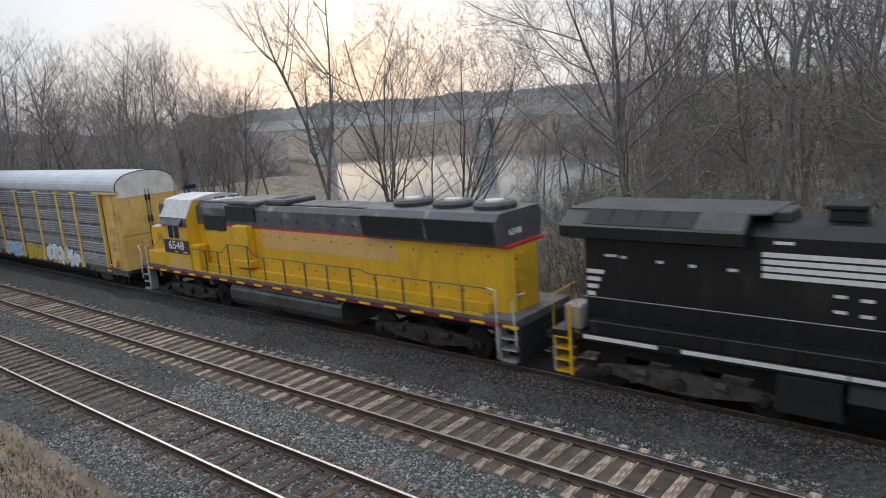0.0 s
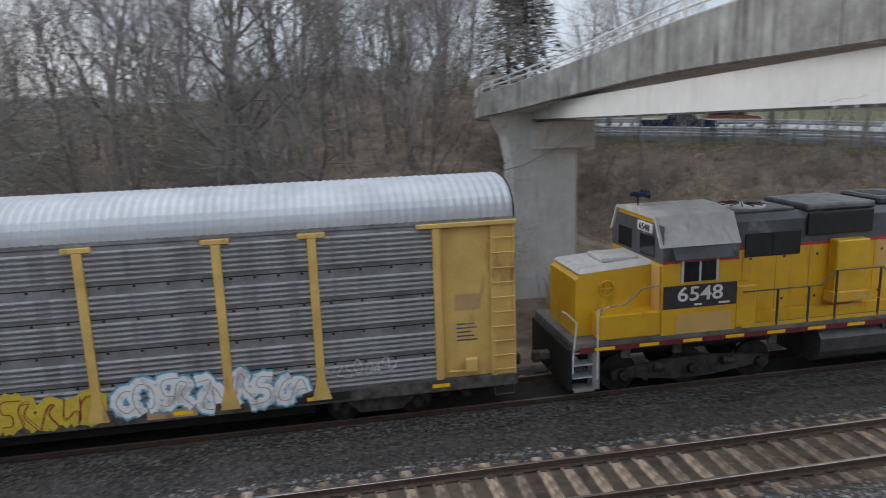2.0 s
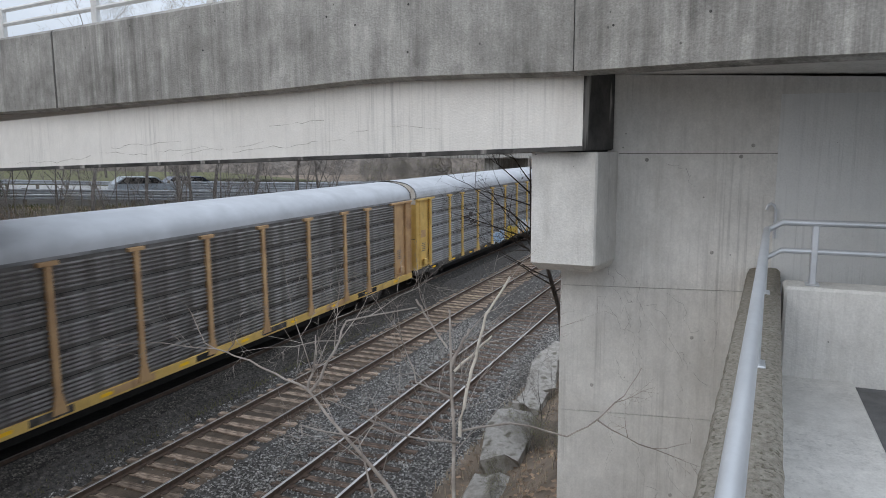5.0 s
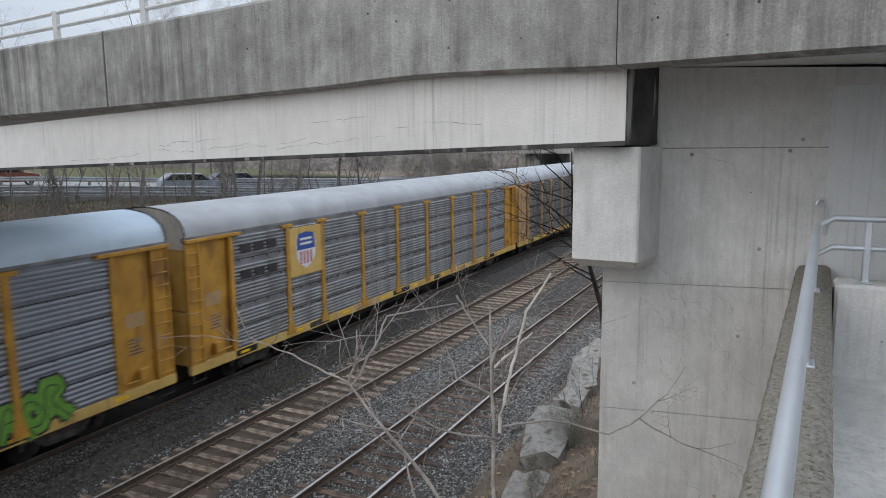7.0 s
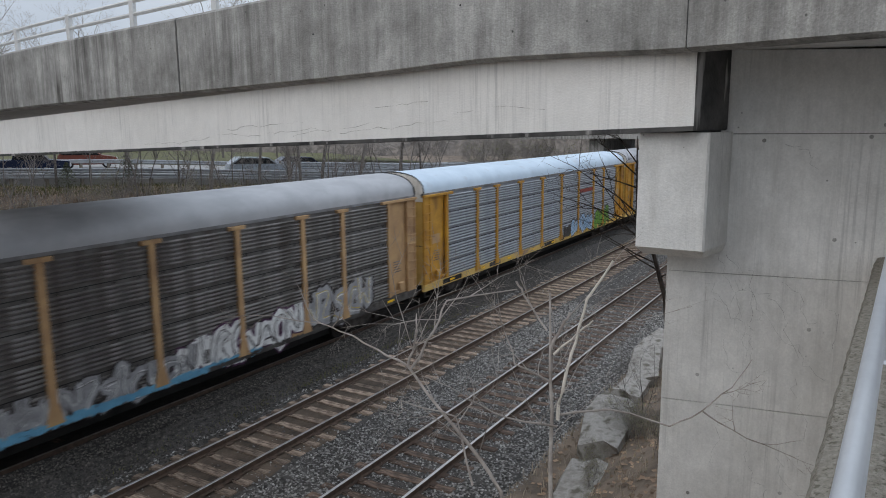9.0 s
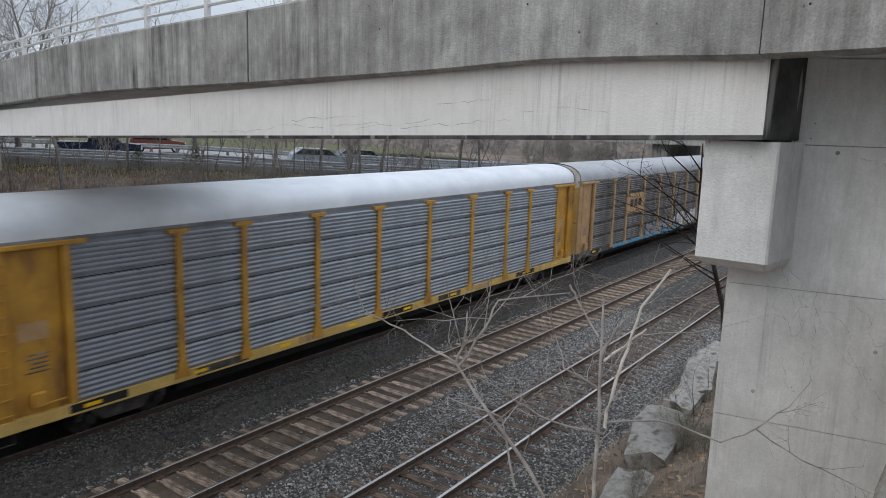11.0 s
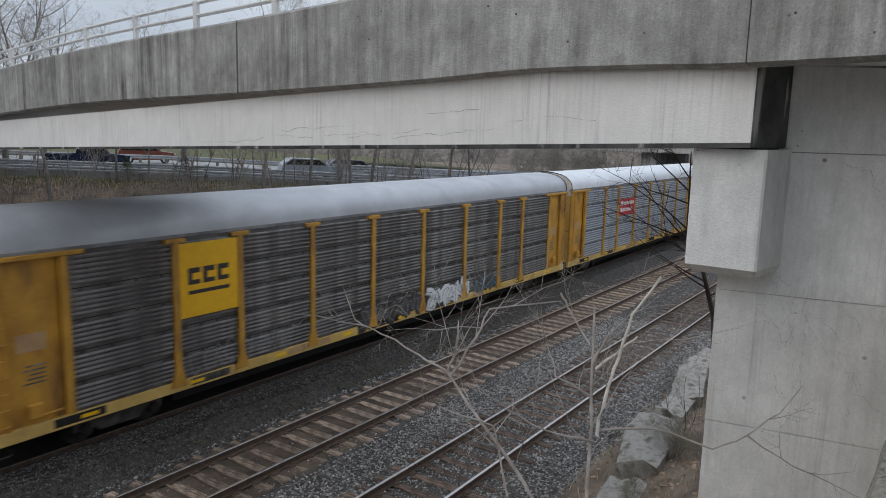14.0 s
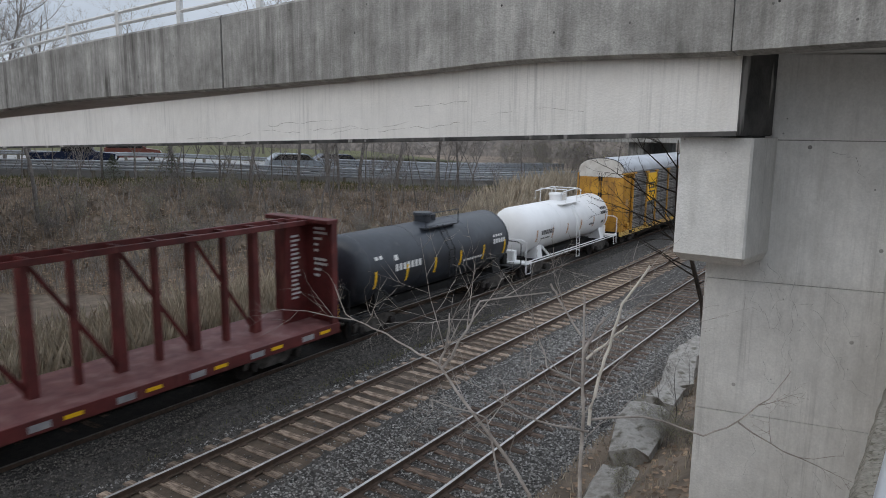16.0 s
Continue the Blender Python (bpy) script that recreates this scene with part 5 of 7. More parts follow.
couple(autorack("car-carrier wagon, grimy ribbed steel sides, pale yellow posts, graffiti", "galv_panel", "rack_yellow", "roof_grey", sill="grime", extras=marks1), mid(1))
couple(autorack("car-carrier wagon, dark ribbed sides, tan end panels, dull roof", "galv_brown", "rack_tan", "roof_grey", roof_period=0), mid(2))
couple(autorack("car-carrier wagon, grey ribbed sides, yellow posts, shield emblem", "galv_panel", "rack_orange", "roof_dark", roof_period=0, extras=marks3), mid(3))
couple(autorack("car-carrier wagon, clean grey sides, pale blue roof, green graffiti", "galv_clean", "rack_orange", "roof_blue", roof_period=0, extras=marks4), mid(4))
couple(autorack("car-carrier wagon, brown-stained sides covered in grey graffiti", "galv_brown", "rack_tan", "roof_dark", roof_period=0, sill="grime", extras=marks5), mid(5))
couple(autorack("car-carrier wagon, light grey sides, amber posts, white roof", "galv_clean", "rack_orange", "roof_white", roof_period=0), mid(6))
couple(autorack("car-carrier wagon, light grey sides, amber posts, red emblem panel", "galv_clean", "rack_orange", "roof_white", roof_period=0, extras=marks7), mid(7))
couple(autorack("car-carrier wagon, weathered brown-grey sides, yellow emblem panel", "galv_brown", "rack_orange", "roof_grey", roof_period=0, end_mat="rack_orange", extras=marks8), mid(8))


# ---- locomotives ----
def text_mesh(body, size, name, mat, depth=0.006):
    """Lettering in the built-in font, as a mesh lying in the x-z plane and facing -y."""
    cu = bpy.data.curves.new(name, "FONT")
    cu.body, cu.size, cu.extrude, cu.align_x, cu.align_y, cu.resolution_u = body, size, depth, "CENTER", "CENTER", 3
    cu.offset = size * 0.012
    tmp = bpy.data.objects.new(name, cu)
    scene.collection.objects.link(tmp)
    bpy.context.view_layer.update()
    me = bpy.data.meshes.new_from_object(tmp.evaluated_get(bpy.context.evaluated_depsgraph_get()))
    bpy.data.objects.remove(tmp)
    me.transform(pose(0, 0, 0, 90, 0, 0) @ Matrix.Diagonal((1.22, 1.0, 1.0, 1.0)))
    me.materials.clear()
    me.materials.append(mat)
    return me


def handrail_run(parent, pts, mat, y, foot, r=0.019):
    part("handrail_pipe", Build().tube([(x, y, z) for x, z in pts], r, 6), mat, parent, smooth=True)


def yellow_locomotive():
    """Road switcher with its cab towards -x; x is metres from the front wagon's end."""
    lo = thing("diesel_locomotive", "yellow and grey diesel locomotive with red stripe, weathered", "locomotive", "locomotives")
    Y, G, K = M["loco_yellow"], M["loco_grey"], M["black_steel"]
    # platform
    part("platform", Build().box((1.75, -1.52, 1.48), (22.75, 1.52, 1.66), 0.01), M["loco_roof"], lo, "grey walkway platform")
    part("side_sill", Build().box((1.9, -1.55, 1.42), (22.6, -1.521, 1.55)), M["dark_red"], lo, "dark red sill")
    for x in [2.3 + 1.18 * i for i in range(18)]:
        part("reflector", Build().box((x, -1.56, 1.45), (x + 0.52, -1.55, 1.53)), M["reflector"], lo)
    part("walkway_edge", Build().box((6.3, -1.51, 1.66), (21.6, -1.47, 1.74)).box((6.3, -1.2, 1.66), (21.6, -0.98, 1.94)), Y, lo)
    part("underframe", Build().box((2.2, -0.7, 0.95), (22.3, 0.7, 1.5)), K, lo)
    # nose
    part("nose", Build().prism([(2.0, 1.66), (4.08, 1.66), (4.08, 3.40), (2.2, 3.28), (2.02, 3.12)], "y", -0.95, 0.95), Y, lo, "yellow short nose")
    part("nose_top", Build().hexa([(2.1, -0.95, 3.275), (4.08, -0.95, 3.405), (4.08, 0.95, 3.405), (2.1, 0.95, 3.275), (2.2, -0.8, 3.36), (4.08, -0.8, 3.48), (4.08, 0.8, 3.48), (2.2, 0.8, 3.36)]), M["cab_white"], lo, "white nose top")
    part("nose_hatch", Build().box((2.9, -0.5, 3.42), (3.9, 0.5, 3.53), 0.02), M["cab_white"], lo)
    part("nose_skirt", Build().box((2.45, -1.46, 1.66), (4.1, -0.9, 2.30), 0.03), Y, lo)
    whl = Build()
    ring = [(2.82 + 0.2 * math.cos(a), -0.99, 2.86 + 0.2 * math.sin(a)) for a in [2 * math.pi * i / 16 for i in range(17)]]
    whl.tube(ring, 0.024, 6, False)
    for a in (0, 1.05, 2.1):
        whl.tube([(2.82 + 0.2 * math.cos(a), -0.99, 2.86 + 0.2 * math.sin(a)), (2.82 - 0.2 * math.cos(a), -0.99, 2.86 - 0.2 * math.sin(a))], 0.016, 5)
    part("brake_wheel", whl, Y, lo, "yellow hand-brake wheel", True)
    # cab
    part("cab", Build().prism([(-1.5, 1.66), (1.5, 1.66), (1.5, 3.95), (1.12, 4.62), (0.3, 4.74), (-0.3, 4.74), (-1.12, 4.62), (-1.5, 3.95)], "x", 4.08, 6.12), Y, lo, "yellow cab")
    for s in (-1, 1):
        part("cab_band", Build().box((4.07, s * 1.506, 3.56), (6.13, s * 1.49, 3.93)), G, lo, "grey cab band")
    part("stripe", Build().box((4.07, -1.507, 3.50), (6.13, -1.49, 3.56)), M["red_stripe"], lo)
    part("cab_roof", Build().prism([(-1.53, 3.92), (-1.13, 4.65), (-0.3, 4.78), (0.3, 4.78), (1.13, 4.65), (1.53, 3.92), (1.45, 3.92), (1.08, 4.58), (-1.08, 4.58), (-1.45, 3.92)], "x", 4.0, 6.16), M["cab_white"], lo, "white-painted sloping cab roof")
    win = part("side_window", Build().box((4.62, -1.53, 3.02), (5.5, -1.5, 3.52)), M["window_dark"], lo, "dark cab window")
    for x0, x1, z0, z1 in ((4.56, 4.62, 2.98, 3.56), (5.5, 5.56, 2.98, 3.56), (5.04, 5.09, 3.02, 3.52)):
        part("frame_bar", Build().box((x0, -1.54, z0), (x1, -1.5, z1)), M["galvanised"], win)
    part("awning", Build().hexa([(4.3, -1.72, 3.62), (5.85, -1.72, 3.62), (5.7, -1.49, 3.58), (4.45, -1.49, 3.58), (4.3, -1.72, 3.64), (5.85, -1.72, 3.64), (5.85, -1.49, 3.92), (4.3, -1.49, 3.92)]), G, lo, "grey window awning")
    for y0 in (-1.05, 0.25):
        part("windscreen", Build().box((4.05, y0, 3.58), (4.085, y0 + 0.8, 4.1)), M["window_dark"], lo)
    part("front_band", Build().box((4.066, -1.5, 3.5), (4.08, 1.5, 4.45)), G, lo)
    nb = part("number_board", Build().box((4.02, -0.95, 4.18), (4.07, -0.15, 4.42), 0.01), M["paint_white"], lo, "number board")
    me = text_mesh("6548", 0.24, "number", M["logo_dark"])
    o = share("number", me, nb, (4.012, -0.55, 4.29))
    o.matrix_basis = pose(4.012, -0.55, 4.29, 0, 0, -90)
    part("cab_door", Build().box((4.02, -1.42, 2.2), (4.07, -0.98, 3.45), 0.01), M["loco_patch"], lo)
    rp = part("road_number_panel", Build().box((4.1, -1.516, 2.34), (6.11, -1.5, 2.93)), M["logo_dark"], lo, "black road-number panel")
    share("road_number", text_mesh("6548", 0.52, "road_number", M["paint_white"]), rp, (5.1, -1.52, 2.68))
    part("small_text", Build().box((4.95, -1.522, 2.39), (5.15, -1.516, 2.44)).box((5.62, -1.522, 2.39), (5.92, -1.516, 2.44)), M["paint_white"], rp)
    part("repaint_patch", Build().box((4.45, -1.508, 1.68), (6.0, -1.5, 2.18)), M["loco_patch"], lo, "paler repainted patch")
    hn = Build()
    for dy, l in ((-0.12, 0.34), (0.0, 0.42), (0.12, 0.3)):
        hn.lathe([(-l, 0.05), (-0.10, 0.04), (0.0, 0.11)], (4.3, dy * 1.6, 5.06), "x", 10)
    part("air_horn", hn.tube([(4.1, 0, 4.76), (4.1, 0, 5.0)], 0.02, 6), M["car_blue"], lo, "dark blue air horns")
    part("roof_fan", Build().lathe([(0, 0.62), (0.06, 0.62), (0.09, 0.5), (0.10, 0.0)], (7.1, 0, 4.56), "z", 24), M["cab_white"], lo, "round whitish roof fan")
    for a in range(12):
        c_, s_ = math.cos(a * math.pi / 6), math.sin(a * math.pi / 6)
        part("fan_vane", Build().tube([(7.1 + 0.12 * c_, 0.12 * s_, 4.675), (7.1 + 0.58 * c_, 0.58 * s_, 4.655)], 0.018, 4), M["black_roof"], lo)
    # long hood
    hw = 0.95
    part("hood_lower", Build().prism([(6.12, -hw), (22.05, -hw), (22.3, -hw + 0.2), (22.3, hw - 0.45), (21.9, hw), (6.12, hw)], "z", 1.66, 3.6), Y, lo, "yellow long hood")
    part("hood_upper", Build().prism([(-hw, 3.66), (hw, 3.66), (hw, 4.32), (hw - 0.16, 4.5), (-hw + 0.16, 4.5), (-hw, 4.32)], "x", 6.12, 16.7), G, lo, "grey upper hood with worn patches")
    part("stripe", Build().box((6.12, -hw - 0.006, 3.59), (22.3, hw, 3.665)), M["red_stripe"], lo, "red stripe")
    part("faded_panel", Build().box((10.6, -hw - 0.006, 2.85), (17.9, -hw, 3.58)), M["loco_patch"], lo, "faded peach panel")
    for x in [6.6 + 0.98 * i for i in range(17)]:
        part("hood_door_seam", Build().box((x, -hw - 0.008, 1.95), (x + 0.010, -hw, 3.58)), M["rack_orange"], lo)
        for zz in (2.15, 3.3):
            part("door_latch", Build().box((x + 0.2, -hw - 0.015, zz), (x + 0.26, -hw, zz + 0.06)), M["grime"], lo)
        if x < 16:
            part("roof_bolt", Build().box((x + 0.4, -hw - 0.02, 3.92), (x + 0.48, -hw, 4.0)), K, lo)
    part("battery_grille", Build().box((6.65, -hw - 0.03, 3.38), (8.25, -hw, 4.0)).box((7.44, -hw - 0.04, 3.38), (7.5, -hw, 4.0)), M["grille"], lo, "black grille")
    part("brake_grille", Build().box((8.4, -hw - 0.09, 3.86), (10.35, -hw, 4.46), 0.02), M["grille"], lo, "black inertial filter grille")
    part("blower_duct", Build().box((9.12, -hw - 0.34, 2.32), (10.1, -hw, 3.72), 0.03), M["loco_yellow"], lo, "boxy yellow blower duct")
    part("duct_step", Build().box((9.05, -hw - 0.40, 2.05), (10.2, -hw, 2.34), 0.02), M["loco_yellow"], lo)
    part("roof_box", Build().box((6.2, -0.7, 4.5), (8.2, 0.7, 4.58), 0.02).box((8.4, -0.92, 4.48), (10.5, 0.92, 4.66), 0.05), M["loco_roof"], lo)
    part("exhaust_hatch", Build().box((10.7, -0.75, 4.5), (12.1, 0.75, 4.72), 0.06), M["black_roof"], lo)
    part("exhaust_opening", Build().box((10.95, -0.45, 4.715), (11.6, 0.45, 4.73)), K, lo)
    part("roof_plate", Build().box((12.2, -0.6, 4.5), (16.5, 0.6, 4.56), 0.02), M["loco_roof"], lo)
    # radiator section
    part("radiator_flare", Build().prism([(-1.16, 3.67), (1.0, 3.67), (1.12, 4.42), (0.95, 4.62), (-1.12, 4.62), (-1.30, 4.42)], "x", 16.7, 22.12), G, lo, "flared grey radiator section")
    for x0, x1 in ((16.6, 19.3), (19.4, 21.98)):
        part("radiator_grille", Build().hexa([(x0, -1.19, 3.72), (x1, -1.19, 3.72), (x1, -1.12, 3.72), (x0, -1.12, 3.72), (x0, -1.325, 4.40), (x1, -1.325, 4.40), (x1, -1.25, 4.40), (x0, -1.25, 4.40)]), M["grille"], lo, "black radiator intake grille")
    for x in (17.9, 19.6, 21.2):
        fan = part("radiator_fan", Build().lathe([(0.0, 0.66), (0.12, 0.68), (0.2, 0.60), (0.2, 0.0)], (x, 0, 4.62), "z", 22), M["black_roof"], lo, "round radiator fan housing", True)
        part("fan_cap", Build().lathe([(0.0, 0.3), (0.05, 0.28), (0.06, 0.0)], (x, 0, 4.822), "z", 16), M["cab_white"], fan)
    rr = share("road_number", text_mesh("6548", 0.26, "road_number", M["paint_white"]), lo)
    rr.matrix_basis = pose(22.13, -0.35, 4.0, 0, 0, 90)
    for zz in (2.2, 2.6, 3.0, 3.4):
        part("grab_iron", Build().tube([(22.29, -0.7, zz), (22.38, -0.7, zz), (22.38, -0.35, zz), (22.29, -0.35, zz)], 0.014, 5), Y, lo)
    part("sand_box", Build().box((6.14, -1.46, 1.66), (6.72, -0.98, 2.78), 0.03), Y, lo, "yellow box beside the cab")
    for x in (3.2, 4.6, 7.3):
        part("bracket", Build().box((x - 0.12, -1.42, 1.12), (x + 0.12, -1.3, 1.42), 0.02), M["grime"], lo)
    # tank, trucks, ends
    part("fuel_tank", Build().prism([(-1.25, 1.38), (1.25, 1.38), (1.45, 1.1), (1.45, 0.75), (1.36, 0.58), (1.1, 0.38), (-1.1, 0.38), (-1.36, 0.55), (-1.45, 0.75), (-1.45, 1.1)], "x", 8.7, 15.4), M["fuel"], lo, "dull grey fuel tank")
    part("air_reservoir", Build().lathe([(10.6, 0.16), (15.2, 0.16)], (0, -1.25, 1.27), "x", 12), M["fuel"], lo)
    truck(lo, 5.2, 3, 1.95, 0.51, "loco_truck")
    truck(lo, 18.9, 3, 1.95, 0.51, "loco_truck")
    for x, s in ((1.75, -1), (22.75, 1)):
        part("pilot", Build().box((x, -1.45, 0.42), (x + s * 0.12, 1.45, 1.5), 0.02), K, lo)
        st = part("step_well", Build().box((x - s * 0.02, -1.55, 0.40), (x - s * 0.55, -1.5, 0.46)).box((x - s * 0.02, -1.53, 0.44), (x - s * 0.55, -1.15, 0.47)).box((x - s * 0.5, -1.54, 0.44), (x - s * 0.68, -1.2, 1.44)), M["tank_grey"], lo, "grey boarding steps")
        for zz in (0.75, 1.08, 1.4):
            part("tread", Build().box((x, -1.52, zz), (x - s * 0.52, -1.15, zz + 0.035)), M["galvanised"], st)
        part("step_rail", Build().tube([(x + s * 0.02, -1.54, 0.9), (x + s * 0.02, -1.54, 1.3), (x - s * 0.08, -1.52, 2.2), (x + s * 0.16, -1.50, 2.45), (x + s * 0.2, -1.3, 2.45)], 0.022, 6), M["white_rail"], lo, "white grab rail", True)
        part("step_rail", Build().tube([(x - s * 0.62, -1.54, 0.7), (x - s * 0.62, -1.54, 2.5), (x - s * 0.9, -1.54, 2.55)], 0.022, 6), M["white_rail"], lo, "white grab rail", True)
        coupler(lo, x + s * 0.1, s)
    # walkway handrail
    rail = [(6.3, 2.62), (8.55, 2.62), (8.95, 2.98), (10.35, 2.98), (10.75, 2.62), (16.6, 2.62), (17.0, 2.52), (21.9, 2.52)]
    handrail_run(lo, rail, M["fuel"], -1.5, 1.66)
    for x in (7.3, 8.2, 9.0, 10.3, 11.3, 12.5, 13.7, 14.9, 16.1, 17.3, 18.5, 19.7, 20.9):
        part("stanchion", Build().tube([(x, -1.5, 1.66), (x, -1.5, np.interp(x, [p[0] for p in rail], [p[1] for p in rail]))], 0.032, 6), M["fuel"], lo)
    part("nose_rail", Build().tube([(2.5, -1.3, 1.66), (2.5, -1.45, 2.5), (3.1, -1.45, 2.55), (3.6, -1.4, 2.9), (4.05, -1.4, 2.95)], 0.02, 6), M["tank_grey"], lo, smooth=True)
    return lo


def black_locomotive():
    """Hood unit with its radiator end towards -x."""
    lo = thing("diesel_locomotive", "glossy black diesel locomotive with white stripes and sill line", "locomotive", "locomotives")
    B, W = M["loco_black"], M["paint_white"]
    part("platform", Build().box((23.9, -1.52, 1.45), (45.8, 1.52, 1.64), 0.01), B, lo)
    for x0, x1 in ((24.9, 26.9), (27.5, 31.0), (31.05, 34.5), (34.55, 38.0), (38.05, 41.5), (41.55, 44.6)):
        part("sill_line", Build().box((x0, -1.535, 1.52), (x1, -1.52, 1.62)), W, lo, "white sill line")
    part("underframe", Build().box((24.2, -0.8, 0.9), (45.4, 0.8, 1.46)), M["black_steel"], lo)
    hw = 1.0
    part("hood", Build().prism([(-hw, 1.64), (hw, 1.64), (hw, 4.35), (0.75, 4.62), (-0.75, 4.62), (-hw, 4.35)], "x", 24.75, 41.0), B, lo, "black hood")
    part("radiator_wing", Build().prism([(-1.0, 4.05), (1.0, 4.05), (1.52, 4.2), (1.52, 4.48), (1.0, 4.82), (-1.0, 4.82), (-1.52, 4.48), (-1.52, 4.2)], "x", 24.3, 28.9), B, lo, "overhanging radiator wings")
    for i, x in enumerate((24.95, 25.65, 26.35, 27.05)):
        part("radiator_screen", Build().hexa([(x, -1.45, 4.52), (x + 0.66, -1.45, 4.52), (x + 0.66, -1.02, 4.82), (x, -1.02, 4.82), (x, -1.44, 4.55), (x + 0.66, -1.44, 4.55), (x + 0.66, -1.01, 4.85), (x, -1.01, 4.85)]), M["grille"], lo)
    part("wing_cap", Build().hexa([(27.8, -1.46, 4.52), (28.85, -1.46, 4.52), (28.85, -1.02, 4.83), (27.8, -1.02, 4.83), (27.8, -1.45, 4.54), (28.85, -1.45, 4.54), (28.85, -1.01, 4.86), (27.8, -1.01, 4.86)]), M["black_roof"], lo)
    part("roof_step", Build().box((24.35, -1.0, 4.82), (29.3, 1.0, 4.86)).box((29.2, -0.5, 4.6), (29.6, 0.5, 4.84), 0.03), M["black_roof"], lo)
    part("exhaust_stack", Build().box((30.3, -0.3, 4.6), (31.0, 0.3, 4.92), 0.05).box((30.22, -0.38, 4.9), (31.08, 0.38, 5.0), 0.02), M["black_steel"], lo, "exhaust stack")
    for q in range(4):
        part("side_stripe", Build().box((29.15, -hw - 0.012, 3.42 + 0.16 * q), (37.6, -hw, 3.53 + 0.16 * q)), W, lo, "white stripe")
    for q in range(4):
        part("chevron_bar", Build().box((24.78, -hw - 0.012, 2.55 + 0.2 * q), (25.0 + 0.09 * q, -hw, 2.66 + 0.2 * q)), W, lo)
    for x, z, l in ((25.3, 3.62, 0.35), (25.75, 3.6, 0.15), (26.7, 3.55, 0.16), (27.5, 3.52, 0.16), (28.4, 3.5, 0.22), (29.4, 4.2, 0.4), (30.6, 3.12, 0.24), (31.1, 3.08, 0.24), (30.6, 2.78, 0.24), (31.1, 2.74, 0.24), (32.2, 2.7, 0.4)):
        part("label_bar", Build().box((x, -hw - 0.012, z), (x + l, -hw, z + 0.07)), W, lo, "small white unreadable label")
    part("hood_rail", Build().tube([(24.9, -1.5, 2.66), (41, -1.5, 2.66)], 0.016, 6), M["tank_grey"], lo)
    for x in [25.3 + 1.55 * i for i in range(11)]:
        part("stanchion", Build().tube([(x, -1.5, 1.64), (x, -1.5, 2.66)], 0.017, 5), B, lo)
    part("walkway_box", Build().box((25.0, -1.45, 1.64), (41.0, -1.0, 2.0), 0.02), B, lo)
    part("cab", Build().box((41.0, -1.5, 1.64), (43.6, 1.5, 4.65), 0.12), B, lo)
    part("nose", Build().box((43.6, -1.0, 1.64), (45.3, 1.0, 3.4), 0.12), B, lo)
    part("cab_window", Build().box((41.5, -1.515, 3.1), (43.0, -1.5, 3.8)), M["window_dark"], lo)
    part("fuel_tank", Build().prism([(-1.3, 1.4), (1.3, 1.4), (1.45, 1.0), (1.2, 0.4), (-1.2, 0.4), (-1.45, 1.0)], "x", 31.0, 38.6), B, lo)
    part("equipment_box", Build().box((29.6, -1.5, 0.5), (30.9, -0.6, 1.42), 0.04), M["black_steel"], lo)
    truck(lo, 27.3, 3, 1.98, 0.51)
    truck(lo, 42.0, 3, 1.98, 0.51)
    part("rear_plate", Build().box((23.9, -1.45, 0.45), (24.02, 1.45, 1.5), 0.02), M["tank_grey"], lo)
    st = Build()
    for zz in (0.45, 0.78, 1.1, 1.42):
        st.box((24.0, -1.54, zz), (24.5, -1.18, zz + 0.04))
    st.box((24.46, -1.55, 0.42), (24.54, -1.5, 2.4))
    part("rear_steps", st, M["loco_yellow"], lo, "yellow-edged boarding steps")
    part("rear_rail", Build().tube([(24.0, -1.5, 1.2), (24.0, -1.5, 2.6), (24.1, -0.4, 2.7)], 0.02, 6).tube([(24.7, -1.5, 1.5), (24.7, -1.5, 2.7)], 0.02, 6), M["loco_yellow"], lo, "yellow hand rails", True)
    part("rear_panel", Build().box((24.2, -1.3, 1.64), (24.74, -0.6, 2.3), 0.05), M["tank_grey"], lo)
    coupler(lo, 23.85, -1)
    return lo


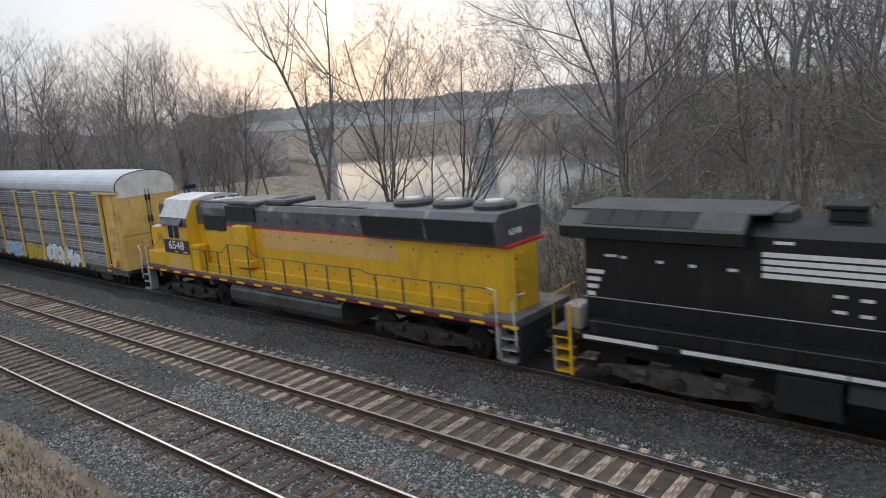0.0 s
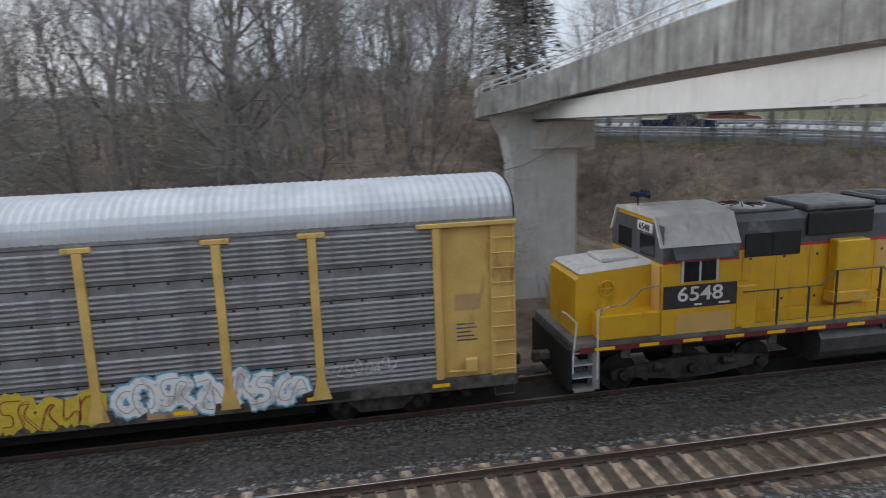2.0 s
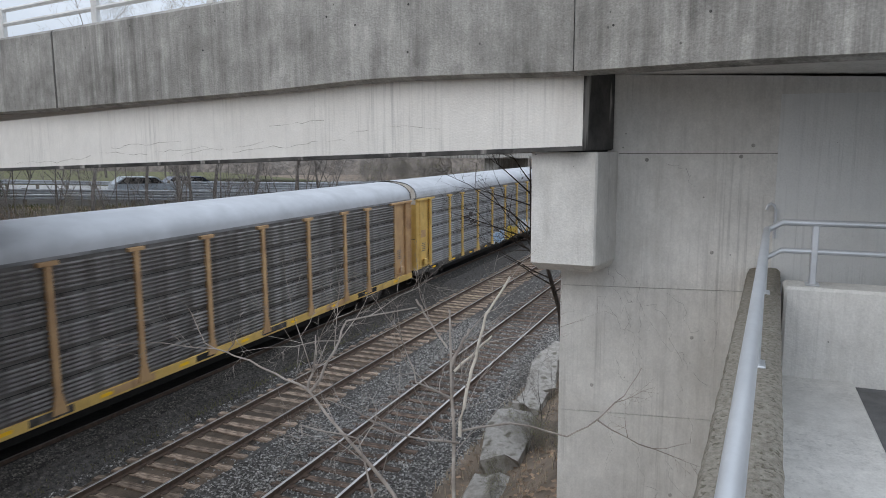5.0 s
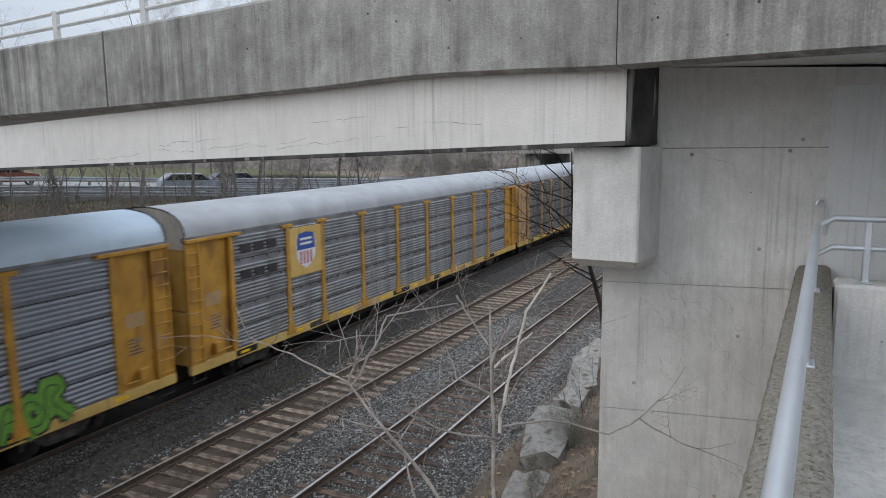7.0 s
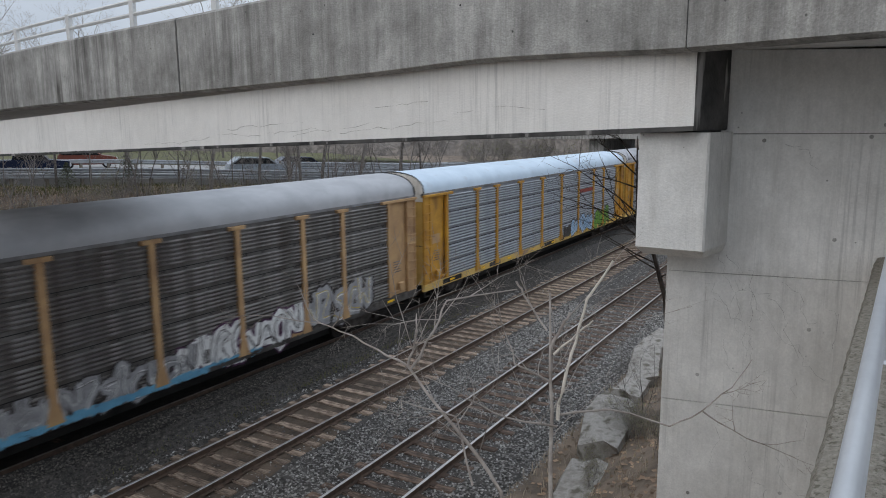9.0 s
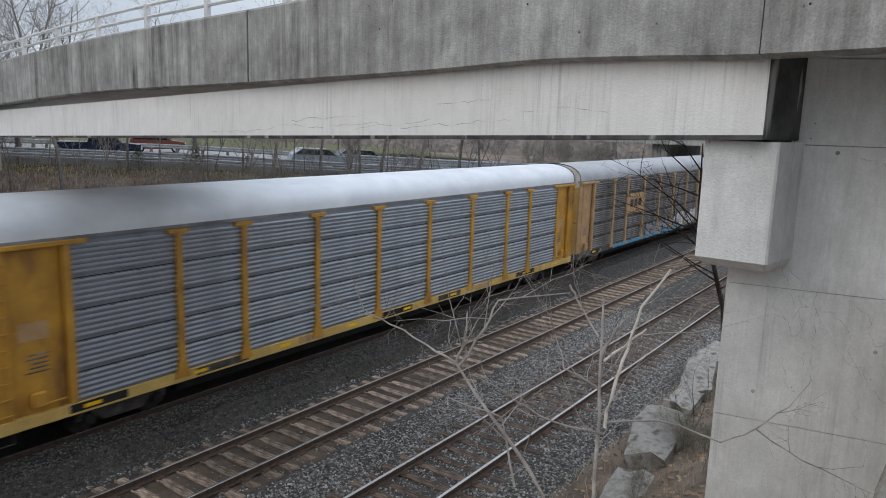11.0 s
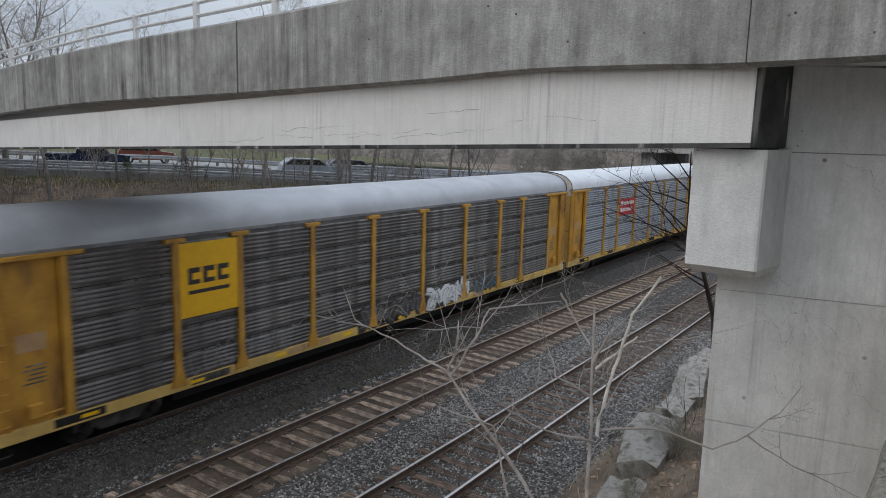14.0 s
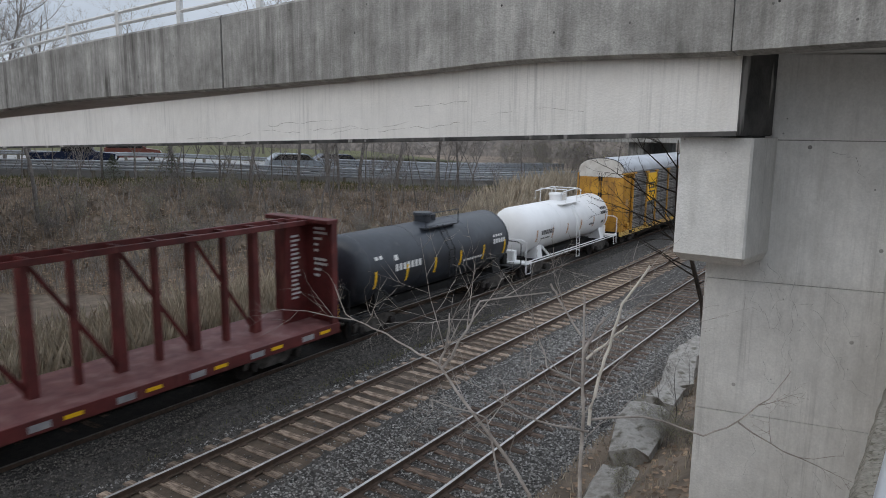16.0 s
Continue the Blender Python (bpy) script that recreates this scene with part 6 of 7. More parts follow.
# ---- tank wagons and flat wagon ----
def tank_wagon(label, mat, frame_mat, length, radius, marks, cage):
    """A cylindrical tank with domed ends on a frame with bogies; x from the middle."""
    tw = thing("tank_wagon", label, "tank wagon", "tank wagons")
    h, zc = length / 2, 2.42
    dome = [(-h, 0.0), (-h + 0.03, 0.4 * radius), (-h + 0.14, 0.72 * radius), (-h + 0.32, 0.92 * radius), (-h + 0.55, radius)]
    prof = dome + [(q, radius) for q in (-h / 3, h / 3)] + [(-a, r) for a, r in dome[::-1]]
    prof[0], prof[-1] = (-h, 0.02), (h, 0.02)
    part("tank", Build().lathe(prof, (0, 0, zc), "x", 40), M[mat], tw, smooth=True)
    for x in (-h / 3, h / 3, -h + 0.6, h - 0.6):
        part("weld_band", Build().lathe([(-0.03, radius + 0.006), (0.03, radius + 0.006)], (x, 0, zc), "x", 40), M[mat], tw, smooth=True)
    for x in [-h + 0.9 + (length - 1.8) * q / 5 for q in range(6)]:
        a0, a1 = radians(176), radians(204)
        b = Build()
        pts = [((radius + 0.010) * math.cos(a0 + (a1 - a0) * k / 4), (radius + 0.010) * math.sin(a0 + (a1 - a0) * k / 4)) for k in range(5)]
        b.add([(x - 0.06, u, zc + v) for u, v in pts] + [(x + 0.06, u, zc + v) for u, v in pts], [(k, k + 1, 6 + k, 5 + k) for k in range(4)])
        part("reflector", b, M["reflector" if mat == "tank_black" else "orange_mark"], tw, "upright reflector strip")
    part("sill", Build().box((-h - 0.4, -0.45, 0.72), (h + 0.4, 0.45, 1.06), 0.02), M["black_steel"], tw)
    part("side_rail", Build().tube([(-h - 0.5, -1.45, 1.12), (h + 0.5, -1.45, 1.12)], 0.03, 6).tube([(-h - 0.5, -1.45, 1.0), (h + 0.5, -1.45, 1.0)], 0.03, 6), M[frame_mat], tw)
    for s in (-1, 1):
        x = s * (h + 0.35)
        part("end_platform", Build().box((x - 0.35, -1.45, 0.95), (x + 0.35, 1.45, 1.06), 0.02), M[frame_mat], tw)
        part("end_rail", Build().tube([(x + s * 0.3, -1.42, 0.55), (x + s * 0.3, -1.42, 2.1), (x + s * 0.3, -1.2, 2.2), (x + s * 0.3, 1.2, 2.2), (x + s * 0.3, 1.42, 2.1), (x + s * 0.3, 1.42, 1.0)], 0.03, 6), M[frame_mat], tw, smooth=True)
        part("end_step", Build().tube([(x - s * 0.2, -1.45, 1.0), (x - s * 0.2, -1.45, 0.5), (x + s * 0.3, -1.45, 0.5), (x + s * 0.3, -1.45, 1.0)], 0.024, 6), M[frame_mat], tw)
        part("saddle", Build().prism([(-1.25, 1.0), (1.25, 1.0), (1.15, 1.7), (0.6, 1.25), (-0.6, 1.25), (-1.15, 1.7)], "x", s * (h - 1.3) - 0.25, s * (h - 1.3) + 0.25), M[frame_mat], tw)
        part("end_brace", Build().tube([(s * (h - 1.6), -1.1, 1.65), (s * (h - 2.0), -1.42, 1.08)], 0.07, 5), M[frame_mat], tw)
        part("brake_rig", Build().box((x - s * 0.1, -0.7, 1.06), (x + s * 0.25, -0.2, 1.6), 0.03), M[frame_mat], tw)
        truck(tw, s * (h - 1.15))
        coupler(tw, s * (h + 0.65), s)
    # top fittings
    part("manway", Build().lathe([(0, 0.36), (0.3, 0.36), (0.32, 0.42), (0.42, 0.40), (0.45, 0.1)], (0, 0, zc + radius - 0.05), "z", 18), M[mat], tw, smooth=True)
    part("valve_box", Build().box((0.4, -0.2, zc + radius - 0.05), (0.7, 0.2, zc + radius + 0.25), 0.03), M[mat], tw)
    pl = Build().box((-1.1, -0.95, zc + radius - 0.18), (1.3, -0.6, zc + radius - 0.13))
    part("top_platform", pl, M[mat], tw)
    if cage:
        zt = zc + radius
        for x in (-0.35, 1.15):
            part("cage_rail", Build().tube([(x, -0.8, zt - 0.2), (x, -0.8, zt + 0.62), (x, 0.8, zt + 0.62), (x, 0.8, zt - 0.2)], 0.032, 6), M[frame_mat], tw, smooth=True)
        for y0 in (-0.8, 0.8):
            part("cage_rail", Build().tube([(-1.0, y0, zt + 0.05), (-1.0, y0, zt + 0.5), (-0.35, y0, zt + 0.55), (1.15, y0, zt + 0.62), (1.7, y0, zt + 0.5), (1.7, y0, zt + 0.0)], 0.032, 6), M[frame_mat], tw, smooth=True)
        part("valve_housing", Build().box((0.0, -0.35, zt - 0.1), (0.8, 0.35, zt + 0.36), 0.05), M["off_white"], tw, "dirty valve housing")
    else:
        part("top_rail", Build().tube([(-1.1, -0.95, zc + radius - 0.15), (-1.1, -0.95, zc + radius + 0.45), (1.3, -0.95, zc + radius + 0.45), (1.3, -0.95, zc + radius - 0.15)], 0.025, 6), M[mat], tw)
    ld = Build()
    for dx in (-0.2, 0.2):
        ld.tube([(dx, -0.9, zc + radius - 0.1), (dx, -radius - 0.16, zc + 0.3), (dx, -1.5, 1.1), (dx, -1.5, 0.5)], 0.022, 6)
    for k in range(9):
        zz = 0.55 + 0.36 * k
        yy = -1.5 if zz < 1.2 else -np.interp(zz, [1.2, zc + 0.3, zc + radius], [1.5, radius + 0.16, 0.9])
        ld.tube([(-0.2, yy, zz), (0.2, yy, zz)], 0.016, 5)
    part("ladder", ld, M[frame_mat], tw, "side ladder")
    ink = M["paint_white"] if mat == "tank_black" else M["logo_dark"]
    for x, z, w, hgt in marks:
        b = Build()
        n = max(1, int(w / 0.22))
        for k in range(n):
            zz = z
            yy = -math.sqrt(max(0.01, (radius + 0.012) ** 2 - (zz - zc) ** 2))
            y2 = -math.sqrt(max(0.01, (radius + 0.012) ** 2 - (zz + hgt - zc) ** 2))
            x0 = x + w * k / n
            b.add([(x0, yy, zz), (x0 + w / n * 0.72, yy, zz), (x0 + w / n * 0.72, y2, zz + hgt), (x0, y2, zz + hgt)], [(0, 1, 2, 3)])
        part("marking", b, ink, tw, "unreadable lettering drawn as bars")
    return tw


def centerbeam_wagon():
    """Empty flat wagon with a truss along the middle and end bulkheads; front bulkhead at x 0, running to -x."""
    cw = thing("centerbeam_wagon", "dark red centre-beam flat wagon, empty, with truss and bulkheads", "flat wagon")
    R, L = M["car_red"], 22.3
    part("deck", Build().box((-L, -1.45, 0.98), (0, 1.45, 1.12), 0.01), M["deck_red"], cw, "scuffed pinkish-red deck")
    part("side_sill", Build().box((-L, -1.50, 0.80), (0, -1.451, 1.15), 0.01), R, cw)
    part("centre_sill", Build().box((-L, -0.5, 0.6), (0, 0.5, 0.98)), M["black_steel"], cw)
    for x0 in (0, -L):
        s = 1 if x0 == 0 else -1
        bh = part("bulkhead", Build().box((x0, -1.45, 1.12), (x0 - s * 0.12, 1.45, 4.62), 0.02), R, cw, "dark red end bulkhead")
        part("bulkhead_wing", Build().prism([(x0, 1.12), (x0 - s * 1.25, 1.12), (x0 - s * 1.0, 4.62), (x0, 4.62)], "y", -0.14, -0.06), R, bh)
        part("bulkhead_post", Build().box((x0 - s * 0.10, -1.47, 1.12), (x0 - s * 0.3, -1.30, 4.6), 0.02), R, bh)
        part("bulkhead_top", Build().box((x0 + s * 0.02, -1.47, 4.5), (x0 - s * 0.5, 1.47, 4.64), 0.02), R, bh)
        part("reflector", Build().box((x0 + s * 0.005, -1.44, 1.3), (x0 + s * 0.012, -1.36, 1.75)), M["reflector"], bh)
    tp = Build().box((-L + 0.1, -0.52, 4.42), (-0.1, -0.40, 4.58), 0.01).box((-L + 0.1, 0.40, 4.42), (-0.1, 0.52, 4.58), 0.01)
    part("top_chord", tp, R, cw)
    for k in range(19):
        x = -1.15 - 1.15 * k
        part("top_tie", Build().box((x - 0.05, -0.5, 4.46), (x + 0.05, 0.5, 4.54)), R, cw)
    xs_ = [-2.35 - 2.32 * k for k in range(9)]
    for k, x in enumerate(xs_):
        part("truss_post", Build().prism([(x - 0.14, 1.12), (x + 0.14, 1.12), (x + 0.10, 4.45), (x - 0.10, 4.45)], "y", -0.14, 0.14), R, cw)
        part("truss_post", Build().prism([(x - 1.16 - 0.08, 1.12), (x - 1.16 + 0.08, 1.12), (x - 1.16 + 0.07, 4.45), (x - 1.16 - 0.07, 4.45)], "y", -0.10, 0.10), R, cw)
        part("truss_brace", Build().tube([(x - 0.1, 0.0, 1.25), (x - 2.2, 0.0, 4.4)], 0.08, 4), R, cw)
    tx = Build()
    for k in range(15):
        tx.box((-0.85, -0.147, 1.9 + 0.15 * k), (-0.85 + 0.28 + 0.12 * ((k * 7) % 4) / 3, -0.141, 1.97 + 0.15 * k))
    part("stencil", tx, M["paint_white"], cw, "white unreadable stencil lines")
    tx2 = Build()
    for k, (w, zz) in enumerate(((0.5, 4.25), (0.6, 4.1), (0.35, 3.9), (0.2, 3.7), (0.2, 3.5), (0.55, 3.2), (0.6, 3.05), (0.3, 2.85), (0.25, 2.65))):
        tx2.box((-0.14, -0.5, zz), (-0.128, -0.5 - w, zz + 0.08))
    part("stencil", tx2, M["paint_white"], cw)
    for x in [-0.5 - 2.1 * k for k in range(10)]:
        part("reflector", Build().box((x, -1.508, 0.93), (x - 0.45, -1.50, 1.03)), M["reflector"], cw)
        part("winch_plate", Build().box((x - 0.75, -1.51, 0.88), (x - 1.25, -1.50, 1.05)), M["spray_grey"], cw)
    truck(cw, -2.6)
    truck(cw, -L + 2.6)
    coupler(cw, 0.0, 1)
    return cw


yl, bl = yellow_locomotive(), black_locomotive()
couple(yl, LOCO0)
couple(bl, LOCO0)
couple(tank_wagon("white tank wagon with top cage and side ladder", "tank_white", "tank_white", 11.2, 1.25,
                  ((3.9, 2.55, 1.0, 0.18), (3.9, 2.85, 1.0, 0.14), (4.1, 2.0, 0.4, 0.16), (-4.2, 2.2, 1.5, 0.24), (-4.2, 1.98, 1.1, 0.08), (2.2, 2.05, 0.8, 0.12)), True), LOCO0 - 233.05)
couple(tank_wagon("black tank wagon with yellow upright reflectors", "tank_black", "black_steel", 11.3, 1.36,
                  ((-3.6, 2.35, 1.7, 0.26), (-3.6, 2.75, 0.3, 0.2), (3.7, 2.45, 1.1, 0.2), (3.7, 2.75, 0.9, 0.1), (1.2, 2.0, 1.6, 0.1), (-4.7, 2.9, 0.5, 0.12)), False), LOCO0 - 246.15)
couple(centerbeam_wagon(), LOCO0 - 253.0)


# ---- bare trees ----
def grow(r, limbs, twigs, p, d, length, rad, level, top, bend=0.16, up=0.10, least=0.0055):
    """A branch and its side branches: thick ones go to limbs, thin ones to twigs."""
    n = (7, 5, 4, 3, 2)[min(level, 4)]
    pts, rs, q, v = [p], [rad], p.copy(), d.copy()
    for i in range(n):
        v = (v + Vector((r.uniform(-1, 1), r.uniform(-1, 1), r.uniform(-1, 1))) * bend + Vector((0, 0, up))).normalized()
        q = q + v * (length / n)
        pts.append(q.copy())
        rs.append(rad * (1 - 0.80 * (i + 1) / n))
    (limbs if level < 2 else twigs).tube(pts, rs, (8, 5, 3, 3, 3)[min(level, 4)], False)
    if level >= top:
        return
    kids = (10, 7, 5, 3)[min(level, 3)]
    for k in range(kids):
        f = r.uniform(0.32 if level == 0 else 0.15, 1.0)
        i = min(n - 1, int(f * n))
        s = pts[i].lerp(pts[i + 1], f * n - i)
        dirn = (pts[i + 1] - pts[i]).normalized()
        side = dirn.cross(Vector((r.uniform(-1, 1), r.uniform(-1, 1), r.uniform(-1, 1)))).normalized()
        out = (dirn * r.uniform(0.45, 0.95) + side * r.uniform(0.55, 0.95)).normalized()
        rr = rs[i] * r.uniform(0.42, 0.68)
        if level >= 1:
            rr = max(rr, least)
        grow(r, limbs, twigs, s, out, length * r.uniform(0.34, 0.60) * (1.15 - 0.45 * f), rr, level + 1, top, bend * 1.15, up, least)


def tree_kind(seed, height, rad, stems=1, lean=0.05, top=4, buds=0):
    r = random.Random(seed)
    limbs, twigs = Build(), Build()
    for s in range(stems):
        d = Vector((r.uniform(-1, 1) * (lean + 0.22 * (stems > 1)), r.uniform(-1, 1) * (lean + 0.22 * (stems > 1)), 1)).normalized()
        grow(r, limbs, twigs, Vector((r.uniform(-0.15, 0.15) * (stems - 1), r.uniform(-0.15, 0.15) * (stems - 1), -0.3)), d, height * r.uniform(0.85, 1.0) if s else height, rad * (1 if s == 0 else 0.75), 0, top)
    lv = None
    if buds:
        b = Build()
        for _ in range(buds):
            p = Vector(twigs.v[r.randrange(len(twigs.v))])
            a, s = r.uniform(0, 6.28), r.uniform(0.03, 0.085)
            u, w = Vector((math.cos(a), math.sin(a), r.uniform(-0.5, 0.5))) * s, Vector((-math.sin(a), math.cos(a), r.uniform(-0.8, 0.8))) * s
            b.add([p, p + u, p + u + w, p + w], [(0, 1, 2, 3)])
        lv = b.mesh("budding", M["bud"])
    return limbs.mesh("trunk", M["bark"], True), twigs.mesh("crown", M["twig"]), lv


KINDS = {
    "tall": [tree_kind(101 + i, 13.5 + 0.8 * (i % 3), 0.135 + 0.015 * i) for i in range(4)],
    "multi": [tree_kind(201 + i, 12.0, 0.10, 3, 0.12) for i in range(2)],
    "brush": [tree_kind(301 + i, 4.2, 0.035, 5, 0.25, 3, 620 if i < 2 else 0) for i in range(4)],
    "lone": [tree_kind(511, 8.2, 0.075, 1, 0.05, 3), tree_kind(513, 5.5, 0.04, 3, 0.3, 2)],
    "sapling": [tree_kind(401 + i, 8.0, 0.06, 1, 0.06, 3) for i in range(3)],
}


def plant(kind, i, x, y, z, scale, rz, label, category="tree", group="", lean=(0, 0)):
    t = thing("bare_tree" if category == "tree" else "bare_shrub", label, category, group)
    k = KINDS[kind][i % len(KINDS[kind])]
    share("trunk", k[0], t)
    share("crown", k[1], t)
    if k[2]:
        tagged(share("budding", k[2], t), "fresh yellow-green buds", kind="stuff")
    t.matrix_world = pose(x, y, z, lean[0], lean[1], rz) @ Matrix.Scale(scale, 4)
    return t


def polar(az, d):
    return d * math.sin(radians(az)), d * math.cos(radians(az))


def bank_distance(az, s):
    """How far off, at this bearing, the ground lies s metres behind the guard rail's line."""
    d = 10.0
    while guard_s(*polar(az, d)) < s and d < 110:
        d += 0.25
    return d


r = random.Random(77)
# single trees between the line and the river
for i, (az, d, s, kind, lean) in enumerate(((-57.5, 46, 0.72, "tall", (0, -10)), (-49.8, 38, 0.97, "tall", (0, 0)), (-48.6, 41, 0.9, "tall", (0, 3)), (-45.4, 33, 0.90, "multi", (0, -6)), (-43.6, 34, 1.0, "multi", (0, 5)),
                                         (-41.2, 34, 0.92, "multi", (0, 17)), (-38.4, 33, 0.88, "multi", (0, 15)), (-34.0, 36, 0.80, "sapling", (0, 6)), (-29.0, 33, 1.25, "sapling", (0, 0)), (-25.2, 31, 1.12, "tall", (0, -3)),
                                         (-53.5, 52, 0.6, "tall", (0, 4)), (-61.0, 44, 0.62, "multi", (0, 0)), (-64.5, 50, 0.66, "tall", (0, 0)))):
    x, y = polar(az, d)
    plant(kind, i, x, y, terrain(x, y), s, r.uniform(0, 360) if not lean[1] else r.uniform(-20, 20), "bare leafless tree beside the line above the river", "tree", "bare trees by the river", lean)
# wood on the slope behind the train
n = 0
while n < 56:
    az, d = r.uniform(-24, 13.5), 25 + 42 * r.random() ** 1.1
    x, y = polar(az, d)
    if y < 23.2 or (az > 8.5 and d < 40):
        continue
    kind = "tall" if r.random() < 0.72 else ("multi" if r.random() < 0.5 else "sapling")
    plant(kind, n, x, y, terrain(x, y), r.uniform(0.72, 1.18), r.uniform(0, 360), "bare grey-brown tree in the wood behind the railway", "tree", "bare trees of the wood", (r.uniform(-5, 5), r.uniform(-5, 5)))
    n += 1
for k in range(12):
    az, d = r.uniform(1, 13), r.uniform(42, 66)
    x, y = polar(az, d)
    plant("tall" if k % 3 else "multi", k, x, y, terrain(x, y), r.uniform(0.8, 1.1), r.uniform(0, 360), "bare grey-brown tree in the wood behind the railway", "tree", "bare trees of the wood")
# brushwood along the foot of the wood
for k in range(110):
    az = r.uniform(-58, 14)
    d = (21.6 + r.random() * 9) / max(0.35, math.cos(radians(az)))
    x, y = polar(az, d)
    plant("brush", k, x, y, terrain(x, y) - 0.1, r.uniform(0.6, 1.15) * (0.72 if az < -30 else 1), r.uniform(0, 360), "tangled bare brushwood, some of it budding" if k % 4 < 2 else "tangled bare brushwood beside the line", "shrub", "brushwood along the line")
for k in range(54):
    az, d = r.uniform(-24, 13), r.uniform(30, 62)
    x, y = polar(az, d)
    if y > 24 and not (az > 8 and d < 40):
        plant("brush", k, x, y, terrain(x, y) - 0.1, r.uniform(0.9, 1.6), r.uniform(0, 360), "budding undergrowth on the wooded slope" if k % 4 < 2 else "bare undergrowth on the wooded slope", "shrub", "undergrowth of the wood")
# woods across the water and to the west
for k in range(85):
    az, d = r.uniform(-86, -55), r.uniform(52, 95)
    x, y = polar(az, d)
    plant("tall" if k % 3 else "multi", k, x, y, terrain(x, y), r.uniform(0.72, 0.98), r.uniform(0, 360), "bare tree in the wood west of the river", "tree", "western wood")
for k in range(15):
    az, d = r.uniform(-34, -22), r.uniform(60, 110)
    x, y = polar(az, d)
    plant("tall" if k % 3 else "multi", k, x, y, terrain(x, y), r.uniform(0.5, 0.8), r.uniform(0, 360), "bare tree on the river bank", "tree", "trees of the far bank")
# trees beyond the highway bridge end and along the bank
for k, (az, d, s, kind) in enumerate(((19.5, 62, 1.0, "tall"), (21.5, 55, 0.9, "tall"), (23.2, 58, 0.95, "multi"), (26.0, 66, 0.9, "tall"), (29.5, 75, 0.85, "multi"), (33.5, 80, 0.95, "tall"), (37.5, 85, 0.95, "multi"), (42, 90, 0.9, "tall"), (46, 95, 0.8, "tall"), (17.5, 50, 0.95, "tall"), (24.5, 70, 1.0, "tall"))):
    x, y = polar(az, d)
    plant(kind, k, x, y, terrain(x, y), s, 50 * k, "bare tree beyond the highway", "tree", "trees beyond the highway")
for k in range(60):
    az = r.uniform(22, 66)
    x, y = polar(az, bank_distance(az, r.uniform(-8.5, -0.8)))
    if y < 21.5:
        continue
    plant("sapling", k, x, y, terrain(x, y), r.uniform(0.4, 0.9), r.uniform(0, 360), "thin bare sapling on the highway bank", "tree", "saplings on the bank", (r.uniform(-4, 4), r.uniform(-4, 4)))
for k, (az, s0, sc) in enumerate(((26.2, -7.0, 0.95), (40.9, -4.0, 0.8), (44.6, -2.5, 0.7), (46.8, -3.4, 0.85), (47.7, -2.4, 0.8), (49.4, -3.0, 0.85), (52.3, -2.2, 0.75), (55.5, -2.8, 0.8), (57.3, -2.0, 0.7), (30.5, -1.5, 0.6))):
    x, y = polar(az, bank_distance(az, s0))
    plant("tall", k, x, y, terrain(x, y), sc, 77 * k, "slender bare tree rising from the highway bank", "tree", "trees on the bank", (r.uniform(-2, 2), r.uniform(-2, 2)))
for k in range(85):
    az = r.uniform(22, 67)
    x, y = polar(az, bank_distance(az, r.uniform(-12.5, -3.2)))
    if y < 21.0:
        continue
    plant("brush", k + 1, x, y, terrain(x, y) - 0.1, r.uniform(0.2, 0.45), r.uniform(0, 360), "low bare shrub on the highway bank" if k % 4 > 1 else "low shrub in bud on the highway bank", "shrub", "shrubs on the bank")
for k in range(9):
    az, d = 61.5 + 0.8 * k, 62 + 3.5 * (k % 4)
    x, y = polar(az, d)
    plant("brush", k + 1, x, y, terrain(x, y) - 0.1, 0.8 + 0.1 * (k % 3), 40 * k, "tangled bare shrub at the end of the bank", "shrub", "shrubs on the bank")
# leaning dark tree by the abutment
def leaning_tree():
    t = thing("bare_tree", "dark leaning young tree at the foot of the bank", "tree")
    rr = random.Random(31)
    base = Vector((11.15, 2.3, terrain(11.15, 2.3) - 0.1))
    trunk = [base, Vector((11.1, 2.6, 4.99)), Vector((11.05, 2.81, 5.72)), Vector((10.98, 3.06, 6.2)), Vector((10.97, 3.1, 7.5))]
    part("trunk", Build().tube(trunk, [0.048, 0.04, 0.032, 0.022, 0.008], 8), M["bark_dark"], t, smooth=True)
    for k in range(17):
        f = 0.36 + 0.60 * k / 16
        i = min(3, int(f * 4))
        p = trunk[i].lerp(trunk[i + 1], f * 4 - i)
        limbs, twigs = Build(), Build()
        out = Vector((rr.uniform(-0.5, 0.5), rr.uniform(0.45, 1.1) * (1 if k % 4 else -0.6), rr.uniform(0.15, 0.75))).normalized()
        grow(rr, limbs, limbs, p, out, rr.uniform(0.95, 1.9) * (1.2 - 0.4 * f), 0.015, 2, 4, 0.22, 0.03, 0.003)
        part("branch", limbs, M["bark_dark"], t)


leaning_tree()
for k in range(14):
    bx_, by_ = r.uniform(10.5, 22), r.uniform(2.6, 4.6)
    plant("brush", k, bx_, by_, terrain(bx_, by_) - 0.05, r.uniform(0.12, 0.26), r.uniform(0, 360), "low tangle of dry stems on the near bank", "shrub", "dry stems on the near bank")
plant("lone", 1, 17.2, 4.6, terrain(17.2, 4.6) - 0.1, 0.45, 10, "dry tangled shrub among the blocks", "shrub")


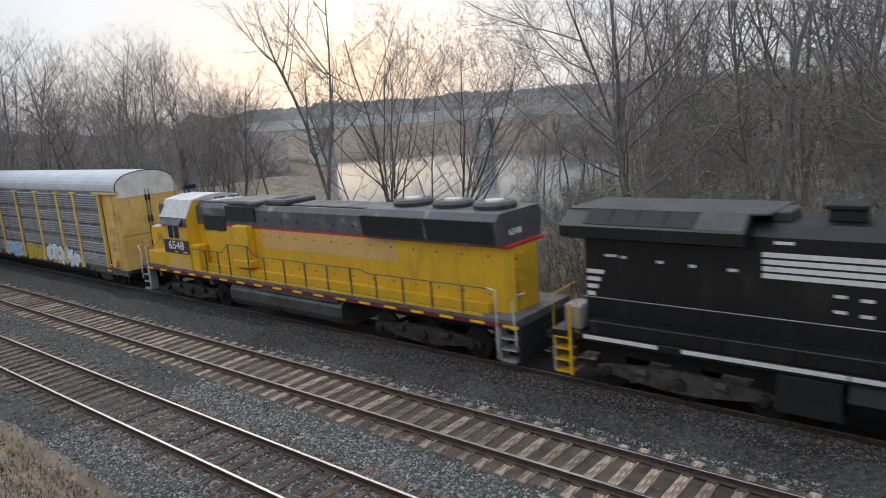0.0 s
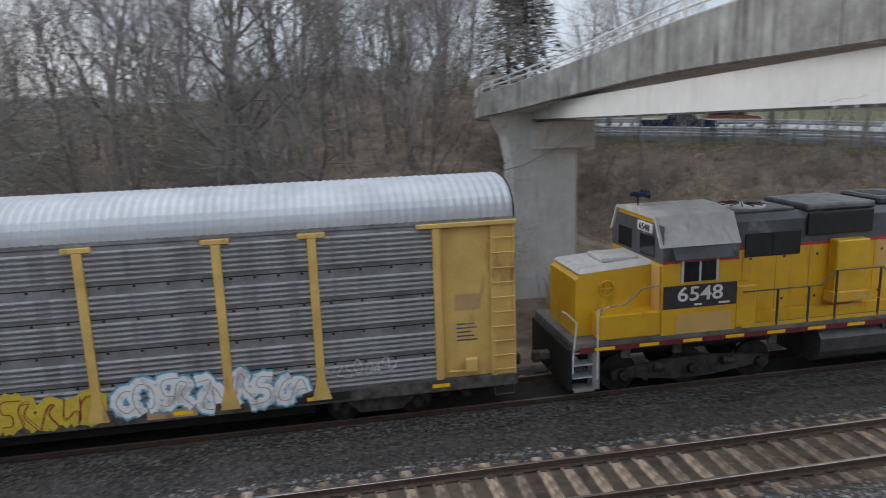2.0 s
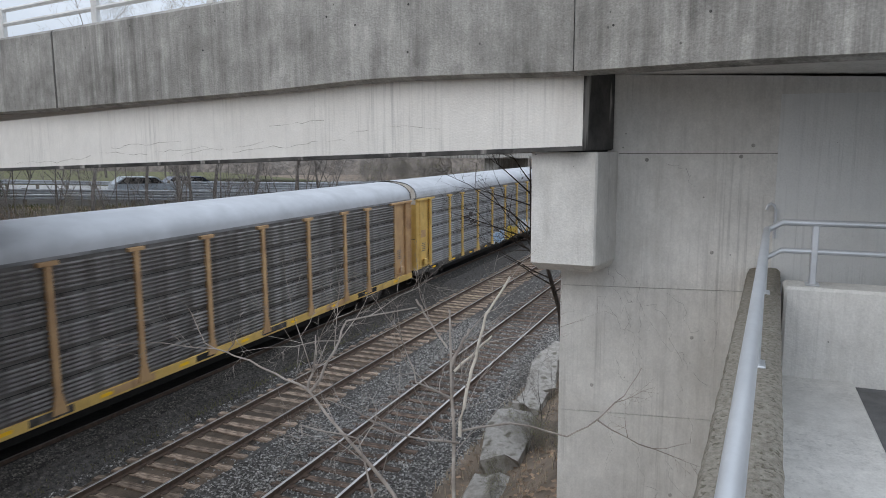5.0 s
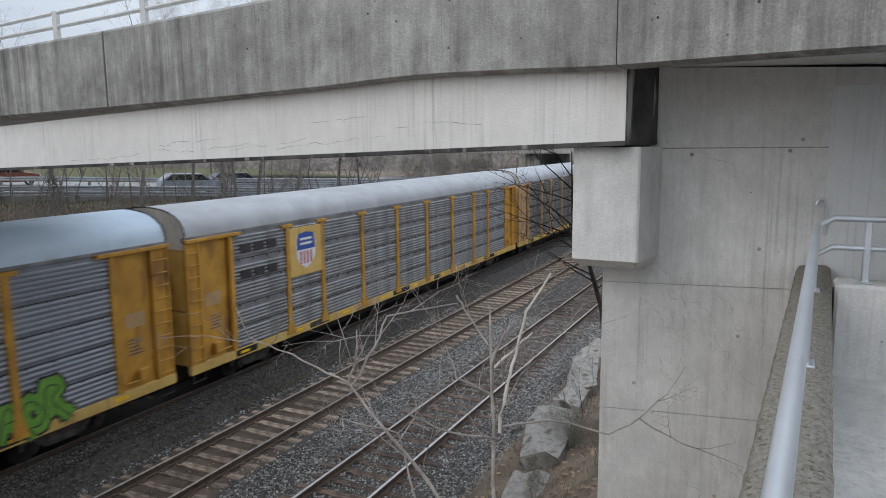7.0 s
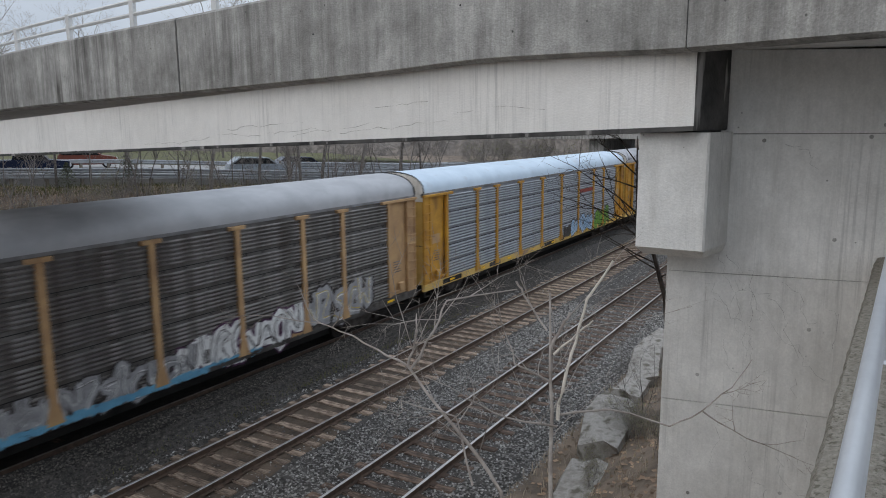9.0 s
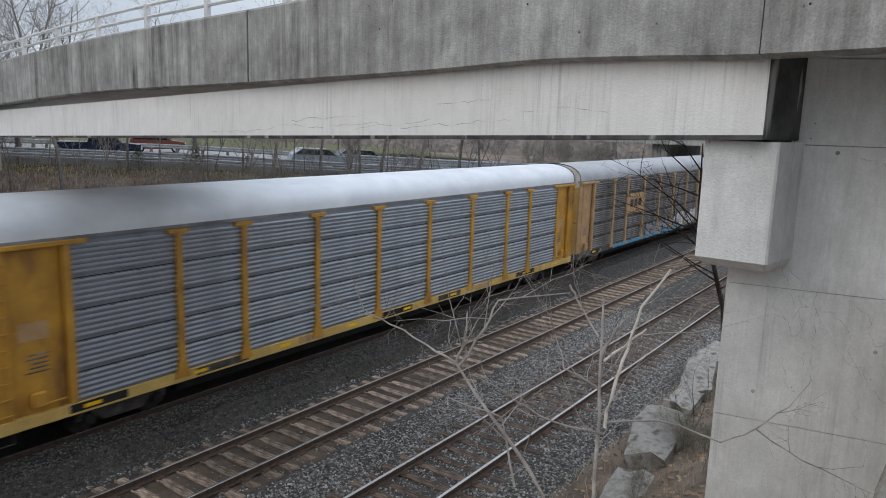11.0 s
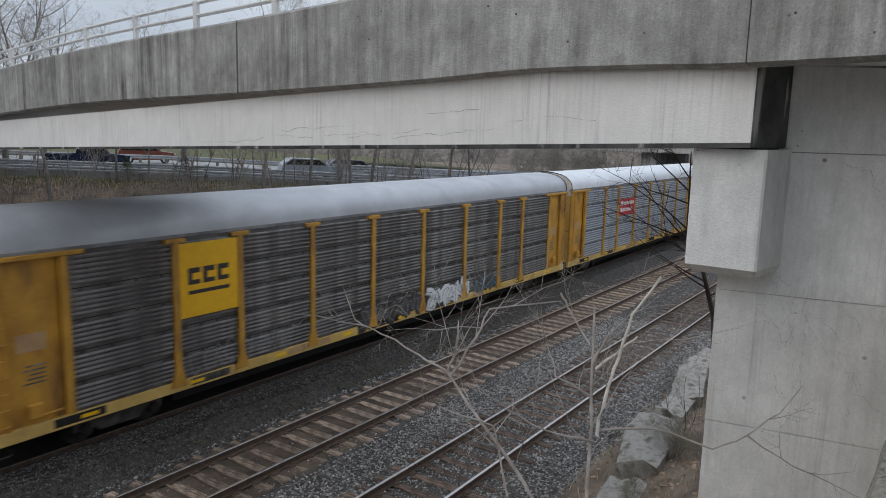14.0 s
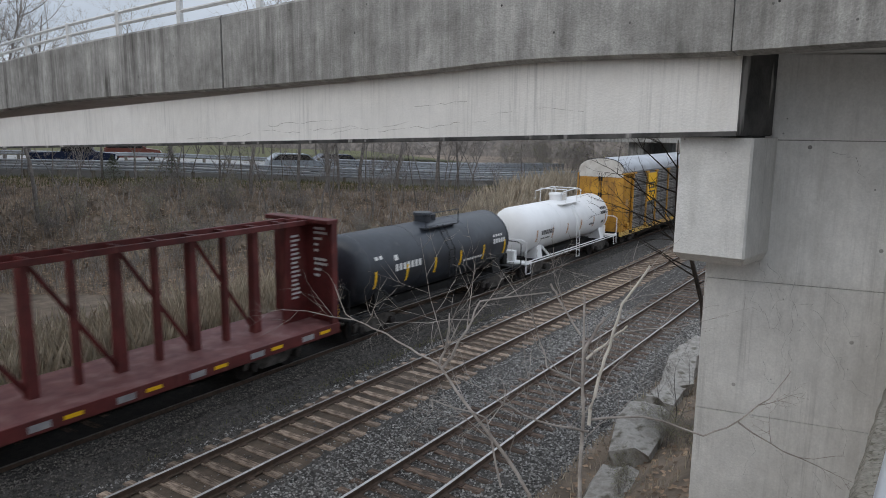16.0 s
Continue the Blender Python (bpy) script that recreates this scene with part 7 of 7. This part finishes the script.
def pine(x, y, z, h, w, label):
    t = thing("pine_tree", label, "tree")
    rr = random.Random(int(h * 100))
    part("trunk", Build().tube([(0, 0, -0.2), (0.05, 0, h * 0.5), (0, 0, h)], [h * 0.018, h * 0.012, 0.02], 7), M["bark"], t)
    b = Build()
    for _ in range(int(700 * h / 4) + 600):
        f = rr.random() ** 0.8
        a, zz = rr.uniform(0, 6.28), h * (0.12 + 0.88 * f)
        rad = w * (1.02 - f) * rr.uniform(0.25, 1.05)
        c, s = math.cos(a), math.sin(a)
        l = (0.05 + 0.022 * h) * rr.uniform(0.6, 1.5)
        p = Vector((rad * c, rad * s, zz))
        u, v = Vector((c, s, rr.uniform(-0.5, 0.2))) * l, Vector((-s, c, rr.uniform(-0.3, 0.3))) * l * 0.45
        b.add([p - u * 0.4, p + v, p + u, p - v], [(0, 1, 2, 3)])
    part("needles", b, M["pine"], t, "dark green needles")
    t.matrix_world = pose(x, y, z)
    return t


for az, d, h, w, lab in ((17.3, 56, 15.5, 3.4, "tall dark pine above the footbridge"), (15.9, 60, 13.0, 3.0, "tall dark pine above the footbridge")):
    x, y = polar(az, d)
    pine(x, y, terrain(x, y), h, w, lab)
for az, s0, h in ((35.2, -1.0, 2.2), (31.2, -1.2, 1.7)):
    x, y = polar(az, bank_distance(az, s0))
    pine(x, y, terrain(x, y), h, 0.8, "small green conifer by the guard rail")


# ---- ground cover ----
def blades(name, n, place, h, w, mat, label, seed, lift=0.0):
    rr, b = random.Random(seed), Build()
    for _ in range(n):
        x, y = place(rr)
        z = terrain(x, y) - 0.03 + lift
        a, hh = rr.uniform(0, 6.28), h * rr.uniform(0.5, 1.25)
        c, s = math.cos(a) * w, math.sin(a) * w
        lx, ly = rr.uniform(-0.3, 0.3) * hh, rr.uniform(-0.3, 0.3) * hh
        b.add([(x - c, y - s, z), (x + c, y + s, z), (x + lx * 0.4 + c * 0.6, y + ly * 0.4 + s * 0.6, z + hh * 0.6), (x + lx, y + ly, z + hh)], [(0, 1, 2), (0, 2, 3)])
    return solid(name, b, mat, label, "grass", "stuff")


def on_bank(rr):
    while True:
        x, y = rr.uniform(8, 58), rr.uniform(20.8, 50)
        if -15 < guard_s(x, y) < -0.4:
            return x, y


def low_bank(rr):
    while True:
        x, y = on_bank(rr)
        if guard_s(x, y) < -3.5:
            return x, y


def at_toe(rr):
    return rr.uniform(8, 54), 20.1 + 4.0 * rr.random() ** 1.1


def below_rail(rr):
    while True:
        x, y = rr.uniform(20, 56), rr.uniform(21, 50)
        if -3.0 < guard_s(x, y) < 0.3:
            return x, y


blades("dry_reeds", 17000, at_toe, 1.55, 0.011, M["straw"], "pale dry reeds at the foot of the bank", 51)
blades("dry_grass", 12000, on_bank, 0.28, 0.010, M["straw"], "short dry grass on the highway bank", 52)
blades("dead_stems", 6000, low_bank, 0.8, 0.009, M["twig"], "grey dead stems standing on the bank", 57)
blades("green_grass", 9000, below_rail, 0.28, 0.016, M["grass"], "new green grass below the guard rail", 53)
blades("weeds", 5000, lambda rr: (rr.uniform(-30, 26), rr.uniform(3.2, 6.3)), 0.26, 0.012, M["straw"], "dry weeds on the near bank", 54)
blades("green_grass", 2600, lambda rr: (rr.uniform(-22, -10), rr.uniform(3.0, 5.9)), 0.2, 0.014, M["grass"], "tufts of green grass on the near bank", 55)
blades("green_grass", 2600, lambda rr: (rr.gauss(19, 5), rr.uniform(14.3, 15.3)), 0.10, 0.012, M["grass"], "sparse green weeds between the tracks", 56, 0.16)


def litter(name, n, place, size, mat, label, seed):
    rr, b = random.Random(seed), Build()
    for _ in range(n):
        x, y = place(rr)
        z = terrain(x, y) + 0.02
        a, s = rr.uniform(0, 6.28), size * rr.uniform(0.5, 1.4)
        c, q = math.cos(a) * s, math.sin(a) * s
        b.add([(x - c, y - q, z), (x + q, y - c, z + rr.uniform(0, 0.25) * s), (x + c, y + q, z + rr.uniform(-0.1, 0.25) * s), (x - q, y + c, z + rr.uniform(0, 0.25) * s)], [(0, 1, 2, 3)])
    return solid(name, b, mat, label, "leaves", "stuff")


litter("fallen_leaves", 34000, on_bank, 0.075, M["leaf"], "brown fallen leaves covering the bank", 61)
litter("fallen_leaves", 5000, lambda rr: (rr.uniform(-24, 26), rr.uniform(1.5, 6.0)), 0.07, M["leaf"], "brown fallen leaves on the near bank", 62)


# ---- dead shrub before the camera ----
def near_shrub():
    sh = thing("dead_shrub", "pale dead shrub with one snapped, peeled stem", "shrub")
    rr = random.Random(91)

    def limb(pts, r0, r1, mat, n_twigs, name="branch"):
        pts = [Vector(p) for p in pts]
        fine = []
        for i in range(len(pts) - 1):
            for k in range(3):
                fine.append(pts[i].lerp(pts[i + 1], k / 3) + Vector((rr.uniform(-1, 1), rr.uniform(-1, 1), rr.uniform(-1, 1))) * 0.006)
        fine.append(pts[-1])
        m = len(fine)
        bo = part(name, Build().tube(fine, [r0 + (r1 - r0) * i / (m - 1) for i in range(m)], 7), M[mat], sh, smooth=True)
        for _ in range(n_twigs + 1):
            tw = Build()
            i = rr.randrange(m // 4, m)
            d = (fine[min(i + 1, m - 1)] - fine[max(i - 1, 0)]).normalized()
            grow(rr, tw, tw, fine[i], (d * 0.6 + Vector((rr.uniform(-1, 1), rr.uniform(-1, 1), rr.uniform(-0.6, 1))) * 0.8).normalized(), rr.uniform(0.22, 0.62), 0.0036, 2, 4, 0.24, 0.02, 0.0011)
            part("branchlet", tw, M["twig_pale"], bo)

    limb([(3.15, 1.22, 3.9), (3.27, 1.31, 5.76), (3.43, 1.38, 6.13), (3.52, 1.43, 6.41), (3.65, 1.49, 6.73)], 0.014, 0.006, "twig_pale", 3, "stem")
    limb([(3.38, 1.33, 6.1), (3.44, 1.31, 6.36), (3.5, 1.28, 6.51), (3.54, 1.23, 6.75), (3.57, 1.11, 6.96)], 0.010, 0.006, "bare_wood", 0, "snapped_stem")
    limb([(3.53, 1.41, 6.41), (3.62, 1.3, 6.54), (3.66, 1.24, 6.6)], 0.008, 0.005, "bare_wood", 0)
    limb([(3.53, 1.43, 6.44), (3.59, 1.39, 6.56), (3.62, 1.36, 6.64)], 0.010, 0.007, "twig_pale", 1)
    limb([(2.75, 0.95, 4.2), (2.84, 1.39, 5.93), (2.85, 1.6, 6.14), (2.88, 1.78, 6.29), (2.9, 1.96, 6.44), (2.87, 2.13, 6.51), (2.82, 2.33, 6.6), (2.77, 2.48, 6.66)], 0.0115, 0.003, "twig_pale", 5)
    limb([(2.9, 1.96, 6.44), (2.95, 1.94, 6.56), (2.99, 1.96, 6.7)], 0.008, 0.003, "twig_pale", 3)
    limb([(2.91, 1.94, 6.43), (3.02, 1.87, 6.62), (3.13, 1.86, 6.75), (3.36, 1.56, 6.8)], 0.008, 0.003, "twig_pale", 3)
    limb([(3.44, 1.35, 6.11), (3.64, 1.12, 6.12), (3.79, 0.83, 6.02), (3.92, 0.69, 6.09), (4.04, 0.56, 6.22), (4.15, 0.48, 6.36)], 0.007, 0.002, "twig_pale", 0)
    limb([(3.92, 0.69, 6.09), (3.94, 0.57, 6.02), (3.98, 0.41, 5.95)], 0.005, 0.002, "twig_pale", 1)
    limb([(3.48, 1.41, 6.27), (3.35, 1.56, 6.39), (3.37, 1.64, 6.56)], 0.007, 0.003, "twig_pale", 3)
    limb([(3.41, 1.34, 6.05), (3.24, 1.55, 6.12), (3.08, 1.72, 6.25)], 0.007, 0.003, "twig_pale", 3)
    limb([(2.79, 1.52, 5.95), (2.87, 1.65, 6.24), (2.75, 1.9, 6.32)], 0.006, 0.003, "twig_pale", 3)
    limb([(3.52, 1.45, 6.55), (3.55, 1.61, 6.73), (3.54, 1.65, 6.8)], 0.006, 0.006, "twig_pale", 0)
    return sh


near_shrub()


# ---- highway ----
def hw(a, s, z):
    """A point of the highway: a metres along its guard rail, s metres behind it, z metres above the rail's foot."""
    p = GT * a + GN * (float(np.interp(a, GA, GOFF)) + s)
    return Vector((p.x, p.y, float(np.interp(a, GA, GZ)) + z))


def strip(s0, s1, z0, z1, cuts):
    """A slab that follows the guard rail's line between two distances behind it."""
    b = Build()
    for a in cuts:
        b.v += [tuple(hw(a, s0, z0)), tuple(hw(a, s1, z0)), tuple(hw(a, s1, z1)), tuple(hw(a, s0, z1))]
    n = len(cuts)
    b.f = [(4 * j + i, 4 * j + (i + 1) % 4, 4 * j + 4 + (i + 1) % 4, 4 * j + 4 + i) for j in range(n - 1) for i in range(4)] + [(0, 1, 2, 3), (4 * n - 1, 4 * n - 2, 4 * n - 3, 4 * n - 4)]
    return b


def highway():
    cuts = [-66 + 4 * i for i in range(27)]
    ro = solid("road", strip(0.9, 24, -0.6, 0.25, cuts), M["road"], "pale concrete highway above the bank", "road", "structure")
    for s in (4.3, 8.0, 11.7):
        part("lane_line", strip(s, s + 0.14, 0.251, 0.256, cuts), M["paint_white"], ro)
    solid("verge", strip(24.2, 80, -0.8, 0.5, cuts), M["grass"], "greenish verge beyond the highway", "verge", "structure")
    for off, z, heights, a0, a1 in ((0.0, 0.0, (0.45, 0.80), -64, 38), (13.5, 0.25, (0.62,), -64, 38), (3.0, 0.25, (0.35, 0.70, 1.05), 13, 38), (6.5, 0.25, (0.62, 0.95), 12, 38)):
        gr = thing("guard_rail", "galvanised highway guard rail on wooden posts", "guard rail", "guard rails")
        stops = [a0 + 2.0 * k for k in range(int((a1 - a0) / 2.0) + 1)]
        for zz in heights:
            b, sec = Build(), [(0, -0.16), (-0.05, -0.12), (-0.05, -0.05), (0, 0), (-0.05, 0.05), (-0.05, 0.12), (0, 0.16)]
            for a in stops:
                b.v += [tuple(hw(a, 0.3 + off + u, z + zz + v)) for u, v in sec]
            b.f = [(7 * j + i, 7 * j + i + 1, 7 * j + 8 + i, 7 * j + 7 + i) for j in range(len(stops) - 1) for i in range(6)]
            part("beam", b, M["guard_steel"], gr)
        for a in stops:
            p = hw(a, 0.45 + off, z)
            part("post", Build().box((p.x - 0.09, p.y - 0.09, p.z - 0.4), (p.x + 0.09, p.y + 0.09, p.z + heights[-1] + 0.2), 0.01), M["wood_post"], gr)


def road_vehicle(name, label, az, s, prof, glass, mat, width=1.8):
    """A car: side outline drawn out across, dark glass band, four wheels."""
    v = thing(name, label, "car")
    part("body", Build().prism(prof, "y", -width / 2, width / 2), M[mat], v)
    part("glazing", Build().prism(glass, "y", -width / 2 - 0.01, width / 2 + 0.01), M["window_dark"], v)
    x0, x1 = min(p[0] for p in prof), max(p[0] for p in prof)
    for x in (x0 + 0.85, x1 - 0.85):
        for y in (-width / 2 + 0.1, width / 2 - 0.1):
            wl_ = part("wheel", Build().lathe([(-0.1, 0.34), (0.1, 0.34)], (x, y, 0.34), "y", 16), M["tyre"], v)
            part("rim", Build().lathe([(-0.11, 0.2), (0.11, 0.2)], (x, y, 0.34), "y", 12), M["galvanised"], wl_)
    for y in (-width / 2 + 0.1, width / 2 - 0.45):
        part("headlight", Build().box((x1 - 0.02, y, 0.68), (x1 + 0.02, y + 0.35, 0.85)), M["paint_white"], v)
    x, y = polar(az, bank_distance(az, s))
    v.matrix_world = pose(x, y, guard_z(x, y) + 0.25, 0, 0, math.degrees(math.atan2(GT.y, GT.x)))
    return v


def overpass():
    op = thing("overpass", "concrete road overpass over the tracks with metal railing", "bridge", kind="structure")
    part("deck", Build().box((62, -30, 6.55), (74, 60, 7.5), 0.03), M["concrete_dark"], op)
    part("parapet", Build().box((62, -30, 7.5), (62.3, 60, 8.1), 0.02), M["concrete"], op)
    for y in (3.0, 21.5):
        part("pier", Build().box((63, y - 0.7, -0.5), (73, y + 0.7, 6.55), 0.05), M["concrete_dark"], op)
    for y in range(-28, 60, 3):
        part("railing_post", Build().box((62.1, y - 0.04, 8.1), (62.2, y + 0.04, 8.8)), M["galvanised"], op)
    for z in (8.4, 8.75):
        part("railing_bar", Build().box((62.1, -30, z), (62.2, 60, z + 0.06)), M["galvanised"], op)


highway()
CARP = [(-2.2, 0.3), (2.2, 0.3), (2.25, 0.7), (2.1, 0.9), (1.1, 1.05), (0.5, 1.5), (-1.5, 1.55), (-2.15, 1.1), (-2.25, 0.7)]
CARG = [(0.95, 1.06), (0.45, 1.44), (-1.45, 1.49), (-1.95, 1.12)]
TRK = [(-2.6, 0.4), (2.6, 0.4), (2.65, 1.0), (1.4, 1.15), (0.9, 1.75), (-0.5, 1.78), (-0.7, 1.15), (-2.6, 1.12)]
TRKG = [(1.3, 1.16), (0.85, 1.68), (-0.45, 1.7), (-0.6, 1.18)]
road_vehicle("pickup_truck", "dark blue pickup truck on the highway shoulder", 28.7, 3.2, TRK, TRKG, "car_blue", 1.95)
road_vehicle("estate_car", "silver-blue estate car on the highway", 44.6, 2.4, CARP, CARG, "car_silver")
road_vehicle("orange_car", "dull orange car beyond the guard rail", 32.6, 16.0, CARP, CARG, "car_orange")
road_vehicle("dark_car", "dark car beyond the guard rail", 47.9, 5.5, CARP, CARG, "car_blue")
overpass()


# ---- river bridge and far hills ----
def river_bridge():
    rb = thing("river_bridge", "long flat concrete road bridge over the river", "bridge", kind="structure")
    p0, p1 = Vector((*polar(-64, 176), 7.6)), Vector((*polar(-18, 138), 6.0))
    d = (p1 - p0).normalized()
    nrm = Vector((-d.y, d.x, 0))
    c = [p0 - nrm * 5, p1 - nrm * 5, p1 + nrm * 5, p0 + nrm * 5]
    part("deck", Build().hexa([q - Vector((0, 0, 1.25)) for q in c] + [q - Vector((0, 0, 0.4)) for q in c]), M["concrete"], rb)
    part("parapet", Build().hexa([c[0] - Vector((0, 0, 0.4)), c[1] - Vector((0, 0, 0.4)), c[1] + nrm * 0.4 - Vector((0, 0, 0.4)), c[0] + nrm * 0.4 - Vector((0, 0, 0.4)), c[0] + Vector((0, 0, 0.6)), c[1] + Vector((0, 0, 0.6)), c[1] + nrm * 0.4 + Vector((0, 0, 0.6)), c[0] + nrm * 0.4 + Vector((0, 0, 0.6))]), M["concrete"], rb, "pale parapet")
    for az in (-49.4, -36.4, -24.5):
        # where the ray of this bearing meets the bridge's line
        s, cc = math.sin(radians(az)), math.cos(radians(az))
        t = (p0.x * cc - p0.y * s) / (d.y * s - d.x * cc)
        q = p0 + d * t
        pr = Build()
        for k in (-3, 3):
            o = q + nrm * k
            pr.box((o.x - 1.1, o.y - 1.1, -3.5), (o.x + 1.1, o.y + 1.1, q.z - 2.3), 0.1)
        part("pier", pr, M["concrete"], rb, "concrete pier standing in the river")
        cap = [q - d * 1.3 - nrm * 5, q + d * 1.3 - nrm * 5, q + d * 1.3 + nrm * 5, q - d * 1.3 + nrm * 5]
        part("pier_cap", Build().hexa([v - Vector((0, 0, 2.6)) for v in cap] + [v - Vector((0, 0, 1.5)) for v in cap]), M["concrete"], rb)
        part("pier_foot", Build().box((q.x - 2.2, q.y - 2.2, -3.5), (q.x + 2.2, q.y + 2.2, -0.9), 0.1), M["concrete"], rb)


river_bridge()


def far_wood(name, az0, az1, d, z0, top, rough, seed, mat, label):
    """A distant wooded rise: an uneven ridge with depth, its outline broken by tree tops."""
    rr, b = random.Random(seed), Build()
    n = int(abs(az1 - az0) * d / 57.3 / 1.3)
    rows = 6
    for j in range(rows + 1):
        for i in range(n + 1):
            az = az0 + (az1 - az0) * i / n
            dd = d + j * 0.05 * d
            x, y = polar(az, dd)
            f = j / rows
            e = smoothstep(0, 0.12, i / n) * smoothstep(0, 0.12, 1 - i / n)
            h = z0 + (top - z0) * (0.25 + 0.75 * f ** 0.7) * (0.35 + 0.65 * e) + rough * (rr.random() - 0.3) + rough * 1.4 * noise.noise(Vector((x * 0.02, y * 0.02, seed)))
            b.v.append((x, y, z0 - 2 if j == 0 else h))
    b.f = [(j * (n + 1) + i, j * (n + 1) + i + 1, (j + 1) * (n + 1) + i + 1, (j + 1) * (n + 1) + i) for j in range(rows) for i in range(n)]
    return solid(name, b, M[mat], label, "woods", "structure")


far_wood("backdrop_wood", -100, -52, 100, -1, 8.5, 2.6, 5, "woods", "brown leafless wood across the water")
far_wood("backdrop_hill", -62, -8, 330, 0, 11.5, 2.4, 8, "hill_haze", "far wooded ridge beyond the river, haze put into its colour")
far_wood("backdrop_hill", -60, -10, 600, 0, 21, 3.5, 9, "hill_haze", "furthest ridge on the horizon, haze put into its grey")
far_wood("backdrop_wood", -30, 2, 74, 3, 6.0, 1.8, 16, "woods", "low brown thicket behind the wood")
far_wood("backdrop_wood", -8, 22, 76, 4, 10.5, 2.4, 6, "woods", "brown leafless wood closing the slope")
far_wood("backdrop_wood", 22, 80, 120, 3, 9.5, 2.0, 7, "woods", "brown leafless wood beyond the highway")
track(TRACK_A, "near railway track on dark wooden sleepers", M["tie_dark"], 31)
track(TRACK_B, "middle railway track on weathered pale wooden sleepers", M["tie"], 32)
track(TRACK_C, "far railway track carrying the train", M["tie_dark"], 33, "rail_shaded")


def motions():
    for ob, x0 in TRAIN:
        walk(ob, [(0.5 * i, pose(x0 + SPEED * 0.5 * i, TRACK_C, 0.0)) for i in range(33)])


motions()
